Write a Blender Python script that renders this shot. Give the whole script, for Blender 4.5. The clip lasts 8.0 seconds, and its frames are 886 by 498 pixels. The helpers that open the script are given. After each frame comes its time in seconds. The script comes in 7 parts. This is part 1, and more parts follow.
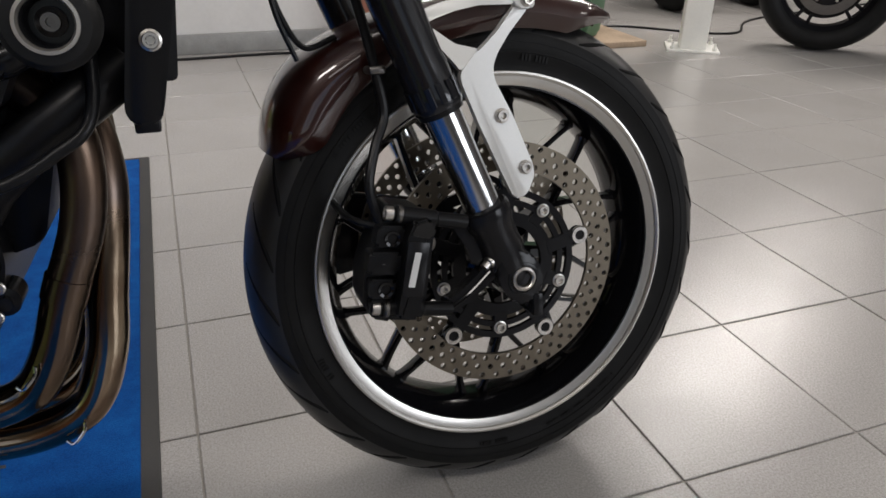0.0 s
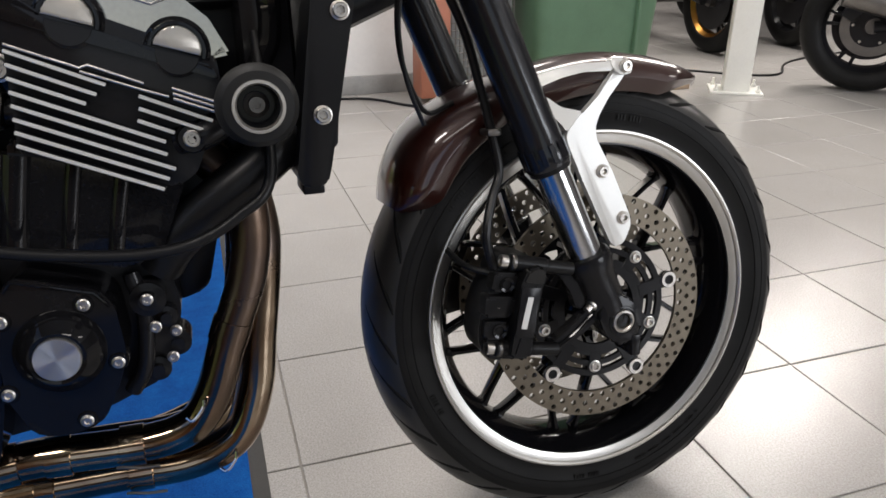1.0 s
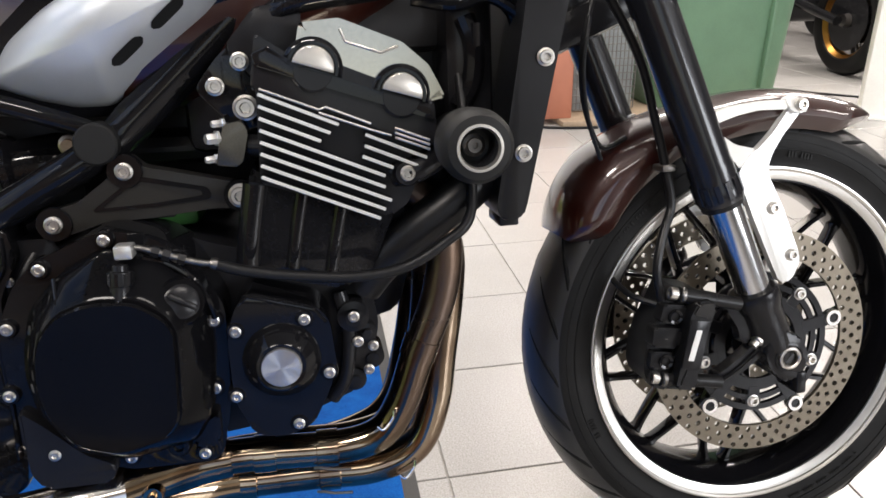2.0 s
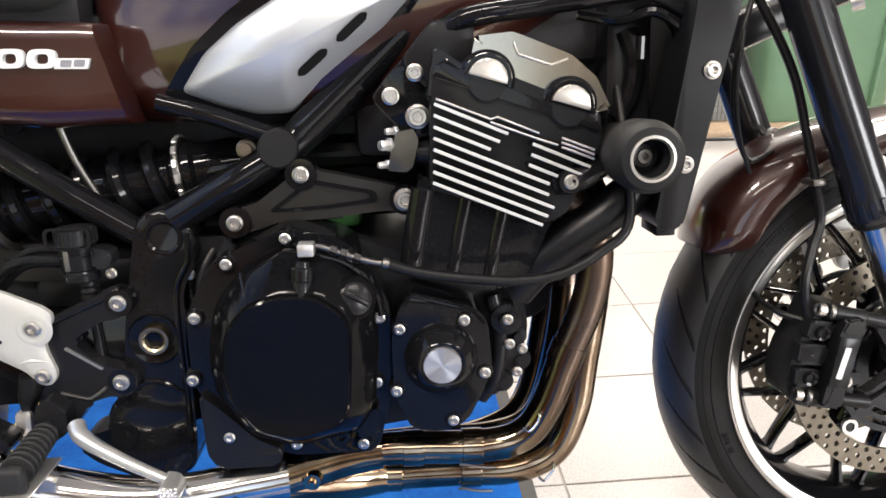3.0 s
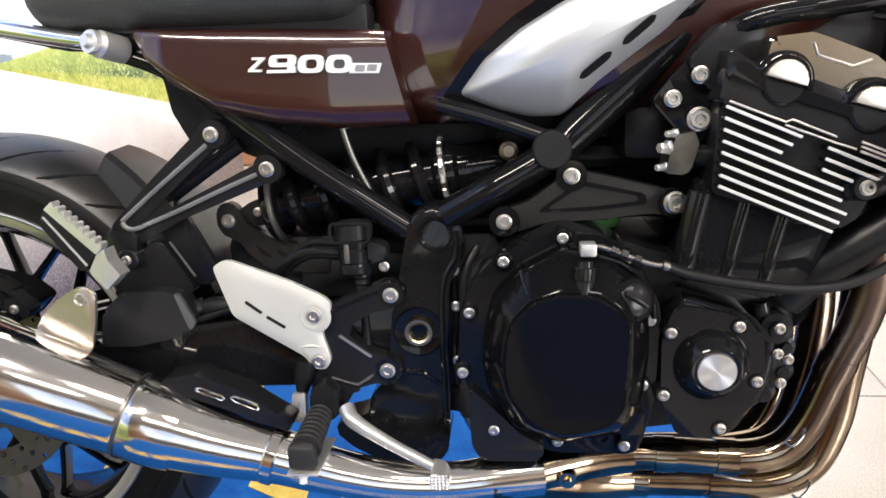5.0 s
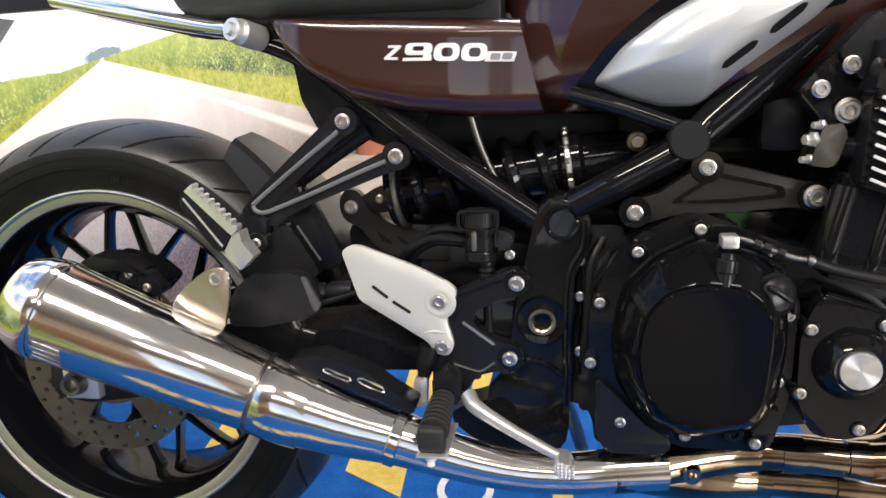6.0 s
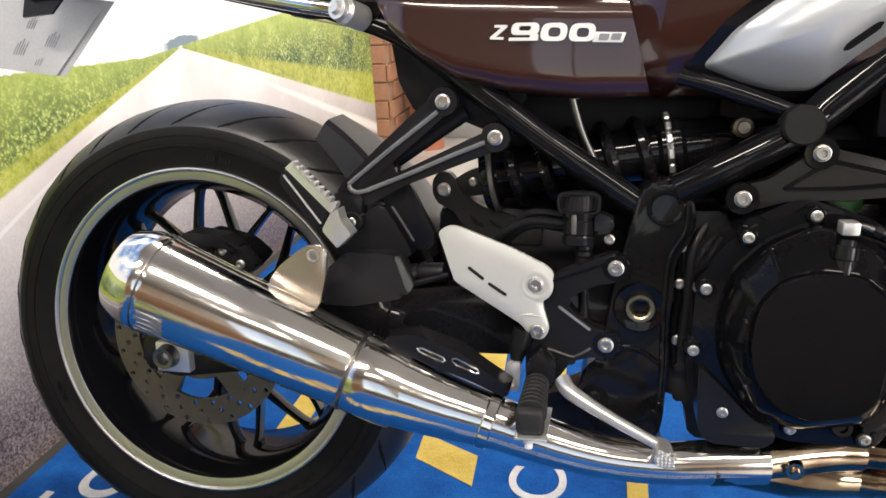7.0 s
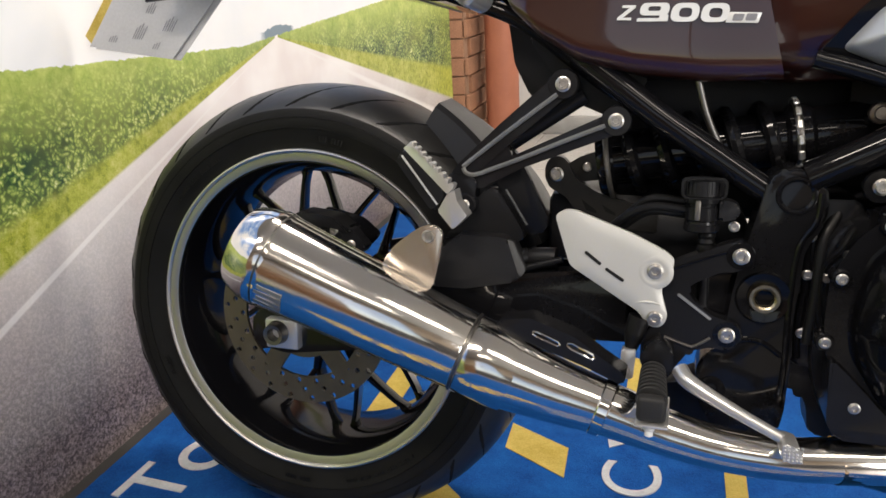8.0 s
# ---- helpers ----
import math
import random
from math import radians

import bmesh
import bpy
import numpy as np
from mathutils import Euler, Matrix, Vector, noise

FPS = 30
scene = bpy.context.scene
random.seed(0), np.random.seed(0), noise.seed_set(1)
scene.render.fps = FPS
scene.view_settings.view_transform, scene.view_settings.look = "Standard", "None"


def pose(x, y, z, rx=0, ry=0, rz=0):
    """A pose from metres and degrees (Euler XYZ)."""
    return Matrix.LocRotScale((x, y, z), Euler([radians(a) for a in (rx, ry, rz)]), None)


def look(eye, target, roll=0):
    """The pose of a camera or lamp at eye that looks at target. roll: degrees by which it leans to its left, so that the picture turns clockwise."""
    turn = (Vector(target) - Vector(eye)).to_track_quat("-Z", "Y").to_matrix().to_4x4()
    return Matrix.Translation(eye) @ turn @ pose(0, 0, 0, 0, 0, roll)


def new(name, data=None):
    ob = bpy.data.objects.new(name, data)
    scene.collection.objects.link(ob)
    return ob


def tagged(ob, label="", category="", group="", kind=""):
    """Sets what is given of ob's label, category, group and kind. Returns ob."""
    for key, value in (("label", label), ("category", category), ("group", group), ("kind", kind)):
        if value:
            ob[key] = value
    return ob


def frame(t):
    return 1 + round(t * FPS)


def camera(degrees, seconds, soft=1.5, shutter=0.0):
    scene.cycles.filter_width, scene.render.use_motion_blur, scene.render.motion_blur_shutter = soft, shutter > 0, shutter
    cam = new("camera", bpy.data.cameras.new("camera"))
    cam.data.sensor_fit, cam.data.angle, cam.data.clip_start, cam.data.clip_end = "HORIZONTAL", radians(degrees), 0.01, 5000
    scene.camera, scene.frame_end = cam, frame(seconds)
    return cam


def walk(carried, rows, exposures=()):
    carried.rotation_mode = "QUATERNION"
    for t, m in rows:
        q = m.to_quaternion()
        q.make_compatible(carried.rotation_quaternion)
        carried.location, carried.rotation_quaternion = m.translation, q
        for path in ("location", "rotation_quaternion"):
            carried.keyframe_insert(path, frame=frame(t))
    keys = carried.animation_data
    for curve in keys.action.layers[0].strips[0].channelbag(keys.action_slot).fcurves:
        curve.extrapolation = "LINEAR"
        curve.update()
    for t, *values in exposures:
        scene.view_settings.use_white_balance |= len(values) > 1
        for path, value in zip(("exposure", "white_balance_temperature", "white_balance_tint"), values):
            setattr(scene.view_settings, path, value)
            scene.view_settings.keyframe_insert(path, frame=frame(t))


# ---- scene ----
# the camera and its walk
cam = camera(61.9, 8.0, soft=1.6)
PATH = [
    (0, (-0.274, -0.589, 0.736), (0.355, 1.076, -0.177), 1.3),
    (0.5, (-0.325, -0.604, 0.758), (0.305, 1.086, -0.108), 1.0),
    (1, (-0.383, -0.616, 0.777), (0.186, 1.115, -0.048), 0.2),
    (1.5, (-0.434, -0.62, 0.794), (0.013, 1.159, -0.005), -0.2),
    (1.7, (-0.452, -0.624, 0.8), (-0.057, 1.171, 0.011), -0.4),
    (2.8, (-0.546, -0.632, 0.822), (-0.386, 1.198, 0.031), -1.5),
    (3, (-0.563, -0.639, 0.816), (-0.436, 1.205, 0.054), -1.4),
    (3.5, (-0.608, -0.643, 0.821), (-0.549, 1.206, 0.06), -1.7),
    (4, (-0.644, -0.645, 0.823), (-0.661, 1.209, 0.072), -2.2),
    (4.5, (-0.678, -0.646, 0.821), (-0.783, 1.21, 0.084), -2.8),
    (6, (-0.789, -0.667, 0.813), (-1.126, 1.166, 0.087), -3.4),
    (6.5, (-0.822, -0.675, 0.806), (-1.224, 1.147, 0.085), -3.4),
    (7, (-0.85, -0.683, 0.795), (-1.293, 1.131, 0.078), -3.0),
    (7.5, (-0.884, -0.691, 0.789), (-1.38, 1.109, 0.071), -2.8),
    (8, (-0.909, -0.703, 0.781), (-1.506, 1.067, 0.068), -3.2),
]
EXPOSURE = [(0.0, -0.46, 6400, 12), (0.8, -0.12, 6450, 12), (1.5, 0.38, 6450, 12), (3.0, 1.28, 6780, 13), (4.5, 1.31, 6780, 13), (6.0, 1.05, 6850, 12), (7.0, 0.92, 7000, 12), (7.5, 0.79, 7050, 12), (8.0, 0.57, 7050, 12)]
walk(cam, [(t, look(eye, target, roll)) for t, eye, target, roll in PATH], EXPOSURE)

# world and lights
world = bpy.data.worlds.new("world")
scene.world = world
world.use_nodes = True
wn = world.node_tree
sky = wn.nodes.new("ShaderNodeTexSky")
sky.sky_type, sky.sun_disc = "NISHITA", False
sky.sun_elevation, sky.sun_rotation = radians(40), radians(200)
wn.links.new(sky.outputs[0], wn.nodes["Background"].inputs[0])
wn.nodes["Background"].inputs[1].default_value = 0.08


def area_lamp(name, eye, target, w, h, watts, colour):
    d = bpy.data.lights.new(name, "AREA")
    d.shape, d.size, d.size_y, d.energy, d.color = "RECTANGLE", w, h, watts, colour
    ob = new(name, d)
    ob.matrix_world = look(eye, target)
    return ob


TUBE_WATTS, WINDOW_WATTS = 44.0, 230.0
LAMPS = ((-2.8, 1.2), (-0.7, 1.2), (1.2, 1.7), (4.6, 1.2), (-3.4, -1.6), (-1.5, -1.5), (0.6, -1.5), (3.4, -1.6), (-0.4, -2.9), (1.0, 4.4), (3.0, 3.05), (4.4, 3.7))
POWER = {(-0.7, 1.2): 0.85, (1.2, 1.7): 0.65, (3.0, 3.05): 1.9, (4.4, 3.7): 1.7, (-1.5, -1.5): 0.8, (0.6, -1.5): 0.3, (-0.4, -2.9): 0.14}
for lx, ly in LAMPS:
    area_lamp("tube_light", (lx, ly, 2.9), (lx, ly, 0), 1.2, 0.28, TUBE_WATTS * POWER.get((lx, ly), 1.1 if ly > 0 else 0.24), (1.0, 0.945, 0.875))
WINDOWS = ((-1.5, 0.5), (2.6, 6.2))
area_lamp("window_light", (4.4, -4.62, 1.65), (4.4, 0, 1.65), 3.5, 1.85, WINDOW_WATTS * 0.8, (0.93, 0.96, 1.0))

# ---- geometry helpers ----
def mesh_of(name, bm, material, angle=35):
    bmesh.ops.recalc_face_normals(bm, faces=bm.faces)
    me = bpy.data.meshes.new(name)
    bm.to_mesh(me)
    bm.free()
    me.polygons.foreach_set("use_smooth", [True] * len(me.polygons))
    me.set_sharp_from_angle(angle=radians(angle))
    if material:
        me.materials.append(material)
    return me


def part(name, bm, material, parent=None, label="", angle=35):
    """One mesh object, as a part of its thing when a parent is given."""
    ob = new(name, mesh_of(name, bm, material, angle))
    if parent:
        ob.parent = parent
    return tagged(ob, label)


def placed(name, me, m, parent=None, label=""):
    """One more object on a mesh that is there already."""
    ob = new(name, me)
    if parent:
        ob.parent = parent
    ob.matrix_basis = m
    return tagged(ob, label)


def thing(name, label, category, m=None, group="", kind=""):
    ob = new(name)
    ob.empty_display_size = 0.1
    if m:
        ob.matrix_world = m
    return tagged(ob, label, category, group, kind)


def add_box(bm, x0, x1, y0, y1, z0, z1, bevel=0.0, m=None, seg=2):
    r = bmesh.ops.create_cube(bm, size=1.0)
    vs = r["verts"]
    bmesh.ops.scale(bm, vec=(x1 - x0, y1 - y0, z1 - z0), verts=vs)
    bmesh.ops.translate(bm, vec=((x0 + x1) / 2, (y0 + y1) / 2, (z0 + z1) / 2), verts=vs)
    if m:
        bmesh.ops.transform(bm, matrix=m, verts=vs)
    if bevel:
        es = list({e for v in vs for e in v.link_edges})
        bmesh.ops.bevel(bm, geom=es, offset=bevel, segments=seg, affect="EDGES", profile=0.5)


def box(*a, **k):
    bm = bmesh.new()
    add_box(bm, *a, **k)
    return bm


def rounded(points, radius=0.006, n=4):
    """The outline with its corners rounded."""
    out, count = [], len(points)
    for i in range(count):
        p, a, b = (Vector(points[j % count]) for j in (i, i - 1, i + 1))
        da, db = a - p, b - p
        r = min(radius, da.length * 0.45, db.length * 0.45)
        s, e = p + da.normalized() * r, p + db.normalized() * r
        for k in range(n + 1):
            u = k / n
            out.append(s * (1 - u) ** 2 + p * 2 * u * (1 - u) + e * u * u)
    return out


def add_plate(bm, outline, y0, y1, bevel=0.002, corner=0.006, seg=2, taper=None):
    """A plate in the bike's side plane: an x, z outline from depth y0 (outer face) to y1."""
    pts = rounded(outline, corner) if corner else [Vector(p) for p in outline]
    c = sum(pts, Vector((0, 0))) / len(pts)
    front = [bm.verts.new((p.x, y0, p.y)) for p in pts]
    if taper:
        pts = [c + (p - c) * taper for p in pts]
    back = [bm.verts.new((p.x, y1, p.y)) for p in pts]
    n = len(pts)
    f = bm.faces.new(front)
    bm.faces.new(list(reversed(back)))
    for i in range(n):
        bm.faces.new((front[i], back[i], back[(i + 1) % n], front[(i + 1) % n]))
    if bevel:
        bmesh.ops.bevel(bm, geom=list(f.edges), offset=bevel, segments=seg, affect="EDGES", profile=0.5)


def plate(*a, **k):
    bm = bmesh.new()
    add_plate(bm, *a, **k)
    return bm


def frame_plate(outline, hole, y0, y1):
    """A plate with one hole of as many corners as the outline."""
    bm = bmesh.new()
    a, b = rounded(outline, 0.008), rounded(hole, 0.006)
    loops = [[bm.verts.new((p.x, y, p.y)) for p in pts] for y in (y0, y1) for pts in (a, b)]
    n = len(a)
    for i in range(n):
        j = (i + 1) % n
        o0, h0, o1, h1 = loops
        bm.faces.new((o0[i], o0[j], h0[j], h0[i]))
        bm.faces.new((o1[i], h1[i], h1[j], o1[j]))
        bm.faces.new((o0[i], o1[i], o1[j], o0[j]))
        bm.faces.new((h0[i], h0[j], h1[j], h1[i]))
    return bm


def curve_points(ctrl, per=8):
    """A smooth line through the control points."""
    p = [Vector(c) for c in ctrl]
    p = [p[0] * 2 - p[1]] + p + [p[-1] * 2 - p[-2]]
    out = []
    for i in range(1, len(p) - 2):
        for k in range(per):
            t = k / per
            a, b, c, d = p[i - 1], p[i], p[i + 1], p[i + 2]
            out.append(0.5 * (2 * b + (c - a) * t + (2 * a - 5 * b + 4 * c - d) * t * t + (3 * b - a - 3 * c + d) * t ** 3))
    return out + [p[-2]]


def add_tube(bm, ctrl, radius, seg=12, per=8, smooth=True, squash=1.0, cap=True):
    """A pipe along the points; radius may be a list, one for each control point."""
    pts = curve_points(ctrl, per) if smooth and len(ctrl) > 2 else [Vector(c) for c in ctrl]
    if isinstance(radius, (int, float)):
        rad = [radius] * len(pts)
    else:
        rad = list(np.interp(np.linspace(0, len(radius) - 1, len(pts)), range(len(radius)), radius))
    rings, up = [], None
    for i, p in enumerate(pts):
        d = (pts[min(i + 1, len(pts) - 1)] - pts[max(i - 1, 0)]).normalized()
        if up is None:
            up = d.orthogonal().normalized()
        up = (up - d * up.dot(d)).normalized()
        side = d.cross(up)
        rings.append([bm.verts.new(p + (up * math.cos(a) + side * math.sin(a) * squash) * rad[i]) for a in (2 * math.pi * k / seg for k in range(seg))])
    for a, b in zip(rings, rings[1:]):
        for k in range(seg):
            bm.faces.new((a[k], a[(k + 1) % seg], b[(k + 1) % seg], b[k]))
    if cap:
        bm.faces.new(list(reversed(rings[0])))
        bm.faces.new(rings[-1])


def tube(*a, **k):
    bm = bmesh.new()
    add_tube(bm, *a, **k)
    return bm


def add_lathe(bm, profile, seg=48, m=None, start=0.0, end=360.0, close=False):
    """Turns (radius, along) pairs about the local z axis; m lays it in place. A radius of 0 closes the end."""
    m = m or Matrix()
    full = abs(end - start) >= 359.9
    n = seg if full else seg + 1
    rings = []
    for r, a in profile:
        if r < 1e-6:
            rings.append([bm.verts.new(m @ Vector((0, 0, a)))])
        else:
            rings.append([bm.verts.new(m @ Vector((r * math.cos(t), r * math.sin(t), a))) for t in (radians(start + (end - start) * k / seg) for k in range(n))])
    pairs = list(zip(rings, rings[1:])) + ([(rings[-1], rings[0])] if close else [])
    for p, q in pairs:
        for k in range(seg):
            l = (k + 1) % n
            if len(p) == 1 and len(q) == 1:
                continue
            if len(p) == 1:
                bm.faces.new((p[0], q[l], q[k]))
            elif len(q) == 1:
                bm.faces.new((p[k], p[l], q[0]))
            else:
                bm.faces.new((p[k], p[l], q[l], q[k]))
    if not full and close:
        bm.faces.new([r[0] for r in rings])
        bm.faces.new([r[-1] for r in reversed(rings)])


def lathe(*a, **k):
    bm = bmesh.new()
    add_lathe(bm, *a, **k)
    return bm


def along(p, d):
    """The pose at p whose z axis points along d."""
    return Matrix.Translation(p) @ Vector(d).to_track_quat("Z", "Y").to_matrix().to_4x4()


def out_at(x, y, z, spin=0.0):
    """The pose at a place on the bike's near side: z axis points out at the viewer's side, x axis forward."""
    return Matrix.Translation((x, y, z)) @ Matrix(((1, 0, 0, 0), (0, 0, -1, 0), (0, 1, 0, 0), (0, 0, 0, 1))) @ Matrix.Rotation(radians(spin), 4, "Z")


# ---- materials ----
class Nodes:
    def __init__(self, name):
        self.mat = bpy.data.materials.new(name)
        self.mat.use_nodes = True
        self.t = self.mat.node_tree
        self.b = self.t.nodes["Principled BSDF"]
        self.co = self.t.nodes.new("ShaderNodeTexCoord").outputs["Object"]

    def n(self, kind, **v):
        node = self.t.nodes.new("ShaderNode" + kind)
        for k, x in v.items():
            node.inputs[k].default_value = x
        return node

    def link(self, a, b):
        self.t.links.new(a, b)
        return b

    def noise(self, scale, detail=4, rough=0.55, co=None):
        nd = self.n("TexNoise", Scale=scale, Detail=detail, Roughness=rough)
        self.link(co or self.co, nd.inputs["Vector"])
        return nd.outputs[0]

    def ramp(self, fac, stops):
        r = self.n("ValToRGB")
        el = r.color_ramp.elements
        while len(el) < len(stops):
            el.new(0.5)
        for e, (pos, c) in zip(el, stops):
            e.position, e.color = pos, (*c, 1) if len(c) == 3 else c
        self.link(fac, r.inputs[0])
        return r.outputs[0]

    def mix(self, fac, a, b):
        m = self.t.nodes.new("ShaderNodeMix")
        m.data_type = "RGBA"
        for sock, v in ((m.inputs[0], fac), (m.inputs[6], a), (m.inputs[7], b)):
            if isinstance(v, (int, float)):
                sock.default_value = v
            elif isinstance(v, tuple):
                sock.default_value = (*v, 1) if len(v) == 3 else v
            else:
                self.link(v, sock)
        return m.outputs[2]

    def math(self, op, a, b=0.0, c=0.0):
        m = self.t.nodes.new("ShaderNodeMath")
        m.operation = op
        for sock, v in zip(m.inputs, (a, b, c)):
            if isinstance(v, (int, float)):
                sock.default_value = v
            else:
                self.link(v, sock)
        return m.outputs[0]

    def bump(self, height, strength=0.2, dist=0.001):
        b = self.n("Bump", Strength=strength, Distance=dist)
        self.link(height, b.inputs["Height"])
        self.link(b.outputs[0], self.b.inputs["Normal"])


def simple(name, colour, rough, metal=0.0, grain=250.0, vary=0.25, bump=0.08, coat=0.0, wear=0.12, coat_rough=0.05, spec=None):
    """A surface with variation at two scales in colour, gloss and relief."""
    k = Nodes(name)
    big, fine = k.noise(9.0, 3), k.noise(grain, 3)
    lo = tuple(c * (1 - vary) for c in colour)
    hi = tuple(min(1.0, c * (1 + vary)) for c in colour)
    both = k.math("ADD", k.math("MULTIPLY", big, 0.6), k.math("MULTIPLY", fine, 0.4))
    k.link(k.ramp(both, [(0.3, lo), (0.7, hi)]), k.b.inputs["Base Color"])
    k.link(k.math("ADD", rough - wear / 2, k.math("MULTIPLY", both, wear)), k.b.inputs["Roughness"])
    k.b.inputs["Metallic"].default_value = metal
    if not metal and max(colour) < 0.03:
        k.b.inputs["Specular IOR Level"].default_value = spec or (0.22 if rough < 0.35 else 0.24)
    k.b.inputs["Coat Weight"].default_value = coat
    k.b.inputs["Coat Roughness"].default_value = coat_rough
    if bump:
        k.bump(fine, bump, 0.0006)
    return k.mat


black_gloss = simple("black_gloss", (0.0065, 0.0065, 0.0076), 0.06, coat=0.12, bump=0.01, wear=0.04)
black_satin = simple("black_satin", (0.0115, 0.0115, 0.013), 0.21, bump=0.08, grain=500)
lid_black = simple("lid_black", (0.0075, 0.0075, 0.0085), 0.09, bump=0.015, wear=0.05, coat=0.08)
cover_black = simple("cover_black", (0.0042, 0.0042, 0.005), 0.09, bump=0.015, wear=0.05, spec=0.13)
trim_black = simple("trim_black", (0.0085, 0.0085, 0.0095), 0.36, bump=0.1, grain=900)
bracket_grey = simple("bracket_grey", (0.02, 0.019, 0.018), 0.33, bump=0.1, grain=600)
black_cast = simple("black_cast", (0.0105, 0.0105, 0.012), 0.3, bump=0.22, grain=700)
black_plastic = simple("black_plastic", (0.016, 0.016, 0.0175), 0.4, bump=0.2, grain=900)
hugger_grey = simple("hugger_grey", (0.021, 0.021, 0.023), 0.3, bump=0.12, grain=900)
black_hose = simple("black_hose", (0.0095, 0.0095, 0.0102), 0.34, bump=0.12)
caliper_black = simple("caliper_black", (0.009, 0.009, 0.0097), 0.32, bump=0.15, grain=700)
cast_alu = simple("cast_alu", (0.13, 0.122, 0.102), 0.34, 0.9, bump=0.08, grain=500)
cast_bolt = simple("cast_bolt", (0.36, 0.3, 0.24), 0.35, 0.9)
collar_brass = simple("collar_brass", (0.4, 0.34, 0.23), 0.3, 1.0)
chrome = simple("chrome", (0.78, 0.78, 0.77), 0.05, 1.0, vary=0.04, bump=0.0, wear=0.05)
bolt_steel = simple("bolt_steel", (0.64, 0.61, 0.57), 0.34, 1.0, bump=0.05)
dark_steel = simple("dark_steel", (0.2, 0.19, 0.18), 0.35, 1.0)
bracket_steel = simple("bracket_steel", (0.62, 0.55, 0.47), 0.26, 0.9, bump=0.05, vary=0.12)

stay_silver = simple("stay_silver", (0.8, 0.8, 0.775), 0.36, 0.3, bump=0.1, grain=1200, vary=0.07)
bright_alu = simple("bright_alu", (0.74, 0.73, 0.71), 0.3, 0.75, bump=0.1, grain=800, vary=0.06)
heel_alu = simple("heel_alu", (0.66, 0.65, 0.61), 0.42, 0.4, bump=0.06, grain=1200, vary=0.05)
wheel_black = simple("wheel_black", (0.0042, 0.0042, 0.0052), 0.13, bump=0.03, wear=0.06)
etched = simple("etched", (0.42, 0.42, 0.41), 0.4, 0.9, bump=0.05, vary=0.1)
head_silver = simple("head_silver", (0.5, 0.46, 0.385), 0.16, 1.0, bump=0.02, vary=0.12)
fork_dark = simple("fork_dark", (0.0095, 0.01, 0.0125), 0.22, coat=0.25, bump=0.02, spec=0.4)
slider_steel = simple("slider_steel", (0.6, 0.6, 0.6), 0.17, 1.0, vary=0.04, bump=0.0, wear=0.06)
scoop_silver = simple("scoop_silver", (0.6, 0.62, 0.63), 0.4, 0.5, bump=0.05, grain=1500, vary=0.06)
cap_black = simple("cap_black", (0.011, 0.011, 0.011), 0.58, bump=0.25, grain=1200)
badge_white = simple("badge_white", (0.8, 0.8, 0.78), 0.25, 0.1, bump=0.02, vary=0.03)
groove_glint = simple("groove_glint", (0.2, 0.2, 0.19), 0.42, 0.4)
edge_grey = simple("edge_grey", (0.075, 0.075, 0.075), 0.4)
peg_rubber = simple("peg_rubber", (0.024, 0.024, 0.0245), 0.5, bump=0.4, grain=600)
seat_vinyl = simple("seat_vinyl", (0.04, 0.042, 0.04), 0.5, bump=0.5, grain=420)
white_plastic = simple("white_plastic", (0.72, 0.72, 0.7), 0.4, bump=0.05, vary=0.04)
fin_alu = simple("fin_alu", (0.82, 0.81, 0.79), 0.32, 0.5, bump=0.03, vary=0.05)
plug_alu = simple("plug_alu", (0.56, 0.53, 0.48), 0.38, 0.8, vary=0.08)
dull_alu = simple("dull_alu", (0.19, 0.178, 0.158), 0.4, 0.7, vary=0.2)
slit_black = simple("slit_black", (0.004, 0.004, 0.004), 0.85, bump=0.0)
patch_green = simple("patch_green", (0.06, 0.2, 0.05), 0.35, vary=0.15)
gold_alu = simple("gold_alu", (0.36, 0.17, 0.035), 0.3, 0.9)


def rubber_material(name, lo, hi):
    k = Nodes(name)
    big, fine, dust = k.noise(14.0, 4), k.noise(900.0, 2), k.noise(55.0, 5, 0.7)
    base = k.ramp(big, [(0.3, (lo, lo, lo)), (0.75, (hi, hi * 0.98, hi * 0.96))])
    base = k.mix(k.ramp(dust, [(0.68, (0, 0, 0)), (0.8, (0.22, 0.22, 0.22))]), base, (0.06, 0.056, 0.05))
    k.link(base, k.b.inputs["Base Color"])
    k.link(k.math("ADD", 0.29 if hi > 0.02 else 0.44, k.math("MULTIPLY", dust, 0.2)), k.b.inputs["Roughness"])
    k.b.inputs["Specular IOR Level"].default_value = 0.6 if hi > 0.02 else 0.18
    k.bump(fine, 0.25, 0.0006)
    return k.mat


def rim_material():
    """Turned aluminium: fine rings about the axle."""
    k = Nodes("machined_rim")
    fine, big = k.noise(90.0, 3), k.noise(6.0, 3)
    k.link(k.ramp(big, [(0.3, (0.58, 0.56, 0.52)), (0.7, (0.7, 0.68, 0.64))]), k.b.inputs["Base Color"])
    k.b.inputs["Metallic"].default_value = 1.0
    k.link(k.math("ADD", 0.27, k.math("MULTIPLY", fine, 0.08)), k.b.inputs["Roughness"])
    return k.mat


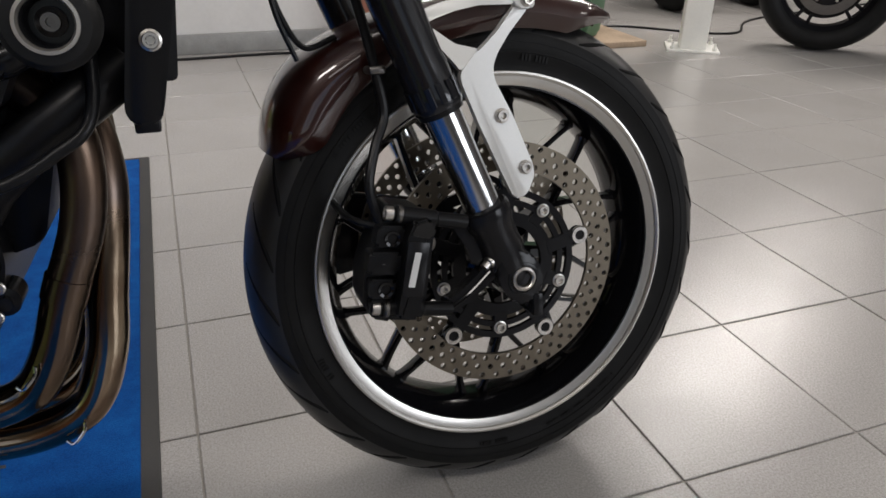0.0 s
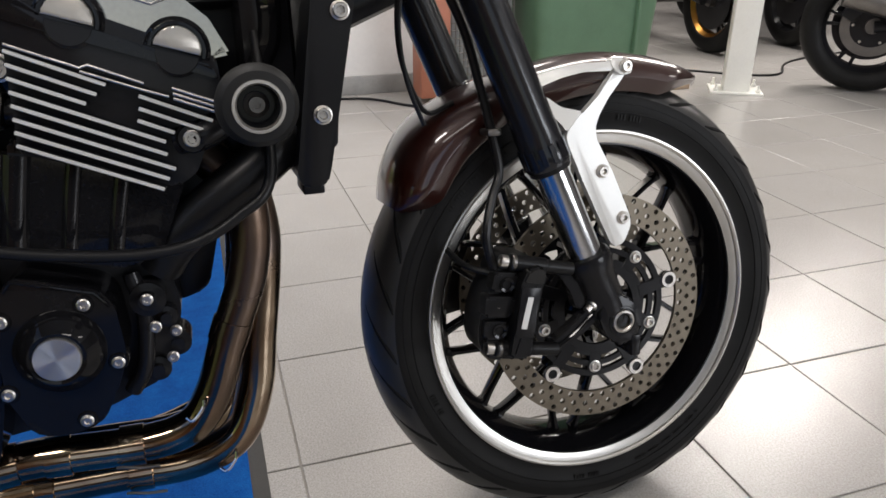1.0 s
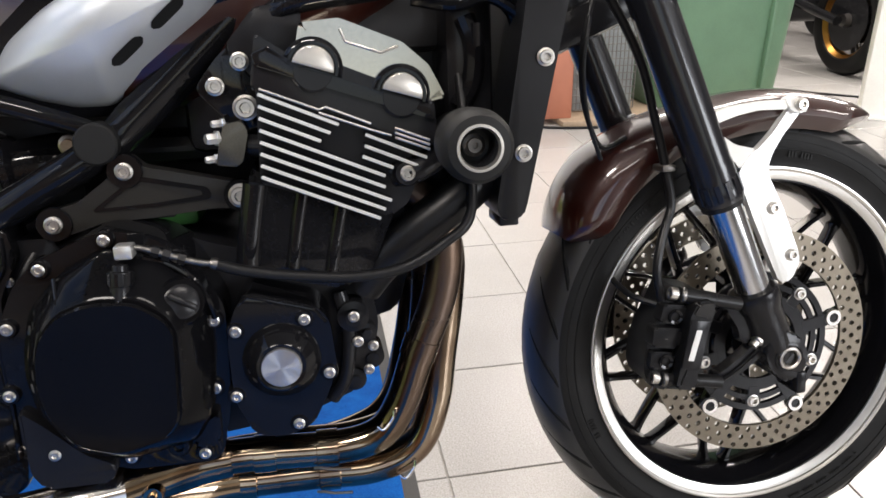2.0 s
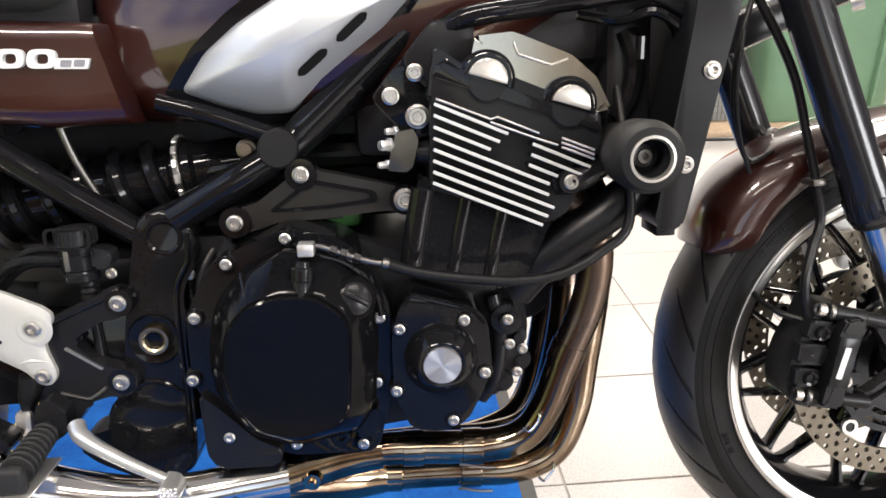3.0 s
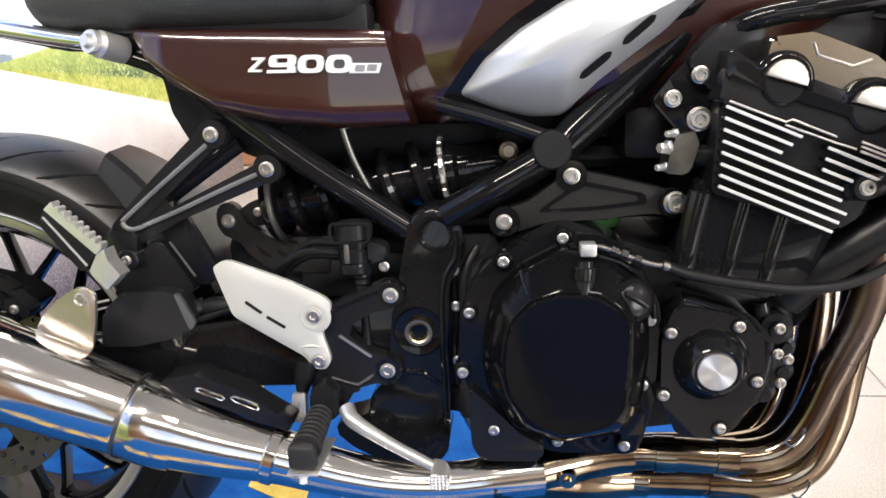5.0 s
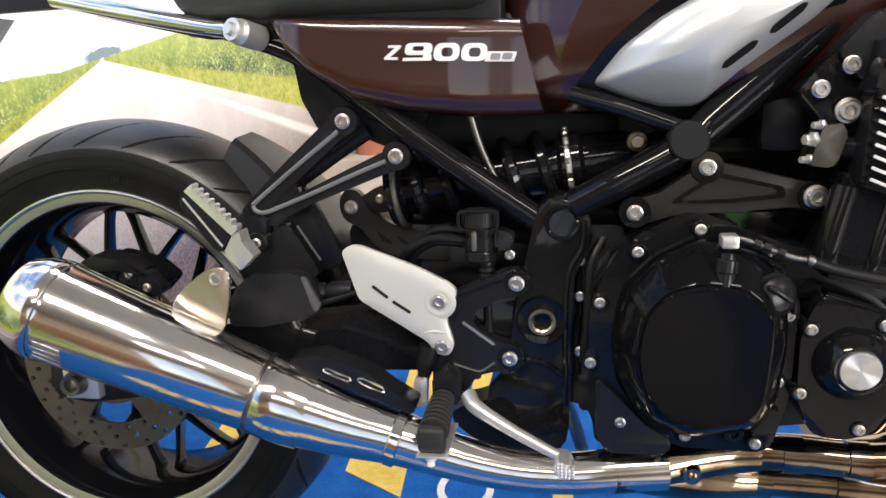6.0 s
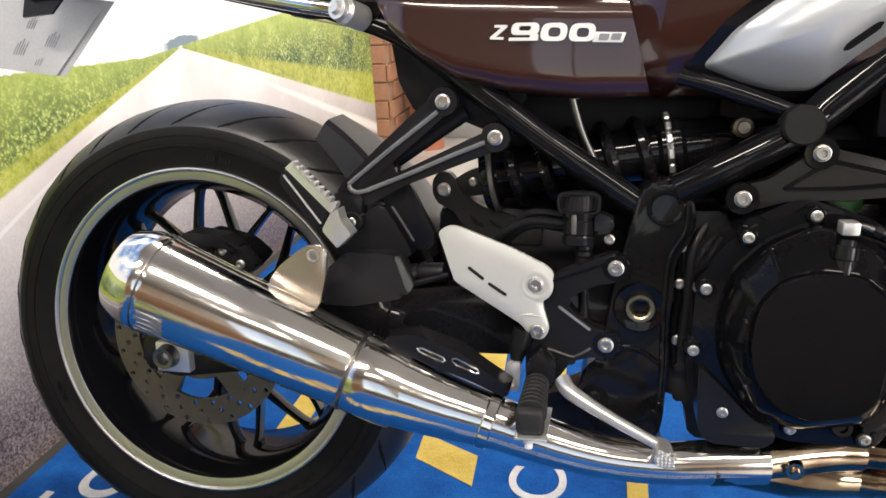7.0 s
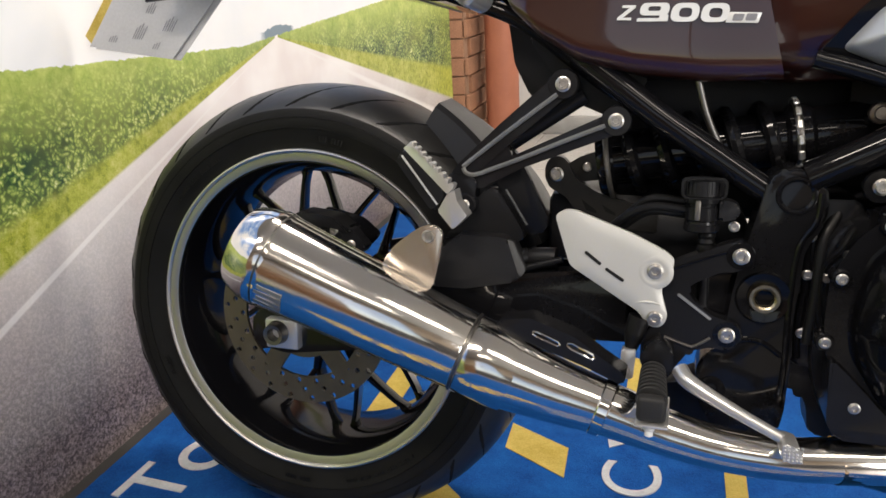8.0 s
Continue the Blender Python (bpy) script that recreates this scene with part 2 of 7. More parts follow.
def turned_material():
    """Bare alloy faced on a lathe: fine rings, streaked gloss."""
    k = Nodes("turned_alloy")
    k.b.inputs["Base Color"].default_value = (0.66, 0.65, 0.63, 1)
    k.b.inputs["Metallic"].default_value = 1.0
    fine = k.noise(300.0, 2)
    k.link(k.math("ADD", 0.34, k.math("MULTIPLY", fine, 0.1)), k.b.inputs["Roughness"])
    k.b.inputs["Anisotropic"].default_value = 0.8
    tan = k.n("Tangent")
    tan.direction_type, tan.axis = "RADIAL", "Y"
    k.link(tan.outputs[0], k.b.inputs["Tangent"])
    return k.mat


def disc_material():
    k = Nodes("disc_steel")
    sep = k.n("SeparateXYZ")
    k.link(k.co, sep.inputs[0])
    r = k.math("SQRT", k.math("ADD", k.math("POWER", sep.outputs[0], 2.0), k.math("POWER", sep.outputs[1], 2.0)))
    comb = k.n("CombineXYZ")
    k.link(k.math("MULTIPLY", r, 900.0), comb.inputs[0])
    rings = k.noise(1.0, 3, co=comb.outputs[0])
    stain = k.noise(30.0, 5)
    k.link(k.mix(stain, (0.13, 0.11, 0.082), (0.22, 0.19, 0.15)), k.b.inputs["Base Color"])
    k.b.inputs["Metallic"].default_value = 0.9
    k.link(k.math("ADD", 0.32, k.math("MULTIPLY", rings, 0.2)), k.b.inputs["Roughness"])
    k.bump(rings, 0.2, 0.0005)
    return k.mat


def header_material():
    """Stainless pipes with straw, brown and blue heat tint that changes along the pipe."""
    k = Nodes("heat_tinted_steel")
    sep = k.n("SeparateXYZ")
    k.link(k.co, sep.inputs[0])
    warp = k.noise(7.0, 4)
    fac = k.math("ADD", k.math("MULTIPLY", sep.outputs[2], 1.7), k.math("ADD", k.math("MULTIPLY", k.math("SINE", k.math("MULTIPLY", sep.outputs[0], 46.0)), 0.05), k.math("MULTIPLY", warp, 0.55)))
    fac = k.math("SUBTRACT", fac, 0.42)
    tint = k.ramp(fac, [(0.08, (0.45, 0.355, 0.25)), (0.2, (0.36, 0.28, 0.195)), (0.27, (0.24, 0.165, 0.115)), (0.34, (0.4, 0.325, 0.235)), (0.44, (0.2, 0.145, 0.1)), (0.55, (0.13, 0.1, 0.085)), (0.7, (0.16, 0.11, 0.08)), (0.9, (0.075, 0.06, 0.052))])
    k.link(tint, k.b.inputs["Base Color"])
    k.b.inputs["Metallic"].default_value = 1.0
    fine = k.noise(160.0, 4)
    baked = k.n("MapRange")
    baked.inputs[1].default_value, baked.inputs[2].default_value, baked.inputs[3].default_value, baked.inputs[4].default_value = 0.32, 0.46, 0.05, 0.3
    k.link(k.math("ADD", sep.outputs[2], k.math("MULTIPLY", k.math("SUBTRACT", warp, 0.5), 0.15)), baked.inputs[0])
    k.link(k.math("ADD", baked.outputs[0], k.math("MULTIPLY", fine, 0.1)), k.b.inputs["Roughness"])
    k.bump(k.noise(40.0, 3), 0.04, 0.001)
    return k.mat


def steel_polished(name, rough, streak):
    """Polished stainless with faint turning marks round the can and straw tint near the bends."""
    k = Nodes(name)
    fine = k.noise(220.0, 3)
    big = k.noise(5.0, 3)
    k.link(k.ramp(big, [(0.3, (0.78, 0.74, 0.69)), (0.7, (0.86, 0.84, 0.81))]), k.b.inputs["Base Color"])
    k.b.inputs["Metallic"].default_value = 1.0
    k.link(k.math("ADD", rough, k.math("MULTIPLY", fine, 0.05)), k.b.inputs["Roughness"])
    turn = k.n("Mapping", Rotation=(0.0, radians(22.4), 0.0))
    k.link(k.co, turn.inputs["Vector"])
    run = k.n("Mapping", Scale=(2.0, 130.0, 130.0))
    k.link(turn.outputs[0], run.inputs["Vector"])
    k.bump(k.math("ADD", k.noise(12.0, 2), k.math("MULTIPLY", k.noise(1.0, 3, 0.6, run.outputs[0]), 1.0)), streak, 0.002)
    return k.mat


def candy_paint():
    k = Nodes("brown_candy_paint")
    flake = k.noise(1800.0, 2)
    big = k.noise(4.0, 2)
    k.link(k.ramp(big, [(0.3, (0.026, 0.0042, 0.0022)), (0.7, (0.034, 0.0058, 0.003))]), k.b.inputs["Base Color"])
    k.b.inputs["Metallic"].default_value = 0.2
    k.link(k.math("ADD", 0.24, k.math("MULTIPLY", flake, 0.15)), k.b.inputs["Roughness"])
    k.b.inputs["Coat Weight"].default_value = 1.0
    k.b.inputs["Coat Roughness"].default_value = 0.04
    k.b.inputs["Coat IOR"].default_value = 1.6
    return k.mat


def tile_material():
    k = Nodes("floor_tile")
    rnd = k.n("ObjectInfo").outputs["Random"]
    isl = k.n("NewGeometry").outputs["Random Per Island"]
    pick = k.math("FRACT", k.math("ADD", rnd, isl))
    speck, stain = k.noise(320.0, 3, 0.8), k.noise(3.5, 5)
    base = k.ramp(speck, [(0.3, (0.248, 0.237, 0.226)), (0.52, (0.408, 0.393, 0.38)), (0.72, (0.548, 0.53, 0.516))])
    base = k.mix(k.math("MULTIPLY", pick, 0.25), base, (0.43, 0.41, 0.38))
    base = k.mix(k.math("MULTIPLY", k.noise(75.0, 4, 0.75), 0.22), base, (0.24, 0.225, 0.205))
    base = k.mix(k.ramp(stain, [(0.4, (0, 0, 0)), (0.75, (0.3, 0.3, 0.3))]), base, (0.27, 0.255, 0.235))
    k.link(base, k.b.inputs["Base Color"])
    k.link(k.math("ADD", 0.09, k.math("MULTIPLY", stain, 0.16)), k.b.inputs["Roughness"])
    k.bump(speck, 0.3, 0.001)
    return k.mat


def carpet_material(name, lo, hi):
    k = Nodes(name)
    fuzz, patch = k.noise(330.0, 4, 0.85), k.noise(22.0, 5, 0.7)
    both = k.math("ADD", k.math("MULTIPLY", fuzz, 0.5), k.math("MULTIPLY", patch, 0.5))
    k.link(k.ramp(both, [(0.38, lo), (0.62, hi)]), k.b.inputs["Base Color"])
    k.b.inputs["Roughness"].default_value = 0.95
    k.b.inputs["Specular IOR Level"].default_value = 0.15
    k.bump(fuzz, 0.9, 0.003)
    return k.mat


tread_rubber = rubber_material("tread_rubber", 0.013, 0.024)
tyre_rubber, machined_rim, disc_steel, header_steel = rubber_material("tyre_rubber", 0.0045, 0.0095), rim_material(), disc_material(), header_material()
turned_alloy = turned_material()
polished, brushed = steel_polished("polished_stainless", 0.03, 0.05), steel_polished("brushed_stainless", 0.1, 0.035)
brown_paint, floor_tile = candy_paint(), tile_material()
carpet_blue = carpet_material("carpet_blue", (0.002, 0.05, 0.24), (0.006, 0.115, 0.42))
carpet_yellow = carpet_material("carpet_yellow", (0.5, 0.36, 0.07), (0.72, 0.55, 0.16))
carpet_white = carpet_material("carpet_white", (0.5, 0.52, 0.55), (0.7, 0.72, 0.74))
rubber_border = simple("rubber_border", (0.035, 0.034, 0.033), 0.7, bump=0.4, grain=300)
grout = simple("grout", (0.3, 0.28, 0.255), 0.85, bump=0.5, grain=400)
wall_brown = simple("wall_brown", (0.064, 0.057, 0.054), 0.6, bump=0.2, grain=60, vary=0.2)
wall_pale = simple("wall_pale", (0.42, 0.34, 0.255), 0.7, bump=0.2, grain=60, vary=0.12)
boarding_brown = simple("boarding_brown", (0.22, 0.115, 0.06), 0.5, bump=0.2, grain=40, vary=0.25)
panel_grey = simple("panel_grey", (0.05, 0.05, 0.058), 0.5, bump=0.2, grain=40, vary=0.2)
wall_white = simple("wall_white", (0.72, 0.71, 0.69), 0.75, bump=0.3, grain=60, vary=0.05)
ceiling_white = simple("ceiling_white", (0.4, 0.395, 0.38), 0.8, bump=0.2, grain=40, vary=0.04)
skirting_grey = simple("skirting_grey", (0.3, 0.3, 0.29), 0.5)
post_white = simple("post_white", (0.78, 0.77, 0.72), 0.35, bump=0.15, grain=120, vary=0.05)
bin_green = simple("bin_green", (0.1, 0.19, 0.115), 0.45, bump=0.15, grain=200, vary=0.12)
wood_board = simple("wood_board", (0.34, 0.25, 0.17), 0.7, bump=0.3, grain=90, vary=0.3)
brick_brown = simple("brick_brown", (0.31, 0.155, 0.088), 0.75, bump=0.4, grain=140, vary=0.35)
pipe_red = simple("pipe_red", (0.36, 0.13, 0.075), 0.5, vary=0.12)
mortar = simple("mortar", (0.3, 0.18, 0.115), 0.9, bump=0.6)
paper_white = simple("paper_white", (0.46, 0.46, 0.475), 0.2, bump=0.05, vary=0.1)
paper_ink = simple("paper_ink", (0.24, 0.24, 0.26), 0.5, bump=0.0)
glass_blue = simple("window_frame_grey", (0.25, 0.26, 0.27), 0.4)


def poster_material():
    """A printed picture of a straight country road under a bright sky: flat bands that fan out from the road's far end."""
    k = Nodes("road_print")
    sep = k.n("SeparateXYZ")
    k.link(k.co, sep.inputs[0])
    y, z = sep.outputs[1], sep.outputs[2]
    leaf, clump, wob = k.noise(62.0, 7, 0.82), k.noise(17.0, 5, 0.7), k.noise(5.0, 3)
    u = k.math("SUBTRACT", y, 0.9)
    v = k.math("MAXIMUM", k.math("SUBTRACT", 0.647, z), 0.002)
    fan = k.math("DIVIDE", u, v)
    edge = k.math("ADD", fan, k.math("MULTIPLY", k.math("SUBTRACT", clump, 0.5), 0.5))

    def between(x, a, b, soft=0.03):
        lo, hi = k.n("MapRange"), k.n("MapRange")
        for node, p, q in ((lo, a - soft, a + soft), (hi, b + soft, b - soft)):
            node.inputs[1].default_value, node.inputs[2].default_value = p, q
            k.link(x, node.inputs[0])
        return k.math("MULTIPLY", lo.outputs[0], hi.outputs[0])

    blades = k.n("TexVoronoi", Scale=120.0)
    warped = k.n("VectorMath")
    warped.operation = "MULTIPLY_ADD"
    warped.inputs[1].default_value = (0.03, 0.03, 0.03)
    wind = k.n("TexNoise", Scale=40.0, Detail=3.0)
    k.link(k.co, wind.inputs["Vector"])
    k.link(wind.outputs[1], warped.inputs[0])
    k.link(k.co, warped.inputs[2])
    k.link(warped.outputs[0], blades.inputs["Vector"])
    lit = k.math("SUBTRACT", 0.75, blades.outputs["Distance"])
    mass = k.math("ADD", k.math("MULTIPLY", lit, 0.42), k.math("ADD", k.math("MULTIPLY", clump, 0.5), k.math("MULTIPLY", leaf, 0.18)))
    field = k.ramp(mass, [(0.36, (0.014, 0.05, 0.024)), (0.455, (0.1, 0.19, 0.05)), (0.53, (0.29, 0.38, 0.1)), (0.6, (0.52, 0.58, 0.22)), (0.68, (0.76, 0.78, 0.5))])
    field = k.mix(k.ramp(wob, [(0.42, (0, 0, 0)), (0.62, (0.3, 0.3, 0.3))]), field, (0.46, 0.5, 0.1))
    far = k.ramp(k.math("ADD", k.math("MULTIPLY", leaf, 0.5), k.math("MULTIPLY", clump, 0.5)), [(0.4, (0.26, 0.37, 0.07)), (0.6, (0.52, 0.6, 0.17))])
    near_h = k.n("MapRange")
    near_h.inputs[1].default_value, near_h.inputs[2].default_value = 0.0, 0.1
    k.link(k.math("ADD", k.math("SUBTRACT", 0.66, z), k.math("MULTIPLY", k.math("SUBTRACT", clump, 0.5), 0.06)), near_h.inputs[0])
    field = k.mix(near_h.outputs[0], far, field)
    verge = k.ramp(k.math("ADD", k.math("MULTIPLY", leaf, 0.7), k.math("MULTIPLY", clump, 0.3)), [(0.36, (0.12, 0.17, 0.02)), (0.5, (0.38, 0.42, 0.06)), (0.68, (0.64, 0.63, 0.24))])
    depth = k.n("MapRange")
    depth.inputs[1].default_value, depth.inputs[2].default_value = 0.1, 0.55
    k.link(v, depth.inputs[0])
    grit = k.noise(190.0, 4, 0.8)
    road_near = k.ramp(grit, [(0.4, (0.035, 0.026, 0.026)), (0.5, (0.14, 0.112, 0.112)), (0.64, (0.32, 0.265, 0.265))])
    road_far = k.ramp(wob, [(0.4, (0.8, 0.75, 0.74)), (0.6, (0.88, 0.86, 0.85))])
    road = k.mix(depth.outputs[0], road_far, road_near)
    road = k.mix(k.math("MULTIPLY", between(fan, -2.735, -2.635, 0.015), 0.7), road, (0.85, 0.84, 0.83))
    road = k.mix(k.math("MULTIPLY", between(fan, 2.75, 3.0, 0.06), 0.7), road, (0.85, 0.84, 0.83))
    col = field
    col = k.mix(between(edge, -4.4, 5.4, 0.25), col, verge)
    col = k.mix(between(fan, -3.42, 3.6, 0.06), col, road)
    sky = k.ramp(wob, [(0.35, (0.8, 0.84, 0.88)), (0.65, (0.9, 0.91, 0.92))])
    top = k.math("ADD", 0.652, k.math("ADD", k.math("MULTIPLY", k.math("SUBTRACT", leaf, 0.5), 0.02), k.math("MULTIPLY", k.math("MAXIMUM", k.math("SUBTRACT", y, 0.93), -0.75), 0.06)))
    hill = k.math("MULTIPLY", k.math("MAXIMUM", k.math("SUBTRACT", 0.75, y), 0.0), 0.05)
    cloud = k.noise(2.6, 6, 0.62)
    blue = k.ramp(cloud, [(0.42, (0.1, 0.24, 0.62)), (0.52, (0.3, 0.46, 0.76)), (0.62, (0.85, 0.88, 0.92))])
    high = k.n("MapRange")
    high.inputs[1].default_value, high.inputs[2].default_value = 0.86, 0.98
    k.link(z, high.inputs[0])
    sky = k.mix(high.outputs[0], sky, blue)
    trees = k.math("MULTIPLY", between(k.math("ADD", y, k.math("MULTIPLY", k.math("SUBTRACT", clump, 0.5), 0.06)), 0.84, 0.985, 0.008), k.math("LESS_THAN", z, k.math("SUBTRACT", k.math("ADD", 0.662, k.math("MULTIPLY", clump, 0.03)), k.math("MULTIPLY", k.math("ABSOLUTE", k.math("SUBTRACT", y, 0.915)), 0.2))))
    sky = k.mix(trees, sky, (0.2, 0.28, 0.34))
    col = k.mix(k.math("GREATER_THAN", z, k.math("ADD", top, k.math("ADD", hill, k.math("MULTIPLY", k.math("MAXIMUM", k.math("SUBTRACT", 0.75, y), 0.0), 0.06)))), col, sky)
    k.link(col, k.b.inputs["Base Color"])
    k.b.inputs["Roughness"].default_value = 0.32
    return k.mat


road_print = poster_material()

# ---- the room ----
TILE = 0.3085
X0, X1, Y0, Y1, TOP = -4.6, 6.8, -4.5, 7.6, 3.1


def setting(name, bm, material, label, category="wall"):
    return tagged(part(name, bm, material), label, category, "", "structure")


floor = setting("floor", box(X0 - 0.2, X1 + 0.2, Y0 - 0.2, Y1 + 0.2, -0.2, -0.003), grout, "floor of beige grey speckled ceramic tiles with dark joints", "floor")
setting("ceiling", box(X0 - 0.2, X1 + 0.2, Y0 - 0.2, Y1 + 0.2, TOP, TOP + 0.15), ceiling_white, "plain pale grey showroom ceiling", "ceiling")
setting("wall_east", box(X1, X1 + 0.2, Y0, Y1, -0.003, TOP), wall_brown, "plain dark grey-brown side wall")
setting("wall_west", box(X0 - 0.2, X0, Y0, Y1, -0.003, TOP), wall_brown, "plain dark grey-brown side wall")
setting("wall_north", box(X0, X1, Y1, Y1 + 0.2, -0.003, TOP), wall_brown, "plain dark grey-brown end wall")
bm = bmesh.new()
(A0, A1), (B0, B1) = WINDOWS
for a in ((X0, A0, -0.003, TOP), (A1, B0, -0.003, TOP), (B1, X1, -0.003, TOP), (A0, A1, -0.003, 0.7), (A0, A1, 2.6, TOP), (B0, B1, -0.003, 0.7), (B0, B1, 2.6, TOP)):
    add_box(bm, a[0], a[1], Y0 - 0.2, Y0, a[2], a[3])
setting("wall_south", bm, wall_pale, "plain pale wall with two shop windows")
setting("trim", box(X0, A0 - 0.02, Y0 + 0.002, Y0 + 0.022, 0.0, 1.35, bevel=0.004), boarding_brown, "brown boarding beside the shop window", "wall trim")
# Unseen dark panels, added so that the black engine parts reflect something dark.
bm = bmesh.new()
for a, b, h in ((A0 - 0.02, A1 + 0.02, 0.68), (A1 + 0.02, B0 - 0.02, 1.35), (B0 - 0.02, X1, 0.68)):
    add_box(bm, a, b, Y0 + 0.002, Y0 + 0.022, 0.0, h, 0.004)
setting("trim_2", bm, panel_grey, "unseen dark grey panels, added to darken reflections in the black parts", "wall trim")
setting("wall_inner", box(-3.2, 0.62, 2.84, 2.98, -0.003, TOP), wall_white, "rough white plastered wall above a grey skirting")
setting("baseboard", box(-3.2, 0.62, 2.815, 2.838, 0.0, 0.085, bevel=0.006), skirting_grey, "grey skirting board along the white wall", "skirting")

# ---- the motorcycle ----
BIKE = thing("motorcycle", "brown and black naked motorcycle leaning on its side stand", "motorcycle", pose(-1.39, 0.13, 0, -8.5, 0, 0))
FW, RW = Vector((1.465, 0, 0.304)), Vector((0.0, 0, 0.333))
W = Matrix.Rotation(radians(-2.5), 4, "X")


def leaned(ob):
    """Wheels and fork stand in the plane of the steering head."""
    ob.matrix_basis = W @ ob.matrix_basis
    return ob


def bulged(outline, y_edge, bulge, depth, corner=0.01, rings=7, power=2.2):
    """A pressed panel: an x, z outline whose outer face swells outward by bulge, with an edge that turns in."""
    bm = bmesh.new()
    pts = rounded(outline, corner)
    c = sum(pts, Vector((0, 0))) / len(pts)
    loops = [[bm.verts.new((p.x, y_edge + depth, p.y)) for p in pts]]
    for k in range(rings):
        q = 1 - k / rings
        loops.append([bm.verts.new((c.x + (p.x - c.x) * q, y_edge - bulge * (1 - q ** power), c.y + (p.y - c.y) * q)) for p in pts])
    n = len(pts)
    for a, b in zip(loops, loops[1:]):
        for i in range(n):
            bm.faces.new((a[i], b[i], b[(i + 1) % n], a[(i + 1) % n]))
    tip = bm.verts.new((c.x, y_edge - bulge, c.y))
    for i in range(n):
        bm.faces.new((loops[-1][i], tip, loops[-1][(i + 1) % n]))
    bm.faces.new(loops[0])
    return bm


def tyre_radius(r_out, half, r_in, y):
    """The tyre's radius at a distance y from its middle: a round crown that runs into the sidewall."""
    u = min(1.0, abs(y) / half)
    return r_in + 0.012 + (r_out - r_in - 0.012) * (0.42 + 0.58 * math.sqrt(max(0.0, 1 - u ** 2.1)))


def tyre_profile(r_out, half, r_in, bead):
    h = r_out - r_in
    side = [(r_in, bead), (r_in + 0.006, bead + 0.007), (r_in + 0.16 * h, half * 0.9), (r_in + 0.3 * h, half * 0.975), (r_in + 0.42 * h, half)]
    out = [(r, -y) for r, y in side]
    n = 26
    for i in range(1, n):
        y = -half * math.cos(math.pi * i / n)
        out.append((tyre_radius(r_out, half, r_in, y), y))
    return out + [(r, y) for r, y in reversed(side)]


def groove_tyre(bm, centre, r_out, half, count, r_in):
    """Slanted tread slits, let into the shoulder."""
    for s in (-1, 1):
        for k in range(count):
            a0 = 2 * math.pi * (k + (0.5 if s > 0 else 0)) / count
            pts = []
            for i in range(7):
                u = i / 6
                a = a0 + 0.24 * u
                c = 0.18 + 0.7 * u
                y = s * half * math.sin(c * math.pi / 2 * 0.98) * 0.97
                r = tyre_radius(r_out, half, r_in, y) - (0.0009, 0.0026, 0.0037, 0.0041, 0.0041, 0.003, 0.0009)[i]
                pts.append(centre + Vector((r * math.cos(a), y, r * math.sin(a))))
            add_tube(bm, pts, [0.0012, 0.003, 0.004, 0.0044, 0.0044, 0.0033, 0.0011], seg=8, smooth=False)


def perforated(r0, r1, thick, cells, rows, hole, pick):
    """A brake disc about the local z axis with drilled holes."""
    bm = bmesh.new()
    dr = (r1 - r0) / rows
    for side in (-1, 1):
        z = side * thick / 2
        for i in range(cells):
            for j in range(rows):
                a0, a1 = 2 * math.pi * i / cells, 2 * math.pi * (i + 1) / cells
                ra, rb = r0 + dr * j, r0 + dr * (j + 1)
                am, rm = (a0 + a1) / 2, (ra + rb) / 2
                P = lambda r, a: bm.verts.new((r * math.cos(a), r * math.sin(a), z))
                if not pick(i, j):
                    bm.faces.new((P(ra, a0), P(rb, a0), P(rb, a1), P(ra, a1)))
                    continue
                outer = [P(rb, a0), P(rb, am), P(rb, a1), P(rm, a1), P(ra, a1), P(ra, am), P(ra, a0), P(rm, a0)]
                c = Vector((rm * math.cos(am), rm * math.sin(am), z))
                inner = [bm.verts.new(c + (v.co - c).normalized() * hole) for v in outer]
                for q in range(8):
                    bm.faces.new((outer[q], outer[(q + 1) % 8], inner[(q + 1) % 8], inner[q]))
                if side > 0:
                    low = [bm.verts.new(v.co - Vector((0, 0, thick))) for v in inner]
                    for q in range(8):
                        bm.faces.new((inner[q], inner[(q + 1) % 8], low[(q + 1) % 8], low[q]))
    for r in (r0, r1):
        add_lathe(bm, [(r, -thick / 2), (r, thick / 2)], cells)
    bmesh.ops.remove_doubles(bm, verts=bm.verts, dist=1e-5)
    return bm


def flat(me):
    me.polygons.foreach_set("use_smooth", [False] * len(me.polygons))
    return me


def bolt_mesh(r, name="bolt"):
    """A socket-head screw: washer face, rounded head, hexagon recess."""
    bm = bmesh.new()
    add_lathe(bm, [(0, -0.002), (r * 1.25, -0.002), (r * 1.25, 0.0006), (r, 0.0012), (r, r * 0.55), (r * 0.88, r * 0.7), (r * 0.55, r * 0.7)], 18)
    add_lathe(bm, [(r * 0.55, r * 0.7), (r * 0.5, r * 0.2), (0, r * 0.2)], 6)
    return mesh_of(name, bm, bolt_steel, 30)


BOLT_S, BOLT_M, BOLT_L = bolt_mesh(0.0044), bolt_mesh(0.0067), bolt_mesh(0.0094)


def bolt(parent, x, y, z, size=BOLT_M, spin=0.0):
    return placed("bolt", size, out_at(x, y, z, spin), parent)


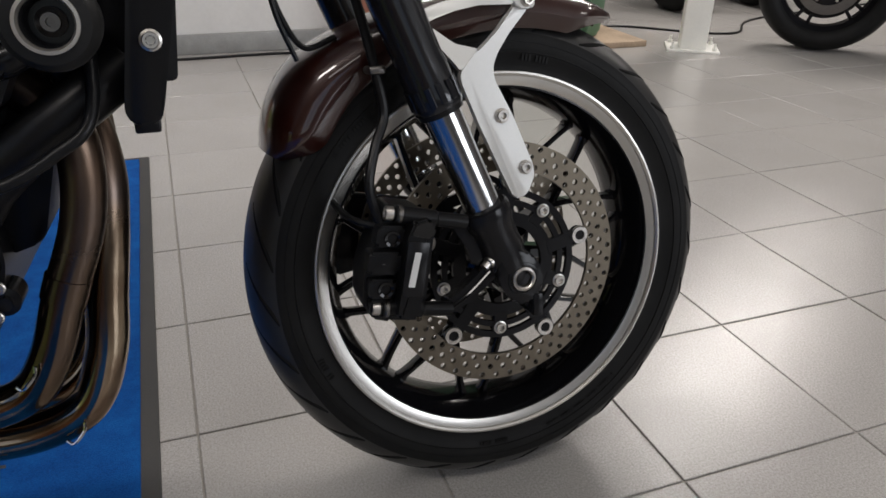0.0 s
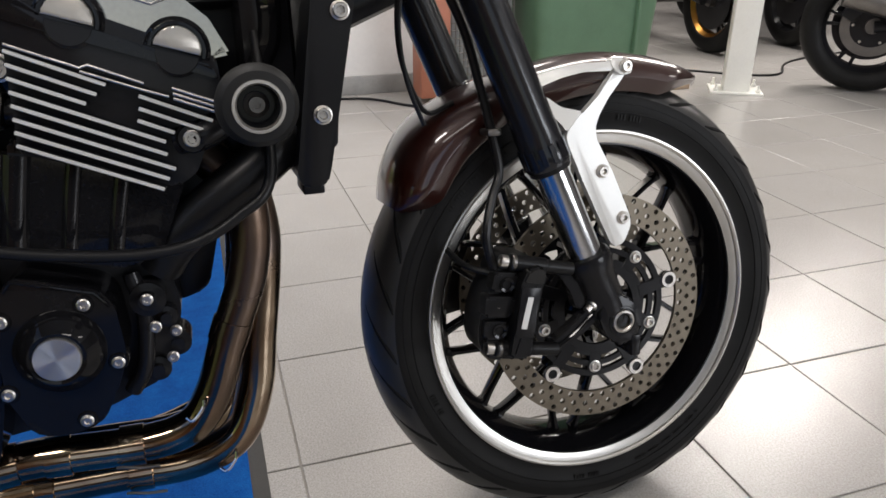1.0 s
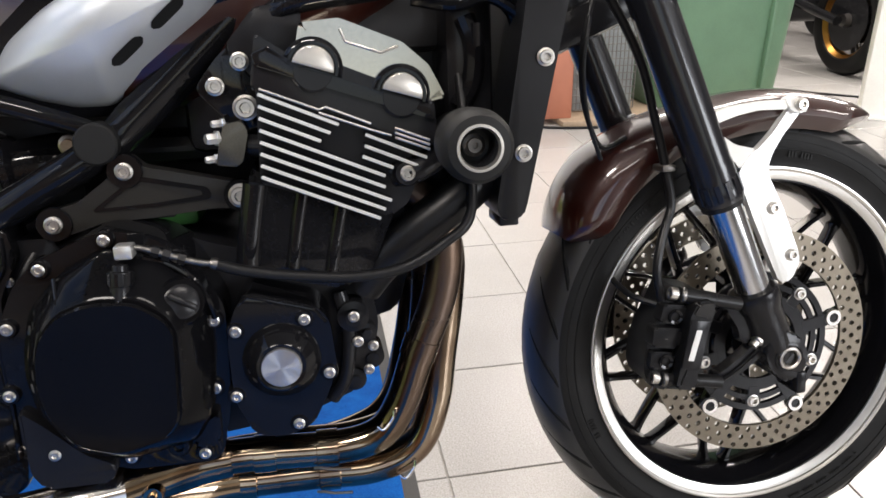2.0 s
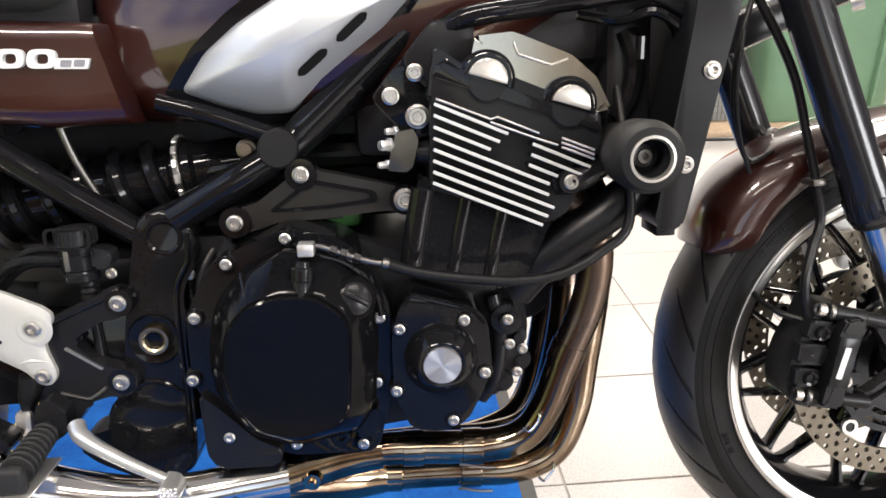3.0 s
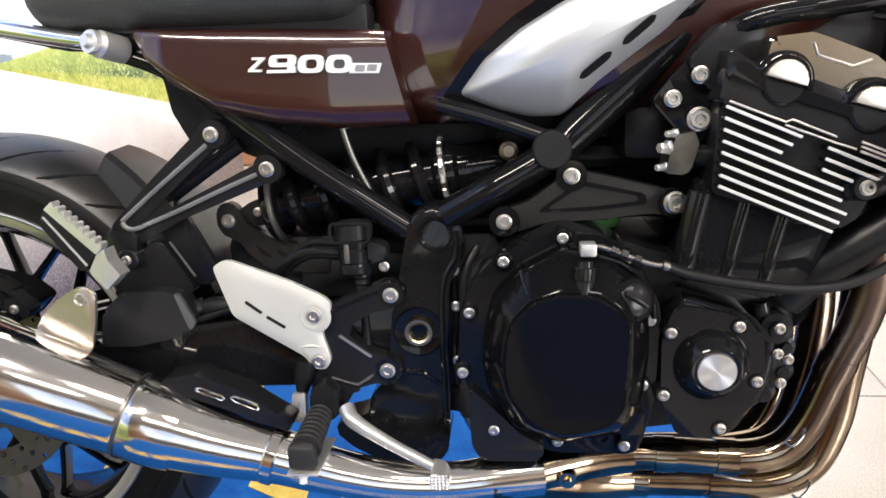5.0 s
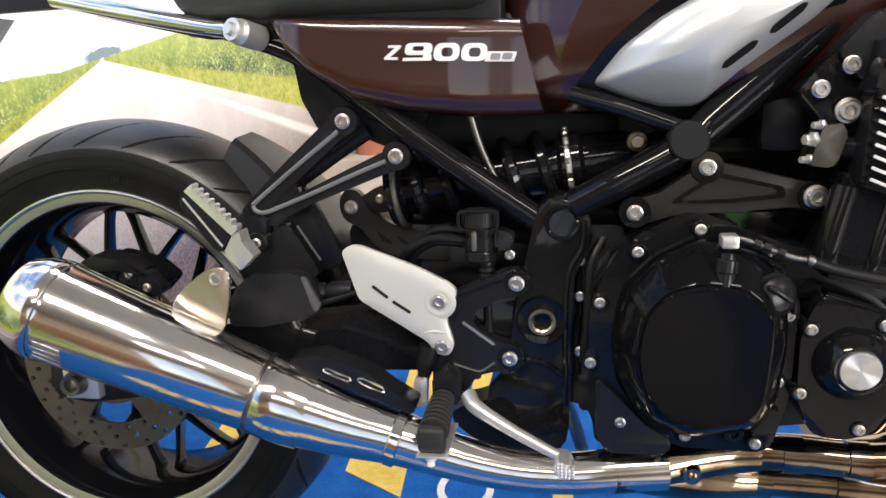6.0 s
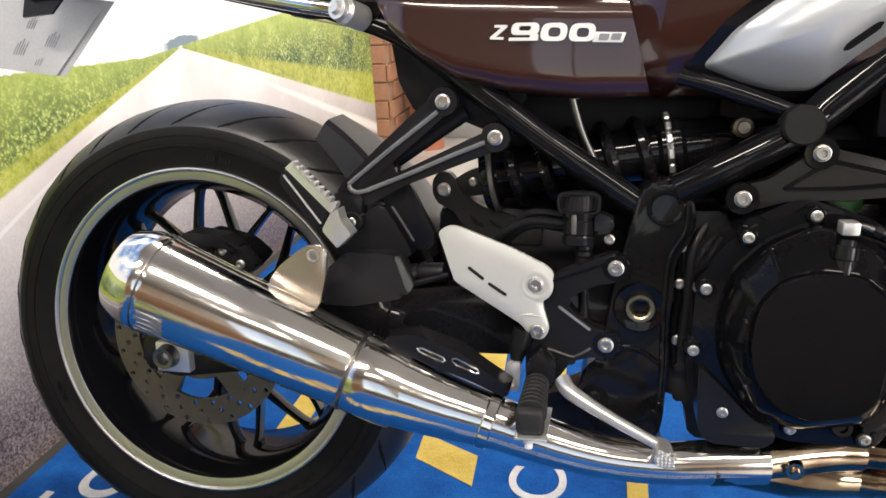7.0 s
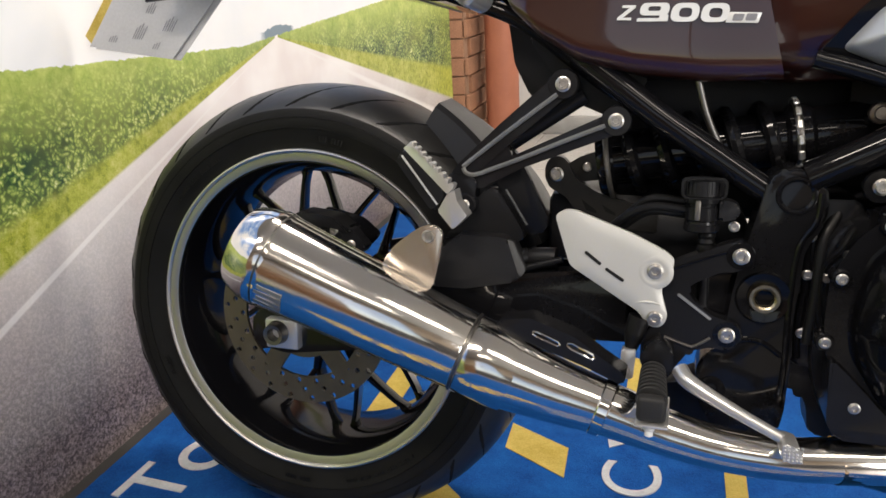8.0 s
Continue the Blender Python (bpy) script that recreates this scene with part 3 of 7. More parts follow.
def wheel(name, centre, r_out, half, lip_r, lip_w, rim_half, pair0, label):
    """Rim barrel with its tyre, machined lips, hub and ten pairs of spokes."""
    m = out_at(centre.x, 0, centre.z)
    barrel = part(name, lathe([(lip_r - lip_w, rim_half), (lip_r - lip_w - 0.012, rim_half - 0.02), (lip_r - 0.034, 0.012), (lip_r - 0.034, -0.012), (lip_r - lip_w - 0.012, -rim_half + 0.02), (lip_r - lip_w, -rim_half), (lip_r - 0.004, -rim_half), (lip_r - 0.01, 0), (lip_r - 0.004, rim_half)], 96, m, close=True), wheel_black, BIKE, label)
    for s in (1, -1):
        part("rim_lip", lathe([(lip_r - lip_w, s * (rim_half - 0.006)), (lip_r - lip_w + 0.0012, s * (rim_half - 0.0005)), (lip_r - lip_w + 0.0035, s * (rim_half + 0.0008)), (lip_r - 0.006, s * (rim_half + 0.0024)), (lip_r - 0.0055, s * (rim_half + 0.0045)), (lip_r - 0.003, s * (rim_half + 0.0062)), (lip_r - 0.0008, s * (rim_half + 0.0058)), (lip_r, s * (rim_half + 0.003)), (lip_r, s * (rim_half - 0.006))], 144, m, close=True), machined_rim, barrel, "machined bare aluminium rim edge")
    tm = bmesh.new()
    add_lathe(tm, tyre_profile(r_out, half, lip_r - 0.006, rim_half - 0.004), 160, m)
    tyre = part("tyre", tm, tyre_rubber, barrel, "black road tyre with slanted tread slits")
    tyre.data.materials.append(tread_rubber)
    for f in tyre.data.polygons:
        if math.hypot(f.center.x - centre.x, f.center.z - centre.z) > tyre_radius(r_out, half, lip_r - 0.006, half * 0.976):
            f.material_index = 1
    gm = bmesh.new()
    groove_tyre(gm, centre, r_out, half, 27, lip_r - 0.006)
    tagged(part("tread_slit", gm, slit_black, barrel), kind="stuff")
    for s in (1, -1):
        h = r_out - lip_r + 0.006
        for r, y in ((lip_r + 0.006, half * 0.86), (lip_r - 0.006 + 0.36 * h, half * 0.997), (lip_r - 0.006 + 0.5 * h, half * 0.998)):
            part("sidewall_ring", lathe([(r - 0.0012, s * (y - 0.002)), (r - 0.0006, s * (y + 0.0006)), (r + 0.0006, s * (y + 0.0006)), (r + 0.0012, s * (y - 0.002))], 128, m), tyre_rubber, barrel)
    lm = bmesh.new()
    for a0, count, high in ((262, 9, 0.006), (285, 26, 0.0045), (200, 7, 0.007), (120, 22, 0.0045), (75, 8, 0.007)):
        for q in range(count):
            if q % 5 != 4:
                add_box(lm, lip_r + 0.0155 - high / 2, lip_r + 0.0155 + high / 2, -0.0013, 0.0013, half * 0.985, half * 0.985 + 0.0008, m=m @ Matrix.Rotation(radians(a0 + 1.05 * q), 4, "Z"))
    tagged(part("sidewall_lettering", lm, tyre_rubber, barrel), kind="stuff")
    part("hub", lathe([(0.02, 0.055), (0.034, 0.055), (0.04, 0.03), (0.052, 0.014), (0.052, -0.014), (0.04, -0.03), (0.034, -0.055), (0.02, -0.055)], 40, m, close=True), black_gloss, barrel)
    r1 = lip_r - 0.0285
    sections = [(0.1, 0.0335, 0.0046, 0.0125), (0.125, 0.0295, 0.004, 0.0118), (0.15, 0.0248, 0.0036, 0.011), (0.175, 0.0195, 0.0034, 0.0105), (r1 - 0.012, 0.0158, 0.0038, 0.0105), (r1, 0.0145, 0.0075, 0.0125)]

    def bar(rows):
        sm = bmesh.new()
        rings = [[sm.verts.new((r, o + a * w, b * d)) for a, b in ((-1, -0.75), (-0.6, -1), (0.6, -1), (1, -0.75), (1, 0.75), (0.6, 1), (-0.6, 1), (-1, 0.75))] for r, o, w, d in rows]
        for a, b in zip(rings, rings[1:]):
            for k in range(8):
                sm.faces.new((a[k], a[(k + 1) % 8], b[(k + 1) % 8], b[k]))
        sm.faces.new(rings[0])
        sm.faces.new(rings[-1])
        return sm

    spoke = mesh_of("spoke", bar(sections), black_gloss)
    edge = mesh_of("spoke_edge", bar([(r, o + w * 0.96, w * 0.08, d * 0.7) for r, o, w, d in sections[1:5]]), machined_rim)
    root = mesh_of("spoke_root", bar([(0.045, 0, 0.011, 0.018), (0.075, 0, 0.008, 0.015), (0.108, 0, 0.0065, 0.013)]), black_gloss)
    for k in range(10):
        turn = m @ Matrix.Rotation(radians(pair0 + 36 * k), 4, "Z")
        placed("spoke_root", root, turn @ Matrix.Rotation(radians(18), 4, "Z"), barrel)
        for f in (1, -1):
            placed("spoke", spoke, turn @ Matrix.Diagonal((1, f, 1, 1)), barrel)
            if f == 1:
                placed("spoke_edge", edge, turn, barrel, "bare machined spoke edge")
    return barrel


front_wheel = leaned(wheel("front_wheel", FW, 0.3005, 0.058, 0.2295, 0.019, 0.05, 11, "gloss black cast front wheel with silver rim edges"))
rear_wheel = leaned(wheel("rear_wheel", RW, 0.3155, 0.091, 0.2275, 0.019, 0.078, 24, "gloss black cast rear wheel with silver rim edges"))

# front brake discs
for s in (1, -1):
    y = -0.062 * s
    m = Matrix.Translation((FW.x, y, FW.z)) @ Matrix(((1, 0, 0, 0), (0, 0, -1, 0), (0, 1, 0, 0), (0, 0, 0, 1)))
    disc = leaned(placed("brake_disc", flat(mesh_of("brake_disc", perforated(0.1165, 0.15, 0.005, 96, 3, 0.0037, lambda i, j: (i + j) % 2 == 0), disc_steel)), m, BIKE, "worn drilled steel brake disc"))
    cm = bmesh.new()
    add_lathe(cm, [(0.086, -0.003), (0.094, -0.003), (0.094, 0.003), (0.086, 0.003)], 60, close=True)
    add_lathe(cm, [(0.05, -0.003), (0.066, -0.003), (0.066, 0.003), (0.05, 0.003)], 60, close=True)
    add_lathe(cm, [(0.073, -0.0025), (0.08, -0.0025), (0.08, 0.0025), (0.073, 0.0025)], 60, close=True)
    carrier = part("disc_carrier", cm, black_satin, disc, "black alloy disc carrier")
    arms = []
    for reach, eye in ((0.108, 0.105), (0.09, 0.081)):
        am = box(0.06, reach, -0.009, 0.009, -0.0033, 0.0033, 0.001, None, 1)
        add_lathe(am, [(0, -0.0035), (0.011, -0.0035), (0.011, 0.0035), (0, 0.0035)], 20, Matrix.Translation((eye, 0, 0)))
        arms.append(mesh_of("carrier_arm", am, black_satin))
    for k in range(10):
        placed("carrier_arm", arms[k % 2], Matrix.Rotation(radians(13 + 36 * k), 4, "Z"), carrier)
    for k in range(5):
        tb = bmesh.new()
        rm = Matrix.Rotation(radians(13 + 72 * k), 4, "Z") @ Matrix.Translation((0.106, 0, 0))
        add_lathe(tb, [(0.0065, 0.003), (0.0065, 0.0055), (0.0105, 0.0055), (0.0115, 0.004), (0.0115, 0.002)], 24, rm)
        add_lathe(tb, [(0, 0.003), (0.0065, 0.003)], 24, rm)
        part("float_button", tb, bolt_steel, disc)
        placed("bolt", BOLT_M, Matrix.Rotation(radians(49 + 72 * k), 4, "Z") @ Matrix.Translation((0.081, 0, 0.003)), disc)

# rear disc
m = Matrix.Translation((RW.x, -0.088, RW.z)) @ Matrix(((1, 0, 0, 0), (0, 0, -1, 0), (0, 1, 0, 0), (0, 0, 0, 1)))
rdisc = leaned(placed("rear_brake_disc", flat(mesh_of("rear_brake_disc", perforated(0.088, 0.125, 0.005, 66, 3, 0.004, lambda i, j: (i + 2 * j) % 3 == 0), disc_steel)), m, BIKE, "drilled steel rear brake disc"))
cm = bmesh.new()
add_lathe(cm, [(0.045, -0.002), (0.06, -0.002), (0.06, 0.002), (0.045, 0.002)], 48, close=True)
rcarrier = part("disc_carrier", cm, disc_steel, rdisc)
arm = mesh_of("carrier_arm", box(0.05, 0.096, -0.014, 0.014, -0.0023, 0.0023, 0.001, None, 1), disc_steel)
for k in range(5):
    placed("carrier_arm", arm, Matrix.Rotation(radians(20 + 72 * k), 4, "Z"), rcarrier)

# forks
FT, FB = Vector((1.219, 0, 0.889)), Vector((1.376, 0, 0.499))
FDIR = (FB - FT).normalized()
for s in (1, -1):
    o = Vector((0, -0.114 * s, 0))
    m = along(FB + o, -FDIR)
    leg = leaned(part("fork_outer_tube", lathe([(0.0215, 0.006), (0.0262, 0.006), (0.0272, 0.009), (0.0272, 0.024), (0.0262, 0.027), (0.0262, 0.05), (0.0252, 0.056), (0.0252, 0.42), (0.0, 0.42)], 40, m), fork_dark, BIKE, "dark blue-black fork outer tube"))
    part("dust_seal", lathe([(0.0212, 0.0), (0.0245, 0.0), (0.0255, 0.007)], 40, m), black_hose, leg)
    for k in range(14):
        part("collar_lug", box(0.0268, 0.0284, -0.0035, 0.0035, 0.012, 0.034, bevel=0.0008, m=m @ Matrix.Rotation(2 * math.pi * k / 14, 4, "Z"), seg=1), fork_dark, leg)
    part("fork_slider", lathe([(0.0205, -0.125), (0.0205, 0.01)], 40, m), slider_steel, leg, "chromed fork slider")
    lm = bmesh.new()
    add_lathe(lm, [(0.0, -0.113), (0.026, -0.113), (0.0285, -0.115), (0.029, -0.118), (0.029, -0.131), (0.0262, -0.138), (0.0255, -0.17), (0.0255, -0.2), (0.02, -0.215), (0, -0.215)], 40, m)
    add_plate(lm, [(1.424, 0.325), (1.44, 0.346), (1.466, 0.342), (1.481, 0.318), (1.482, 0.292), (1.463, 0.277), (1.443, 0.283), (1.429, 0.305)], -0.137 * s, -0.09 * s, 0.004, 0.012)
    bottom = part("fork_bottom", lm, black_satin, leg, "black cast fork bottom with axle clamp")
    if s == 1:
        part("axle_end", lathe([(0.0095, -0.012), (0.0098, 0.003), (0.0115, 0.0045), (0.0138, 0.0035), (0.0145, 0.001), (0.0155, -0.003)], 40, out_at(1.4561, -0.137, 0.3103)), bolt_steel, leg, "hollow steel axle end")
        part("axle_hex", lathe([(0, -0.011), (0.008, -0.011), (0.0092, 0.001)], 6, out_at(1.4561, -0.137, 0.3103)), collar_brass, leg)
        part("axle_collar", lathe([(0.0155, -0.004), (0.0165, 0.0015), (0.0185, 0.001), (0.02, -0.004)], 40, out_at(1.4561, -0.137, 0.3103)), black_satin, leg)
        add = bmesh.new()
        add_box(add, 1.468, 1.481, -0.139, -0.095, 0.262, 0.29, 0.003)
        part("axle_pinch", add, black_satin, leg)
leaned(part("front_axle", tube([(1.465, -0.12, 0.304), (1.465, 0.12, 0.304)], 0.011), dark_steel, BIKE))
lower_clamp = leaned(part("lower_clamp", box(-0.04, 0.04, -0.15, 0.15, -0.022, 0.022, bevel=0.012, m=along(FT.lerp(FB, 0.42) + Vector((-0.025, 0, 0)), -FDIR)), black_satin, BIKE, "black lower fork clamp"))
for s in (1, -1):
    part("clamp_bolt", lathe([(0, 0.0), (0.009, 0.0), (0.009, 0.012), (0, 0.012)], 20, along(FT.lerp(FB, 0.42) + Vector((0.01, -0.115 * s, 0)) + Vector((0.02, -0.02 * s, 0.012)), (0.8, -0.5 * s, 0.2))), bolt_steel, lower_clamp)
leaned(part("steering_stem", tube([FT + Vector((-0.06, 0, 0.02)), FT.lerp(FB, 0.45) + Vector((-0.05, 0, 0))], 0.03), black_satin, BIKE))

# front mudguard and its stay
def mudguard():
    bm = bmesh.new()
    half = [(-0.93, 0.287), (-1.015, 0.2992), (-1.03, 0.301), (-1.005, 0.309), (-0.93, 0.3175), (-0.74, 0.3262), (-0.4, 0.3325)]
    prof = half + [(0.0, 0.334)] + [(-y, r) for y, r in reversed(half)]
    rows = []
    for i in range(41):
        a = 58.3 + (149 - 58.3) * i / 40
        w = 0.069 * min(1.0, 0.25 + ((a - 58.3) / 16) ** 0.7) * (1.0 if a < 142 else 1.0 - 0.35 * ((a - 142) / 7) ** 2)
        if a > 130:
            lift = 0.005 - 0.026 * ((a - 130) / 18) ** 2
        elif a > 100:
            lift = -0.0125 + 0.0175 * ((a - 100) / 30) ** 1.5
        else:
            lift = -0.0125 + 0.011 * (100 - a) / 38
        skirt = max(0.0, min(1.0, (a - 60) / 12))
        for inner in (0, 1):
            rows.append([])
            for y, r in prof:
                deep = (1.0 + 0.45 * max(0.0, min(1.0, (a - 112) / 20))) * (1.0 if a < 138 else 1.0 - 0.75 * ((a - 138) / 11) ** 2)
                rr = 0.334 - (0.334 - r) * (0.25 + 0.75 * skirt) * deep + lift - inner * 0.0028
                rows[-1].append(bm.verts.new((FW.x + rr * math.cos(radians(a)), y * w * (1 - 0.03 * inner), FW.z + rr * math.sin(radians(a)))))
    outer, inner = rows[0::2], rows[1::2]
    m = len(prof)
    for grid in (outer, inner):
        for p, q in zip(grid, grid[1:]):
            for k in range(m - 1):
                bm.faces.new((p[k], p[k + 1], q[k + 1], q[k]))
    for p, q, a, b in zip(outer, outer[1:], inner, inner[1:]):
        for k in (0, m - 1):
            bm.faces.new((p[k], q[k], b[k], a[k]))
    for p, a in ((outer[0], inner[0]), (outer[-1], inner[-1])):
        for k in range(m - 1):
            bm.faces.new((p[k], p[k + 1], a[k + 1], a[k]))
    return bm


guard = leaned(part("front_mudguard", mudguard(), brown_paint, BIKE, "glossy dark brown front mudguard"))
for s in (1, -1):
    for nm, out, y in (
            ("mudguard_stay", [(1.4067, 0.5243), (1.4051, 0.5333), (1.4086, 0.5406), (1.4236, 0.5554), (1.4307, 0.559), (1.4538, 0.5771), (1.4801, 0.6038), (1.4903, 0.6125), (1.5, 0.6085), (1.491, 0.5963), (1.4665, 0.5736), (1.4495, 0.5539), (1.4432, 0.5426), (1.4441, 0.5277), (1.4505, 0.5153), (1.4654, 0.4867), (1.489, 0.4307), (1.491, 0.4175), (1.4828, 0.3987), (1.4734, 0.3919), (1.4649, 0.3942), (1.4548, 0.415), (1.4259, 0.4778)], 0.098),
            ("stay_arm", [(1.4311, 0.559), (1.4219, 0.5618), (1.4034, 0.5662), (1.381, 0.5833), (1.3727, 0.5893), (1.345, 0.602), (1.34, 0.594), (1.377, 0.574), (1.3972, 0.5493), (1.4075, 0.536), (1.4192, 0.5469)], 0.0974),
            ("stay_strut", [(1.345, 0.591), (1.3738, 0.6027), (1.392, 0.6083), (1.4066, 0.6114), (1.4437, 0.6148), (1.4777, 0.615), (1.4765, 0.6038), (1.4364, 0.6046), (1.4068, 0.5996), (1.3826, 0.5924), (1.355, 0.581)], 0.104),
            ("stay_boss", [(1.4723, 0.6173), (1.4852, 0.6193), (1.4985, 0.6133), (1.502, 0.6024), (1.4913, 0.5976), (1.4765, 0.602)], 0.1055)):
        bm = plate(out, -y * s, (0.011 - y) * s, 0.0024, 0.005, 2)
        for v in bm.verts:
            v.co.y += s * 0.35 * max(0.0, v.co.z - 0.545)
        part(nm, bm, stay_silver, guard, "silver alloy mudguard stay")
for x, z in ((1.4516, 0.4881), (1.4794, 0.4282), (1.491, 0.6085)):
    leaned(bolt(BIKE, x, -0.099 if z < 0.6 else -0.0855, z))

# right front caliper
caliper = leaned(part("front_caliper", plate([(1.311, 0.4086), (1.3487, 0.4002), (1.3594, 0.3865), (1.3569, 0.363), (1.3468, 0.3066), (1.3373, 0.2765), (1.3022, 0.283), (1.2809, 0.2921), (1.276, 0.3091), (1.2788, 0.3371), (1.2859, 0.3578), (1.2951, 0.3749), (1.3037, 0.3921)], -0.122, -0.07, 0.005, 0.006), caliper_black, BIKE, "black radial brake caliper"))
for out, y in (
        ([(1.296, 0.392), (1.3245, 0.388), (1.318, 0.366), (1.29, 0.37)], -0.133),
        ([(1.283, 0.366), (1.318, 0.361), (1.313, 0.337), (1.28, 0.342)], -0.1355),
        ([(1.281, 0.336), (1.311, 0.331), (1.3065, 0.31), (1.279, 0.314)], -0.133),
        ([(1.279, 0.312), (1.307, 0.308), (1.302, 0.284), (1.281, 0.291)], -0.1305)):
    part("piston_housing", plate(out, y, -0.115, 0.004, 0.004), caliper_black, caliper)
part("caliper_bridge", plate([(1.3306, 0.3936), (1.3478, 0.3955), (1.3547, 0.3849), (1.3484, 0.3712), (1.3373, 0.3282), (1.3338, 0.3098), (1.328, 0.287), (1.3058, 0.2924), (1.3103, 0.3138), (1.3216, 0.3762)], -0.146, -0.115, 0.006, 0.003, 1), caliper_black, caliper)
part("bridge_top", plate([(1.3255, 0.3795), (1.333, 0.3915), (1.346, 0.3935), (1.3525, 0.3845), (1.348, 0.374)], -0.1475, -0.14, 0.002, 0.002, 1), bracket_grey, caliper)
part("bridge_face", plate([(1.3222, 0.3754), (1.3452, 0.3709), (1.3339, 0.313), (1.3111, 0.3169)], -0.1486, -0.144, 0.0006, 0.001), black_satin, caliper)
part("lettering_bar", plate([(1.3285, 0.3628), (1.3352, 0.3615), (1.3253, 0.325), (1.3184, 0.3265)], -0.1494, -0.1482, 0.0, 0.001), badge_white, caliper, "pale raised lettering bar")
for x0, z0, x1, z1, r in ((1.3061, 0.4031, 1.393, 0.3818, 0.0095), (1.2843, 0.3533, 1.3188, 0.3461, 0.007), (1.2846, 0.3016, 1.372, 0.286, 0.0095)):
    d = Vector((x1 - x0, 0, z1 - z0))
    here = along(Vector((x0, -0.128, z0)), d)
    part("caliper_pin", lathe([(0, 0), (r * 0.75, 0), (r * 0.75, 0.008), (r, 0.009), (r, d.length * 0.6), (r * 0.85, d.length * 0.62), (r * 0.85, d.length), (0, d.length)], 20, here), caliper_black, caliper)
    part("pin_head", lathe([(0, 0.001), (r * 0.45, 0.001), (r * 0.5, -0.002), (r * 0.78, -0.002), (r * 0.82, 0.001), (r * 0.82, 0.006)], 12, here), bolt_steel, caliper)
    part("pin_sleeve", lathe([(r * 1.0, 0.011), (r * 1.08, 0.012), (r * 1.08, 0.015), (r * 1.0, 0.016)], 20, here), dark_steel, caliper)
for x, z in ((1.309, 0.3762), (1.2979, 0.3223)):
    part("piston_cap", lathe([(0, -0.003), (0.0045, -0.003), (0.0055, 0.002), (0.0085, 0.003), (0.0095, -0.004)], 24, out_at(x, -0.133, z)), black_gloss, caliper)
    part("piston_screw", lathe([(0, -0.001), (0.0028, -0.001), (0.0032, -0.003)], 6, out_at(x, -0.133, z)), dark_steel, caliper)
bm = bmesh.new()
add_plate(bm, [(1.3664, 0.295), (1.3767, 0.2985), (1.402, 0.3165), (1.424, 0.338), (1.436, 0.332), (1.43, 0.316), (1.411, 0.3005), (1.38, 0.281), (1.366, 0.282)], -0.127, -0.11, 0.004, 0.004)
add_plate(bm, [(1.38, 0.388), (1.396, 0.38), (1.4115, 0.35), (1.4145, 0.33), (1.402, 0.328), (1.397, 0.348), (1.38, 0.376)], -0.122, -0.106, 0.004, 0.004)
bracket = part("caliper_bracket", bm, black_satin, caliper)
part("bracket_rib", tube([(1.372, -0.1275, 0.2865), (1.395, -0.128, 0.3), (1.42, -0.128, 0.321)], 0.0028, 10), black_gloss, caliper)
part("bracket_bolt", lathe([(0, 0.0), (0.005, 0.0), (0.0052, 0.007), (0.0075, 0.0085), (0.008, 0.018), (0.0, 0.02)], 16, along((1.4125, -0.128, 0.3268), (0.8, 0.25, 0.5))), bolt_steel, caliper)
# left caliper, seen through the spokes
leaned(part("left_caliper", plate([(1.27, 0.4), (1.34, 0.405), (1.345, 0.285), (1.28, 0.275), (1.262, 0.33)], 0.075, 0.13, 0.006, 0.01), black_satin, BIKE))
# brake hose and cables at the fork
leaned(part("brake_hose", tube([(1.302, -0.115, 0.388), (1.292, -0.12, 0.43), (1.304, -0.11, 0.47), (1.318, -0.1, 0.5), (1.314, -0.095, 0.54), (1.304, -0.085, 0.6), (1.282, -0.08, 0.68), (1.22, -0.07, 0.8)], 0.0054, 10), black_hose, BIKE, "black rubber brake hose"))
leaned(part("hose_clip", box(1.305, 1.323, -0.104, -0.075, 0.541, 0.549, bevel=0.003), dark_steel, BIKE))
leaned(part("brake_pipe", tube([(1.3, -0.112, 0.385), (1.272, -0.08, 0.395), (1.26, 0.0, 0.42), (1.272, 0.08, 0.4)], 0.004, 8), black_hose, BIKE))
part("sensor_cable", tube([(1.235, -0.05, 0.76), (1.216, -0.06, 0.7), (1.214, -0.06, 0.645), (1.228, -0.05, 0.6), (1.25, -0.035, 0.572), (1.285, -0.02, 0.58)], 0.0032, 8), black_hose, BIKE)
part("sensor_cable", tube([(1.222, -0.06, 0.72), (1.212, -0.07, 0.665), (1.218, -0.07, 0.61), (1.236, -0.065, 0.562)], 0.0026, 8), black_hose, BIKE)

# radiator and crash bung
radiator = part("radiator", plate([(1.1, 0.56), (1.122, 0.56), (1.15, 0.82), (1.128, 0.82)], -0.165, 0.165, 0.003, 0.004), black_plastic, BIKE, "black radiator with side trims")
part("radiator_side", plate([(1.12, 0.8), (1.166, 0.8), (1.146, 0.709), (1.11, 0.547), (1.105, 0.531), (1.085, 0.53), (1.079, 0.541), (1.107, 0.71)], -0.196, -0.13, 0.003, 0.006), trim_black, radiator, "black radiator side trim")
part("radiator_foot", box(1.084, 1.104, -0.185, -0.14, 0.522, 0.533, bevel=0.002), black_cast, radiator)
bolt(radiator, 1.128, -0.197, 0.681, BOLT_M)
bolt(radiator, 1.106, -0.197, 0.594, BOLT_M)
part("radiator_hose", tube([(1.08, -0.1, 0.56), (1.05, -0.12, 0.55), (1.03, -0.13, 0.58), (1.02, -0.12, 0.62)], 0.012), black_hose, BIKE)
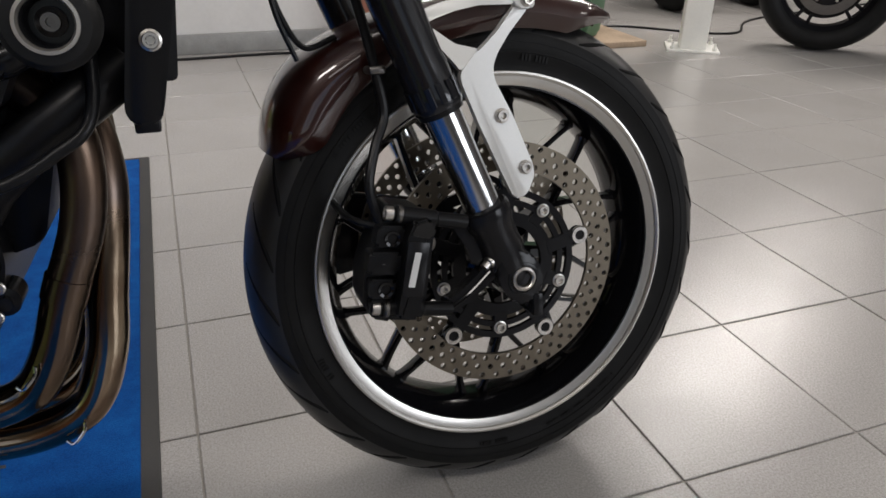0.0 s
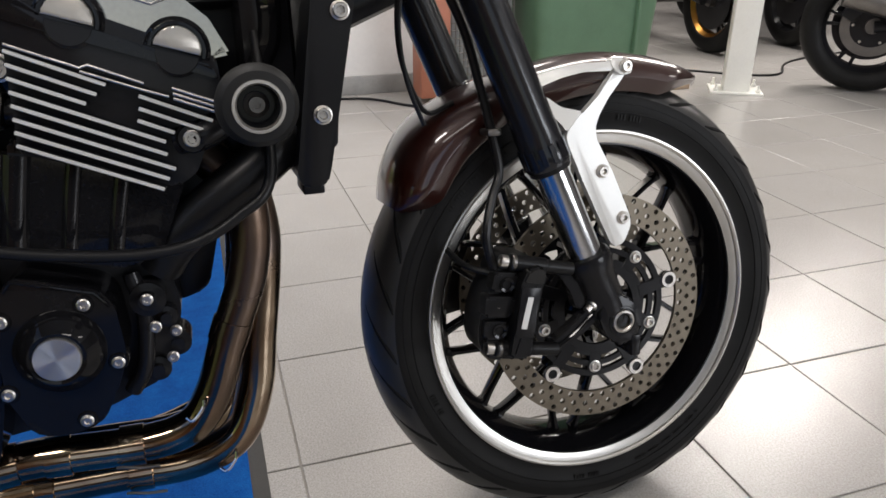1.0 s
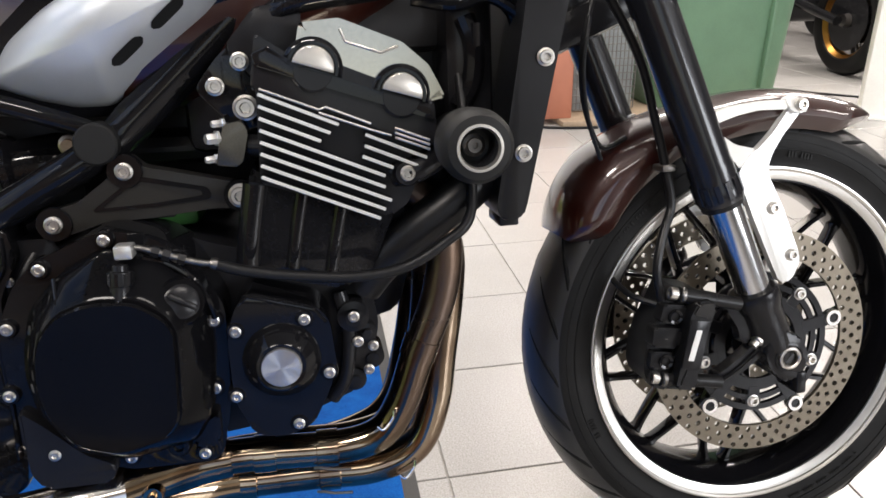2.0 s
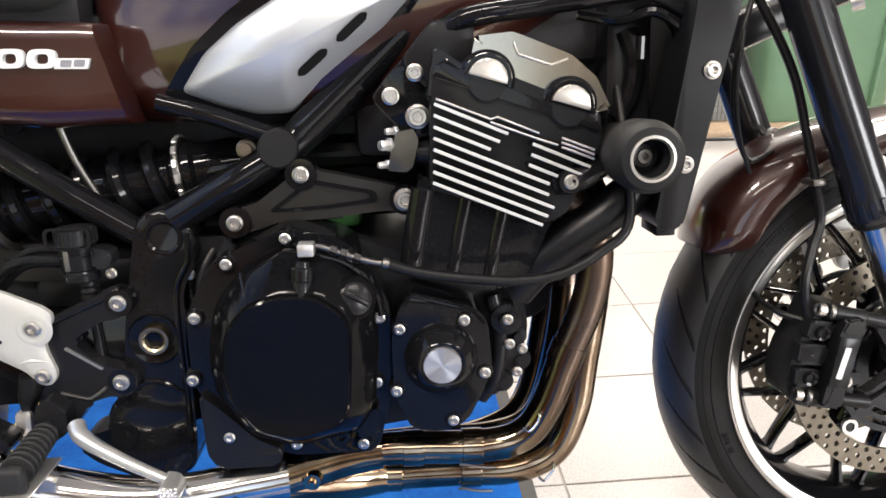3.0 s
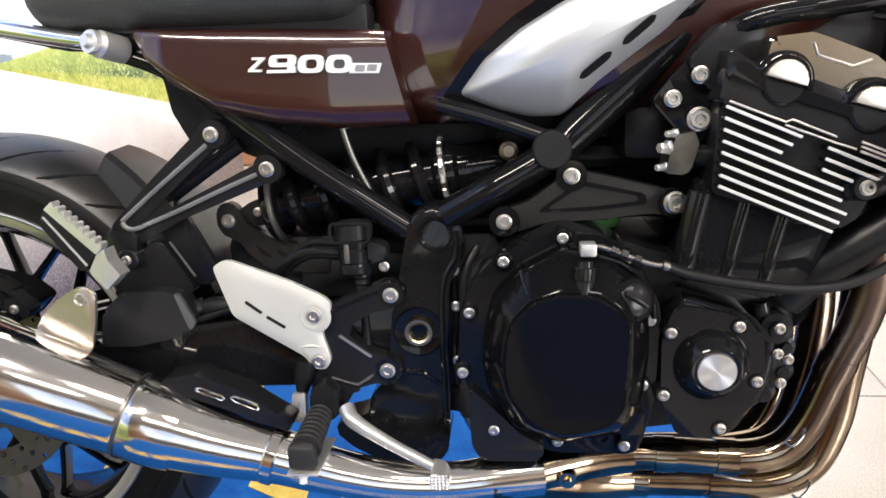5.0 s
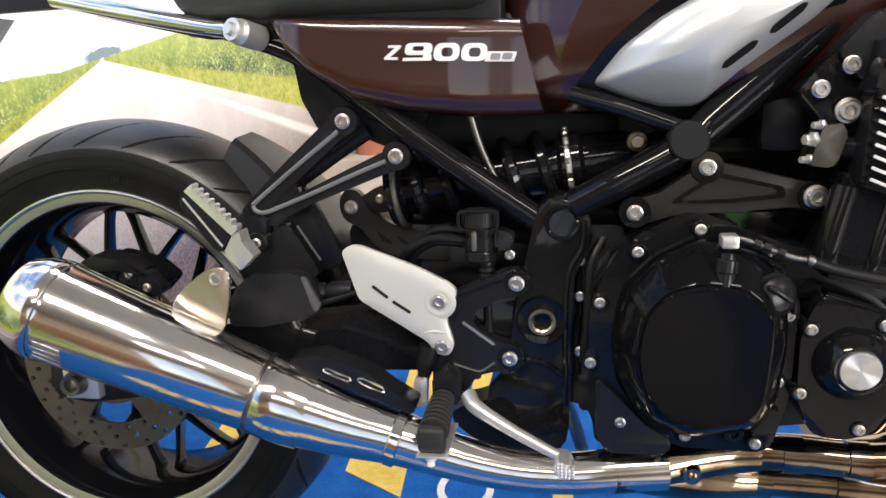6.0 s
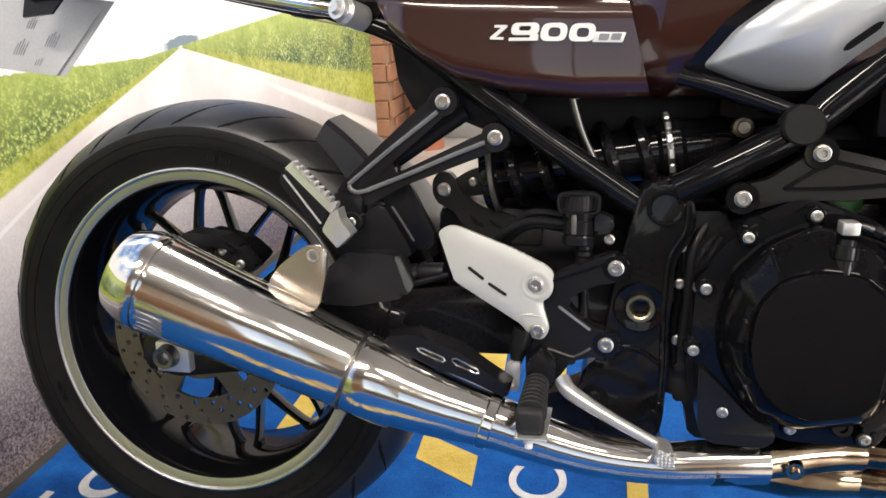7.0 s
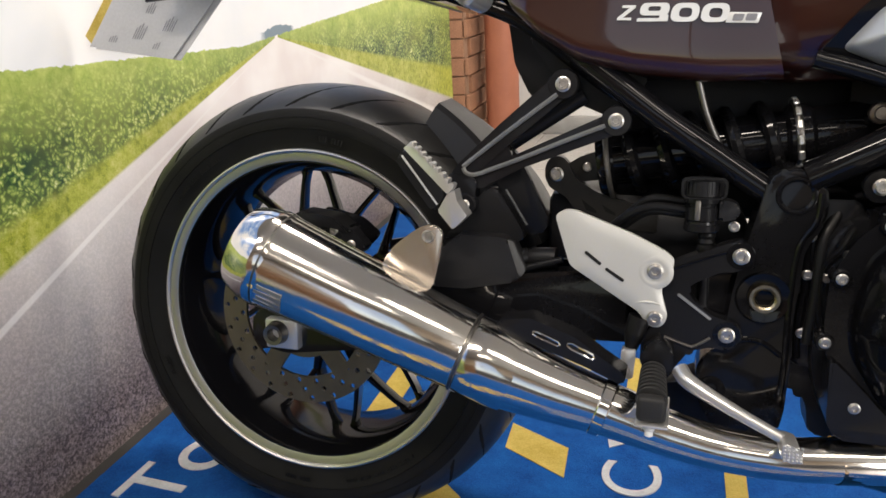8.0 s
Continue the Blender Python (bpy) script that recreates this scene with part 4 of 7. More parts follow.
bung = part("crash_bung", lathe([(0.0, -0.11), (0.026, -0.11), (0.03, -0.06), (0.032, -0.05), (0.036, -0.04), (0.0375, -0.01), (0.036, 0.0), (0.031, 0.006), (0.0235, 0.0075)], 48, out_at(1.047, -0.266, 0.611) @ Matrix.Diagonal((0.86, 0.86, 1, 1))), cap_black, BIKE, "black nylon crash bung")
part("bung_ring", lathe([(0.0235, 0.0072), (0.0232, 0.0086), (0.0205, 0.0088), (0.0188, 0.004)], 48, out_at(1.047, -0.266, 0.611) @ Matrix.Diagonal((0.86, 0.86, 1, 1))), plug_alu, bung, "scratched bare alloy ring")
part("bung_well", lathe([(0.019, 0.005), (0.0165, -0.022), (0.0, -0.022)], 40, out_at(1.047, -0.266, 0.611) @ Matrix.Diagonal((0.86, 0.86, 1, 1))), black_satin, bung)
part("bung_bolt", lathe([(0, 0.002), (0.003, 0.002), (0.003, 0.006), (0.0062, 0.006), (0.0068, 0.003), (0.01, 0.002), (0.01, -0.003)], 24, out_at(1.047, -0.247, 0.611)), dark_steel, bung)
part("bung_arm", tube([(1.035, -0.18, 0.6), (1.005, -0.19, 0.585), (0.985, -0.18, 0.58)], 0.013), black_satin, bung)

# engine
engine = part("crankcase", plate([(0.622, 0.4), (0.628, 0.5), (0.68, 0.528), (0.78, 0.528), (0.83, 0.51), (0.95, 0.49), (0.965, 0.42), (0.945, 0.35), (0.88, 0.325), (0.8, 0.315), (0.64, 0.3), (0.63, 0.33), (0.622, 0.36)], -0.14, 0.16, 0.008, 0.015), black_cast, BIKE, "black four-cylinder engine with polished fin edges")
part("cylinder", plate([(0.852, 0.592), (0.985, 0.546), (0.958, 0.485), (0.93, 0.47), (0.84, 0.49)], -0.172, 0.172, 0.006, 0.006), black_gloss, engine)
for x, z0, z1, r in ((0.8565, 0.578, 0.5, 0.012), (0.898, 0.567, 0.495, 0.008), (0.934, 0.553, 0.487, 0.008)):
    part("cylinder_rib", tube([(x, -0.168, z0), (x - 0.008, -0.168, (z0 + z1) / 2), (x - 0.015, -0.168, z1)], r, 16), black_gloss, engine)
part("fin_block", plate([(0.866, 0.67), (1.02, 0.604), (0.995, 0.552), (0.978, 0.541), (0.862, 0.58)], -0.186, 0.186, 0.004, 0.004), black_cast, engine)
U, V = Vector((0.9157, 0, -0.402)), Vector((0.402, 0, 0.9157))
SPANS = (((0, 0.076), (0.099, 0.161)), ((0, 0.068), (0.098, 0.161)), ((0, 0.059), (0.096, 0.128)), ((0, 0.12),), ((0, 0.12),), ((0, 0.126),), ((0, 0.12),), ((0, 0.115),))
for i, spans in enumerate(SPANS):
    o = Vector((0.867 - 0.0005 * i, 0, 0.6605 - 0.0103 * i))
    for a, b in spans:
        m = Matrix.Translation(o) @ Matrix.Rotation(math.atan2(0.402, 0.9157), 4, "Y")
        fin = part("fin", box(a, b, -0.1995, -0.15, -0.0019, 0.0019, bevel=0.0009, m=m, seg=1), black_satin, engine)
        part("fin_edge", box(a + 0.001, b - 0.001, -0.2015, -0.199, -0.00155, 0.00155, bevel=0.0006, m=m, seg=1), fin_alu, fin, "polished bare fin edge")
part("head", plate([(0.862, 0.664), (0.87, 0.711), (0.903, 0.689), (0.928, 0.687), (1.022, 0.648), (1.024, 0.622), (1.018, 0.603), (0.94, 0.638)], -0.199, 0.19, 0.004, 0.004), black_satin, engine)
part("head_rear", plate([(0.84, 0.7), (0.87, 0.735), (0.91, 0.735), (0.91, 0.69), (0.866, 0.67)], -0.165, 0.165, 0.004, 0.006), black_cast, engine)
cover = part("head_cover", plate([(0.9044, 0.7036), (0.908, 0.7185), (0.9417, 0.7214), (0.9535, 0.717), (0.997, 0.6991), (1.0199, 0.6785), (1.0345, 0.649), (1.012, 0.645), (0.94, 0.668), (0.903, 0.683)], -0.193, 0.176, 0.008, 0.003, 1), head_silver, engine, "machined silver cam cover")
part("cover_recess", tube([(0.9424, -0.193, 0.7123), (0.9467, -0.193, 0.7012), (0.9773, -0.193, 0.6906), (0.9928, -0.193, 0.6957)], 0.0013, 8, smooth=False), bolt_steel, cover)
for x, z in ((0.9168, 0.6803), (0.9927, 0.6545)):
    half = [(x + 0.0182 * math.cos(radians(a)), z + 0.0182 * math.sin(radians(a))) for a in range(-17, 164, 10)]
    part("cam_plug", plate(half, -0.209, -0.17, 0.0012, 0.0), plug_alu, engine, "silver half-round cam plug")
    part("cam_ring", lathe([(0.0188, -0.02), (0.0188, -0.001), (0.0196, 0.0005), (0.0222, 0.0005), (0.0238, -0.0025), (0.0262, -0.004), (0.0268, -0.02)], 40, out_at(x, -0.203, z), start=-22, end=168), black_gloss, engine)
    part("cam_boss", lathe([(0.0, 0.001), (0.0165, 0.001), (0.0192, -0.0015), (0.0195, -0.03)], 28, out_at(x, -0.203, z - 0.0025), start=163, end=343), black_satin, engine)
part("head_step", plate([(0.866, 0.694), (0.88, 0.7), (0.9, 0.686), (0.935, 0.672), (1.018, 0.641), (1.022, 0.63), (0.93, 0.662), (0.868, 0.684)], -0.2035, -0.18, 0.0015, 0.002), black_gloss, engine)
for pts in ([(0.8697, -0.203, 0.6647), (0.9190, -0.203, 0.6446), (0.9253, -0.203, 0.6464), (0.9639, -0.203, 0.6300)], [(0.9190, -0.203, 0.6420), (0.9613, -0.203, 0.6255), (0.9816, -0.203, 0.6184)]):
    part("head_rib", tube(pts, 0.0011, 8, smooth=False), bolt_steel, engine)
for dz in (0.0, -0.0042, -0.0084):
    part("head_ledge", tube([(0.985, -0.2035, 0.625 + dz), (1.016, -0.2035, 0.6125 + dz)], 0.0013, 8), bolt_steel, engine)
part("spark_lead_cover", box(0.955, 0.975, -0.05, -0.03, 0.71, 0.8, bevel=0.006), black_plastic, engine)
clutch = part("clutch_cover", plate([(0.621, 0.418), (0.622, 0.4656), (0.6409, 0.5052), (0.6643, 0.526), (0.7202, 0.5485), (0.7687, 0.5405), (0.7952, 0.52), (0.8186, 0.4682), (0.8141, 0.3714), (0.7995, 0.3116), (0.7116, 0.3132), (0.6723, 0.3347), (0.625, 0.3873)], -0.19, -0.12, 0.003, 0.012), black_gloss, engine, "gloss black clutch cover")
DOME = [(0.645, 0.448), (0.655, 0.485), (0.682, 0.5135), (0.722, 0.534), (0.768, 0.527), (0.793, 0.503), (0.804, 0.475), (0.806, 0.43), (0.8, 0.372), (0.783, 0.343), (0.7194, 0.331), (0.675, 0.3456), (0.648, 0.388), (0.6425, 0.42)]
LID = [(0.6687, 0.4554), (0.6741, 0.4716), (0.6892, 0.4892), (0.7163, 0.4976), (0.7518, 0.4955), (0.7741, 0.4788), (0.7813, 0.4654), (0.7795, 0.4333), (0.7754, 0.3834), (0.7625, 0.3683), (0.7235, 0.3587), (0.6922, 0.3691), (0.6714, 0.3963), (0.6655, 0.4278)]


def loft(stages, corner=0.01):
    """A cover that rises from outline to outline; each stage is a depth and a mix from DOME to LID."""
    bm = bmesh.new()
    loops = []
    for y, u in stages:
        pts = rounded([(a[0] + (b[0] - a[0]) * u, a[1] + (b[1] - a[1]) * u) for a, b in zip(DOME, LID)], corner)
        loops.append([bm.verts.new((p.x, y, p.y)) for p in pts])
    n = len(loops[0])
    for a, b in zip(loops, loops[1:]):
        for i in range(n):
            bm.faces.new((a[i], b[i], b[(i + 1) % n], a[(i + 1) % n]))
    bm.faces.new(loops[0])
    bm.faces.new(loops[-1])
    return bm


part("clutch_dome", loft([(-0.17, 0.0), (-0.202, 0.0), (-0.207, 0.06), (-0.211, 0.16), (-0.236, 0.8), (-0.2385, 0.92), (-0.2385, 1.0)]), cover_black, clutch, angle=28)
part("clutch_lid", loft([(-0.23, 0.97), (-0.2425, 0.97), (-0.2455, 1.03), (-0.2452, 1.08)]), cover_black, clutch, angle=24)
for x, z in ((0.6312, 0.4665), (0.6227, 0.4033), (0.6661, 0.5182), (0.7233, 0.5404), (0.783, 0.5182), (0.8074, 0.4571), (0.8013, 0.3894), (0.7174, 0.328), (0.7845, 0.323)):
    part("bolt_boss", lathe([(0, 0.001), (0.0075, 0.001), (0.0088, -0.001), (0.0092, -0.02)], 24, out_at(x, -0.1935, z)), black_gloss, clutch)
    bolt(clutch, x, -0.195, z, BOLT_S)
part("filler_boss", lathe([(0, 0.0), (0.0195, 0.0), (0.0215, -0.002), (0.0235, -0.012), (0.026, -0.03)], 40, along((0.787, -0.2235, 0.487), (0.3, -0.9, 0.3))), cover_black, clutch)
cap_at = along((0.787, -0.2235, 0.487), (0.3, -0.9, 0.3))
oil_cap = part("oil_cap", lathe([(0, 0.0045), (0.0125, 0.0045), (0.0152, 0.003), (0.016, 0.0), (0.016, -0.01)], 36, cap_at), black_satin, clutch)
part("oil_cap_grip", box(-0.0135, 0.0135, -0.0028, 0.0028, 0.003, 0.0085, bevel=0.0022, m=cap_at @ Matrix.Rotation(radians(-35), 4, "Z")), black_satin, clutch)
part("cover_rim", tube([(0.757, -0.2065, 0.5255), (0.778, -0.2075, 0.518), (0.796, -0.208, 0.503), (0.8065, -0.206, 0.482), (0.81, -0.2, 0.462)], 0.0032, 10), black_gloss, clutch)
part("cover_crease", tube([(0.682, -0.2085, 0.5125), (0.6865, -0.224, 0.4995), (0.6905, -0.2365, 0.491)], 0.0018, 8), black_gloss, clutch)
part("drain_boss", lathe([(0, 0.002), (0.0045, 0.002), (0.005, 0.005), (0.009, 0.005), (0.011, 0.002), (0.012, -0.02)], 28, out_at(0.7625, -0.196, 0.336)), black_gloss, clutch)
part("cover_web", plate([(0.781, 0.352), (0.803, 0.366), (0.803, 0.338), (0.79, 0.33), (0.776, 0.336)], -0.2, -0.18, 0.004, 0.004), black_gloss, clutch)
part("clutch_arm", lathe([(0, 0.041), (0.0065, 0.041), (0.0072, 0.036), (0.0102, 0.035), (0.0106, 0.03), (0.0106, 0.024), (0.0092, 0.023), (0.0092, 0.004), (0.011, 0.0), (0.013, -0.012)], 24, along((0.739, -0.231, 0.485), (0.08, 0.1, 1))), black_satin, clutch)
for k in range(10):
    part("knob_flute", box(-0.0012, 0.0012, 0.0098, 0.0114, 0.0245, 0.0345, m=along((0.739, -0.231, 0.485), (0.08, 0.1, 1)) @ Matrix.Rotation(2 * math.pi * k / 10, 4, "Z")), black_gloss, clutch)
part("cable_clamp", box(0.7374, 0.7525, -0.224, -0.206, 0.5285, 0.5405, bevel=0.0018), bright_alu, clutch, "bright metal cable clamp")
CABLE = [(0.7529, -0.214, 0.5367), (0.7623, -0.213, 0.5338), (0.7973, -0.212, 0.5200), (0.8169, -0.212, 0.5158), (0.8427, -0.210, 0.5064), (0.8862, -0.208, 0.4971), (0.9416, -0.205, 0.4904), (0.9862, -0.203, 0.4946), (1.0253, -0.200, 0.5137), (1.0554, -0.190, 0.5412)]
part("cable_adjuster", tube(CABLE[:4], [0.0022, 0.0034, 0.0034, 0.0028], 12), dark_steel, clutch)
for u, r in ((0.2, 0.0052), (0.45, 0.0058), (0.8, 0.0054)):
    p, q = Vector(CABLE[1]), Vector(CABLE[2])
    part("adjuster_nut", lathe([(0.002, -0.0034), (r, -0.0034), (r, 0.0034), (0.002, 0.0034)], 6, along(p.lerp(q, u), q - p), close=True), black_satin, clutch)
part("adjuster_collar", lathe([(0.002, -0.004), (0.005, -0.003), (0.0056, 0.0), (0.005, 0.003), (0.002, 0.004)], 16, along(Vector(CABLE[3]), Vector(CABLE[3]) - Vector(CABLE[2])), close=True), dark_steel, clutch)
part("clutch_cable", tube(CABLE[3:] + [(1.06, -0.15, 0.62), (1.06, -0.08, 0.75)], 0.0052, 12), black_hose, BIKE, "black clutch cable in a rubber sleeve")
part("lower_guard", plate([(0.628, 0.39), (0.645, 0.375), (0.68, 0.338), (0.705, 0.325), (0.7, 0.308), (0.64, 0.308), (0.63, 0.325)], -0.2, -0.16, 0.003, 0.006), black_satin, engine)
bolt(engine, 0.653, -0.2, 0.3423, BOLT_S)
pulser = part("rotor_cover", plate([(0.8265, 0.466), (0.8387, 0.4825), (0.9029, 0.4625), (0.9135, 0.448), (0.917, 0.4015), (0.9086, 0.3774), (0.8896, 0.3412), (0.8634, 0.3337), (0.8346, 0.3374), (0.8184, 0.3758), (0.818, 0.4362)], -0.199, -0.12, 0.0025, 0.008), black_gloss, engine, "gloss black rotor cover with a bare metal disc")
part("cover_lip", tube([(0.8315, -0.199, 0.4695), (0.84, -0.1995, 0.479), (0.8995, -0.1995, 0.4605), (0.91, -0.199, 0.447)], 0.0018, 8, smooth=False), black_gloss, pulser)
part("rotor_dome", lathe([(0.037, -0.006), (0.0365, 0.001), (0.031, 0.009), (0.0245, 0.016), (0.0225, 0.0175), (0.021, 0.017), (0, 0.016)], 56, out_at(0.866, -0.2, 0.413)), black_gloss, pulser)
placed("rotor_disc", mesh_of("rotor_disc", lathe([(0.0188, 0.014), (0.0188, 0.0185), (0.018, 0.0195), (0.0, 0.0195)], 56, Matrix.Rotation(radians(90), 4, "X")), turned_alloy), Matrix.Translation((0.866, -0.2, 0.413)), pulser, "bare turned alloy disc")
for x, z in ((0.8263, 0.446), (0.89, 0.4518), (0.9092, 0.3957), (0.8207, 0.3813), (0.8763, 0.346)):
    part("bolt_boss", lathe([(0, 0.001), (0.0072, 0.001), (0.0085, -0.001), (0.009, -0.02)], 24, out_at(x, -0.2, z)), black_gloss, pulser)
    bolt(pulser, x, -0.2015, z, BOLT_S)
for x, z, r, y in ((0.937, 0.437, 0.016, -0.16), (0.95, 0.415, 0.01, -0.15), (0.955, 0.38, 0.013, -0.13), (0.935, 0.36, 0.012, -0.14)):
    part("engine_fitting", lathe([(0, 0.012), (r * 0.5, 0.012), (r * 0.55, 0.006), (r, 0.005), (r, -0.03)], 20, out_at(x, y, z)), black_satin, engine)
part("water_pipe", tube([(0.925, -0.15, 0.46), (0.932, -0.155, 0.42), (0.925, -0.155, 0.37), (0.91, -0.15, 0.345)], 0.008), black_satin, engine)
for x, z, y, sz in ((0.937, 0.44, -0.174, BOLT_S), (0.956, 0.398, -0.15, BOLT_S), (0.94, 0.41, -0.165, BOLT_S), (0.95, 0.372, -0.15, BOLT_S)):
    bolt(engine, x, y, z, sz)
bolt(engine, 0.995, -0.2, 0.583, BOLT_M)
part("fin_lug", lathe([(0, 0.001), (0.011, 0.001), (0.013, -0.004), (0.014, -0.03)], 24, out_at(0.995, -0.2, 0.583)), black_cast, engine)
# thermostat block behind the fins
th = part("thermostat_block", plate([(0.8329, 0.6332), (0.8494, 0.6359), (0.8542, 0.6248), (0.8470, 0.5986), (0.8408, 0.5944), (0.8231, 0.5968), (0.8275, 0.6159)], -0.168, -0.13, 0.0015, 0.002), cast_alu, engine, "dull cast alloy housing")
part("thermostat_neck", lathe([(0.0, 0.0), (0.014, 0.0), (0.015, 0.004), (0.0125, 0.006), (0.0125, 0.03)], 24, along((0.846, -0.15, 0.612), (1, 0, -0.1))), black_satin, engine)
for x, z, r in ((0.8241, 0.6209, 0.0055), (0.8304, 0.6342, 0.0036), (0.8219, 0.6023, 0.0036)):
    part("housing_screw", lathe([(0, 0.009), (r * 0.8, 0.009), (r, 0.007), (r, 0.0), (r * 1.4, -0.001), (r * 1.4, -0.003)], 6, along((x, -0.164, z), (-0.85, -0.5, 0.0))), bright_alu, th)

# dark block added to close the view between cylinder and exhaust pipes
part("case_filler", plate([(0.945, 0.5), (0.985, 0.565), (1.02, 0.565), (1.012, 0.5), (0.99, 0.42), (0.955, 0.41)], -0.1, 0.12, 0.004, 0.01), black_cast, engine)
part("water_hose", tube([(1.085, -0.15, 0.575), (1.05, -0.16, 0.55), (1.01, -0.16, 0.522), (0.97, -0.15, 0.488), (0.95, -0.14, 0.462)], 0.0215, 18), black_hose, engine, "thick black water hose")
# dark box added to close the view behind the crash bung
part("front_filler", box(0.99, 1.06, -0.06, 0.12, 0.57, 0.82, bevel=0.01), black_plastic, engine)

# exhaust
exhaust = part("header_pipe", tube([(1.0, -0.13, 0.56), (1.03, -0.14, 0.53), (1.036, -0.143, 0.49), (1.027, -0.143, 0.44), (1.004, -0.143, 0.384), (0.982, -0.143, 0.326), (0.955, -0.142, 0.292), (0.905, -0.14, 0.282), (0.82, -0.14, 0.286), (0.74, -0.142, 0.284)], 0.0185, 20), header_steel, BIKE, "heat-tinted bare steel exhaust pipe")
part("header_pipe", tube([(1.0, -0.05, 0.56), (1.035, -0.07, 0.53), (1.047, -0.09, 0.48), (1.043, -0.1, 0.43), (1.032, -0.105, 0.365), (1.022, -0.108, 0.306), (0.998, -0.11, 0.256), (0.95, -0.11, 0.236), (0.88, -0.112, 0.239), (0.79, -0.12, 0.245), (0.73, -0.135, 0.258)], 0.0195, 20), header_steel, exhaust)
part("header_pipe", tube([(1.0, 0.05, 0.56), (1.03, 0.02, 0.52), (1.034, -0.02, 0.43), (1.015, -0.04, 0.33), (0.985, -0.055, 0.268), (0.93, -0.065, 0.252), (0.85, -0.07, 0.255), (0.75, -0.1, 0.265)], 0.0185, 20), header_steel, exhaust)
part("header_pipe", tube([(1.0, 0.13, 0.56), (1.028, 0.11, 0.52), (1.03, 0.06, 0.42), (1.008, 0.02, 0.32), (0.98, 0.0, 0.255), (0.93, -0.01, 0.23), (0.85, -0.04, 0.232), (0.75, -0.1, 0.25)], 0.0185, 20), header_steel, exhaust)
for p, d, r in (((0.9, -0.14, 0.282), (1, 0, -0.03), 0.0205), ((0.835, -0.14, 0.285), (1, 0, -0.03), 0.02), ((0.9, -0.112, 0.238), (1, 0, -0.03), 0.0215), ((0.81, -0.118, 0.243), (1, 0, -0.05), 0.021), ((1.0055, -0.143, 0.388), (0.37, 0, 0.93), 0.0197)):
    part("pipe_band", lathe([(r - 0.003, -0.012), (r, -0.011), (r, 0.011), (r - 0.003, 0.012)], 24, along(p, d)), header_steel, exhaust)
for x, y, z in ((0.905, -0.158, 0.2675), (0.905, -0.131, 0.222)):
    part("clamp_spring", tube([(x - 0.02, y, z + 0.003), (x - 0.012, y - 0.004, z + 0.004), (x, y - 0.004, z + 0.001), (x + 0.018, y - 0.002, z - 0.002)], 0.0015, 8), dark_steel, exhaust)
for x, y, z in ((0.962, -0.163, 0.318), (0.985, -0.131, 0.238)):
    part("clamp_tab", tube([(x - 0.008, y, z - 0.006), (x - 0.002, y - 0.004, z - 0.008), (x + 0.008, y - 0.002, z + 0.002), (x + 0.01, y, z + 0.01)], 0.0016, 8), chrome, exhaust)
part("collector", tube([(0.8, -0.14, 0.285), (0.76, -0.144, 0.284), (0.72, -0.155, 0.281), (0.68, -0.17, 0.278), (0.645, -0.18, 0.2765)], [0.0205, 0.024, 0.026, 0.0255, 0.0242], 24), header_steel, exhaust)
part("collector", tube([(0.8, -0.12, 0.244), (0.765, -0.127, 0.248), (0.73, -0.142, 0.257), (0.695, -0.16, 0.268), (0.66, -0.172, 0.275)], [0.0215, 0.026, 0.0285, 0.026, 0.0225], 24), header_steel, exhaust)
part("collector_eye", lathe([(0, 0.006), (0.004, 0.006), (0.005, 0.0), (0.009, 0.0), (0.011, -0.012)], 20, out_at(0.728, -0.186, 0.278)), header_steel, exhaust)
S0, S1 = Vector((0.266, -0.196, 0.357)), Vector((0.029, -0.21, 0.4547))
SD = (S1 - S0).normalized()
part("mid_pipe", tube([(0.312, -0.194, 0.339), (0.36, -0.193, 0.324), (0.42, -0.192, 0.3085), (0.48, -0.191, 0.29), (0.54, -0.19, 0.278), (0.6, -0.188, 0.2755), (0.65, -0.18, 0.2775), (0.7, -0.168, 0.278)], [0.0425, 0.0365, 0.0295, 0.025, 0.0227, 0.022, 0.023, 0.0245], 32), brushed, exhaust, "polished steel middle pipe")
silencer = part("silencer", lathe([(0.0435, 0.0), (0.045, 0.003), (0.0515, 0.14), (0.0562, 0.234), (0.0567, 0.239), (0.058, 0.242), (0.058, 0.25)], 96, along(S0, SD)), brushed, BIKE, "polished stainless steel megaphone silencer")
part("silencer_cap", lathe([(0.0576, 0.248), (0.0562, 0.261), (0.05, 0.279), (0.047, 0.2825), (0.03, 0.284), (0.022, 0.26), (0, 0.26)], 64, along(S0, SD)), polished, silencer)
part("weld_seam", lathe([(0.0563, 0.2385), (0.0576, 0.2395), (0.0576, 0.2408), (0.0563, 0.2415)], 64, along(S0, SD)), dark_steel, silencer)
part("silencer_cone", lathe([(0.0435, -0.001), (0.0456, -0.004), (0.0458, -0.025), (0.0448, -0.045), (0.0425, -0.06)], 56, along(S0, SD)), brushed, silencer)
part("silencer_seam", lathe([(0.0435, -0.0025), (0.0464, -0.002), (0.0464, 0.0005), (0.0435, 0.001)], 64, along(S0, SD)), dark_steel, silencer)
part("band", lathe([(0.0295, -0.0065), (0.032, -0.005), (0.032, 0.005), (0.0305, 0.0065)], 40, along((0.418, -0.192, 0.309), (-0.93, 0.02, 0.31))), polished, silencer)
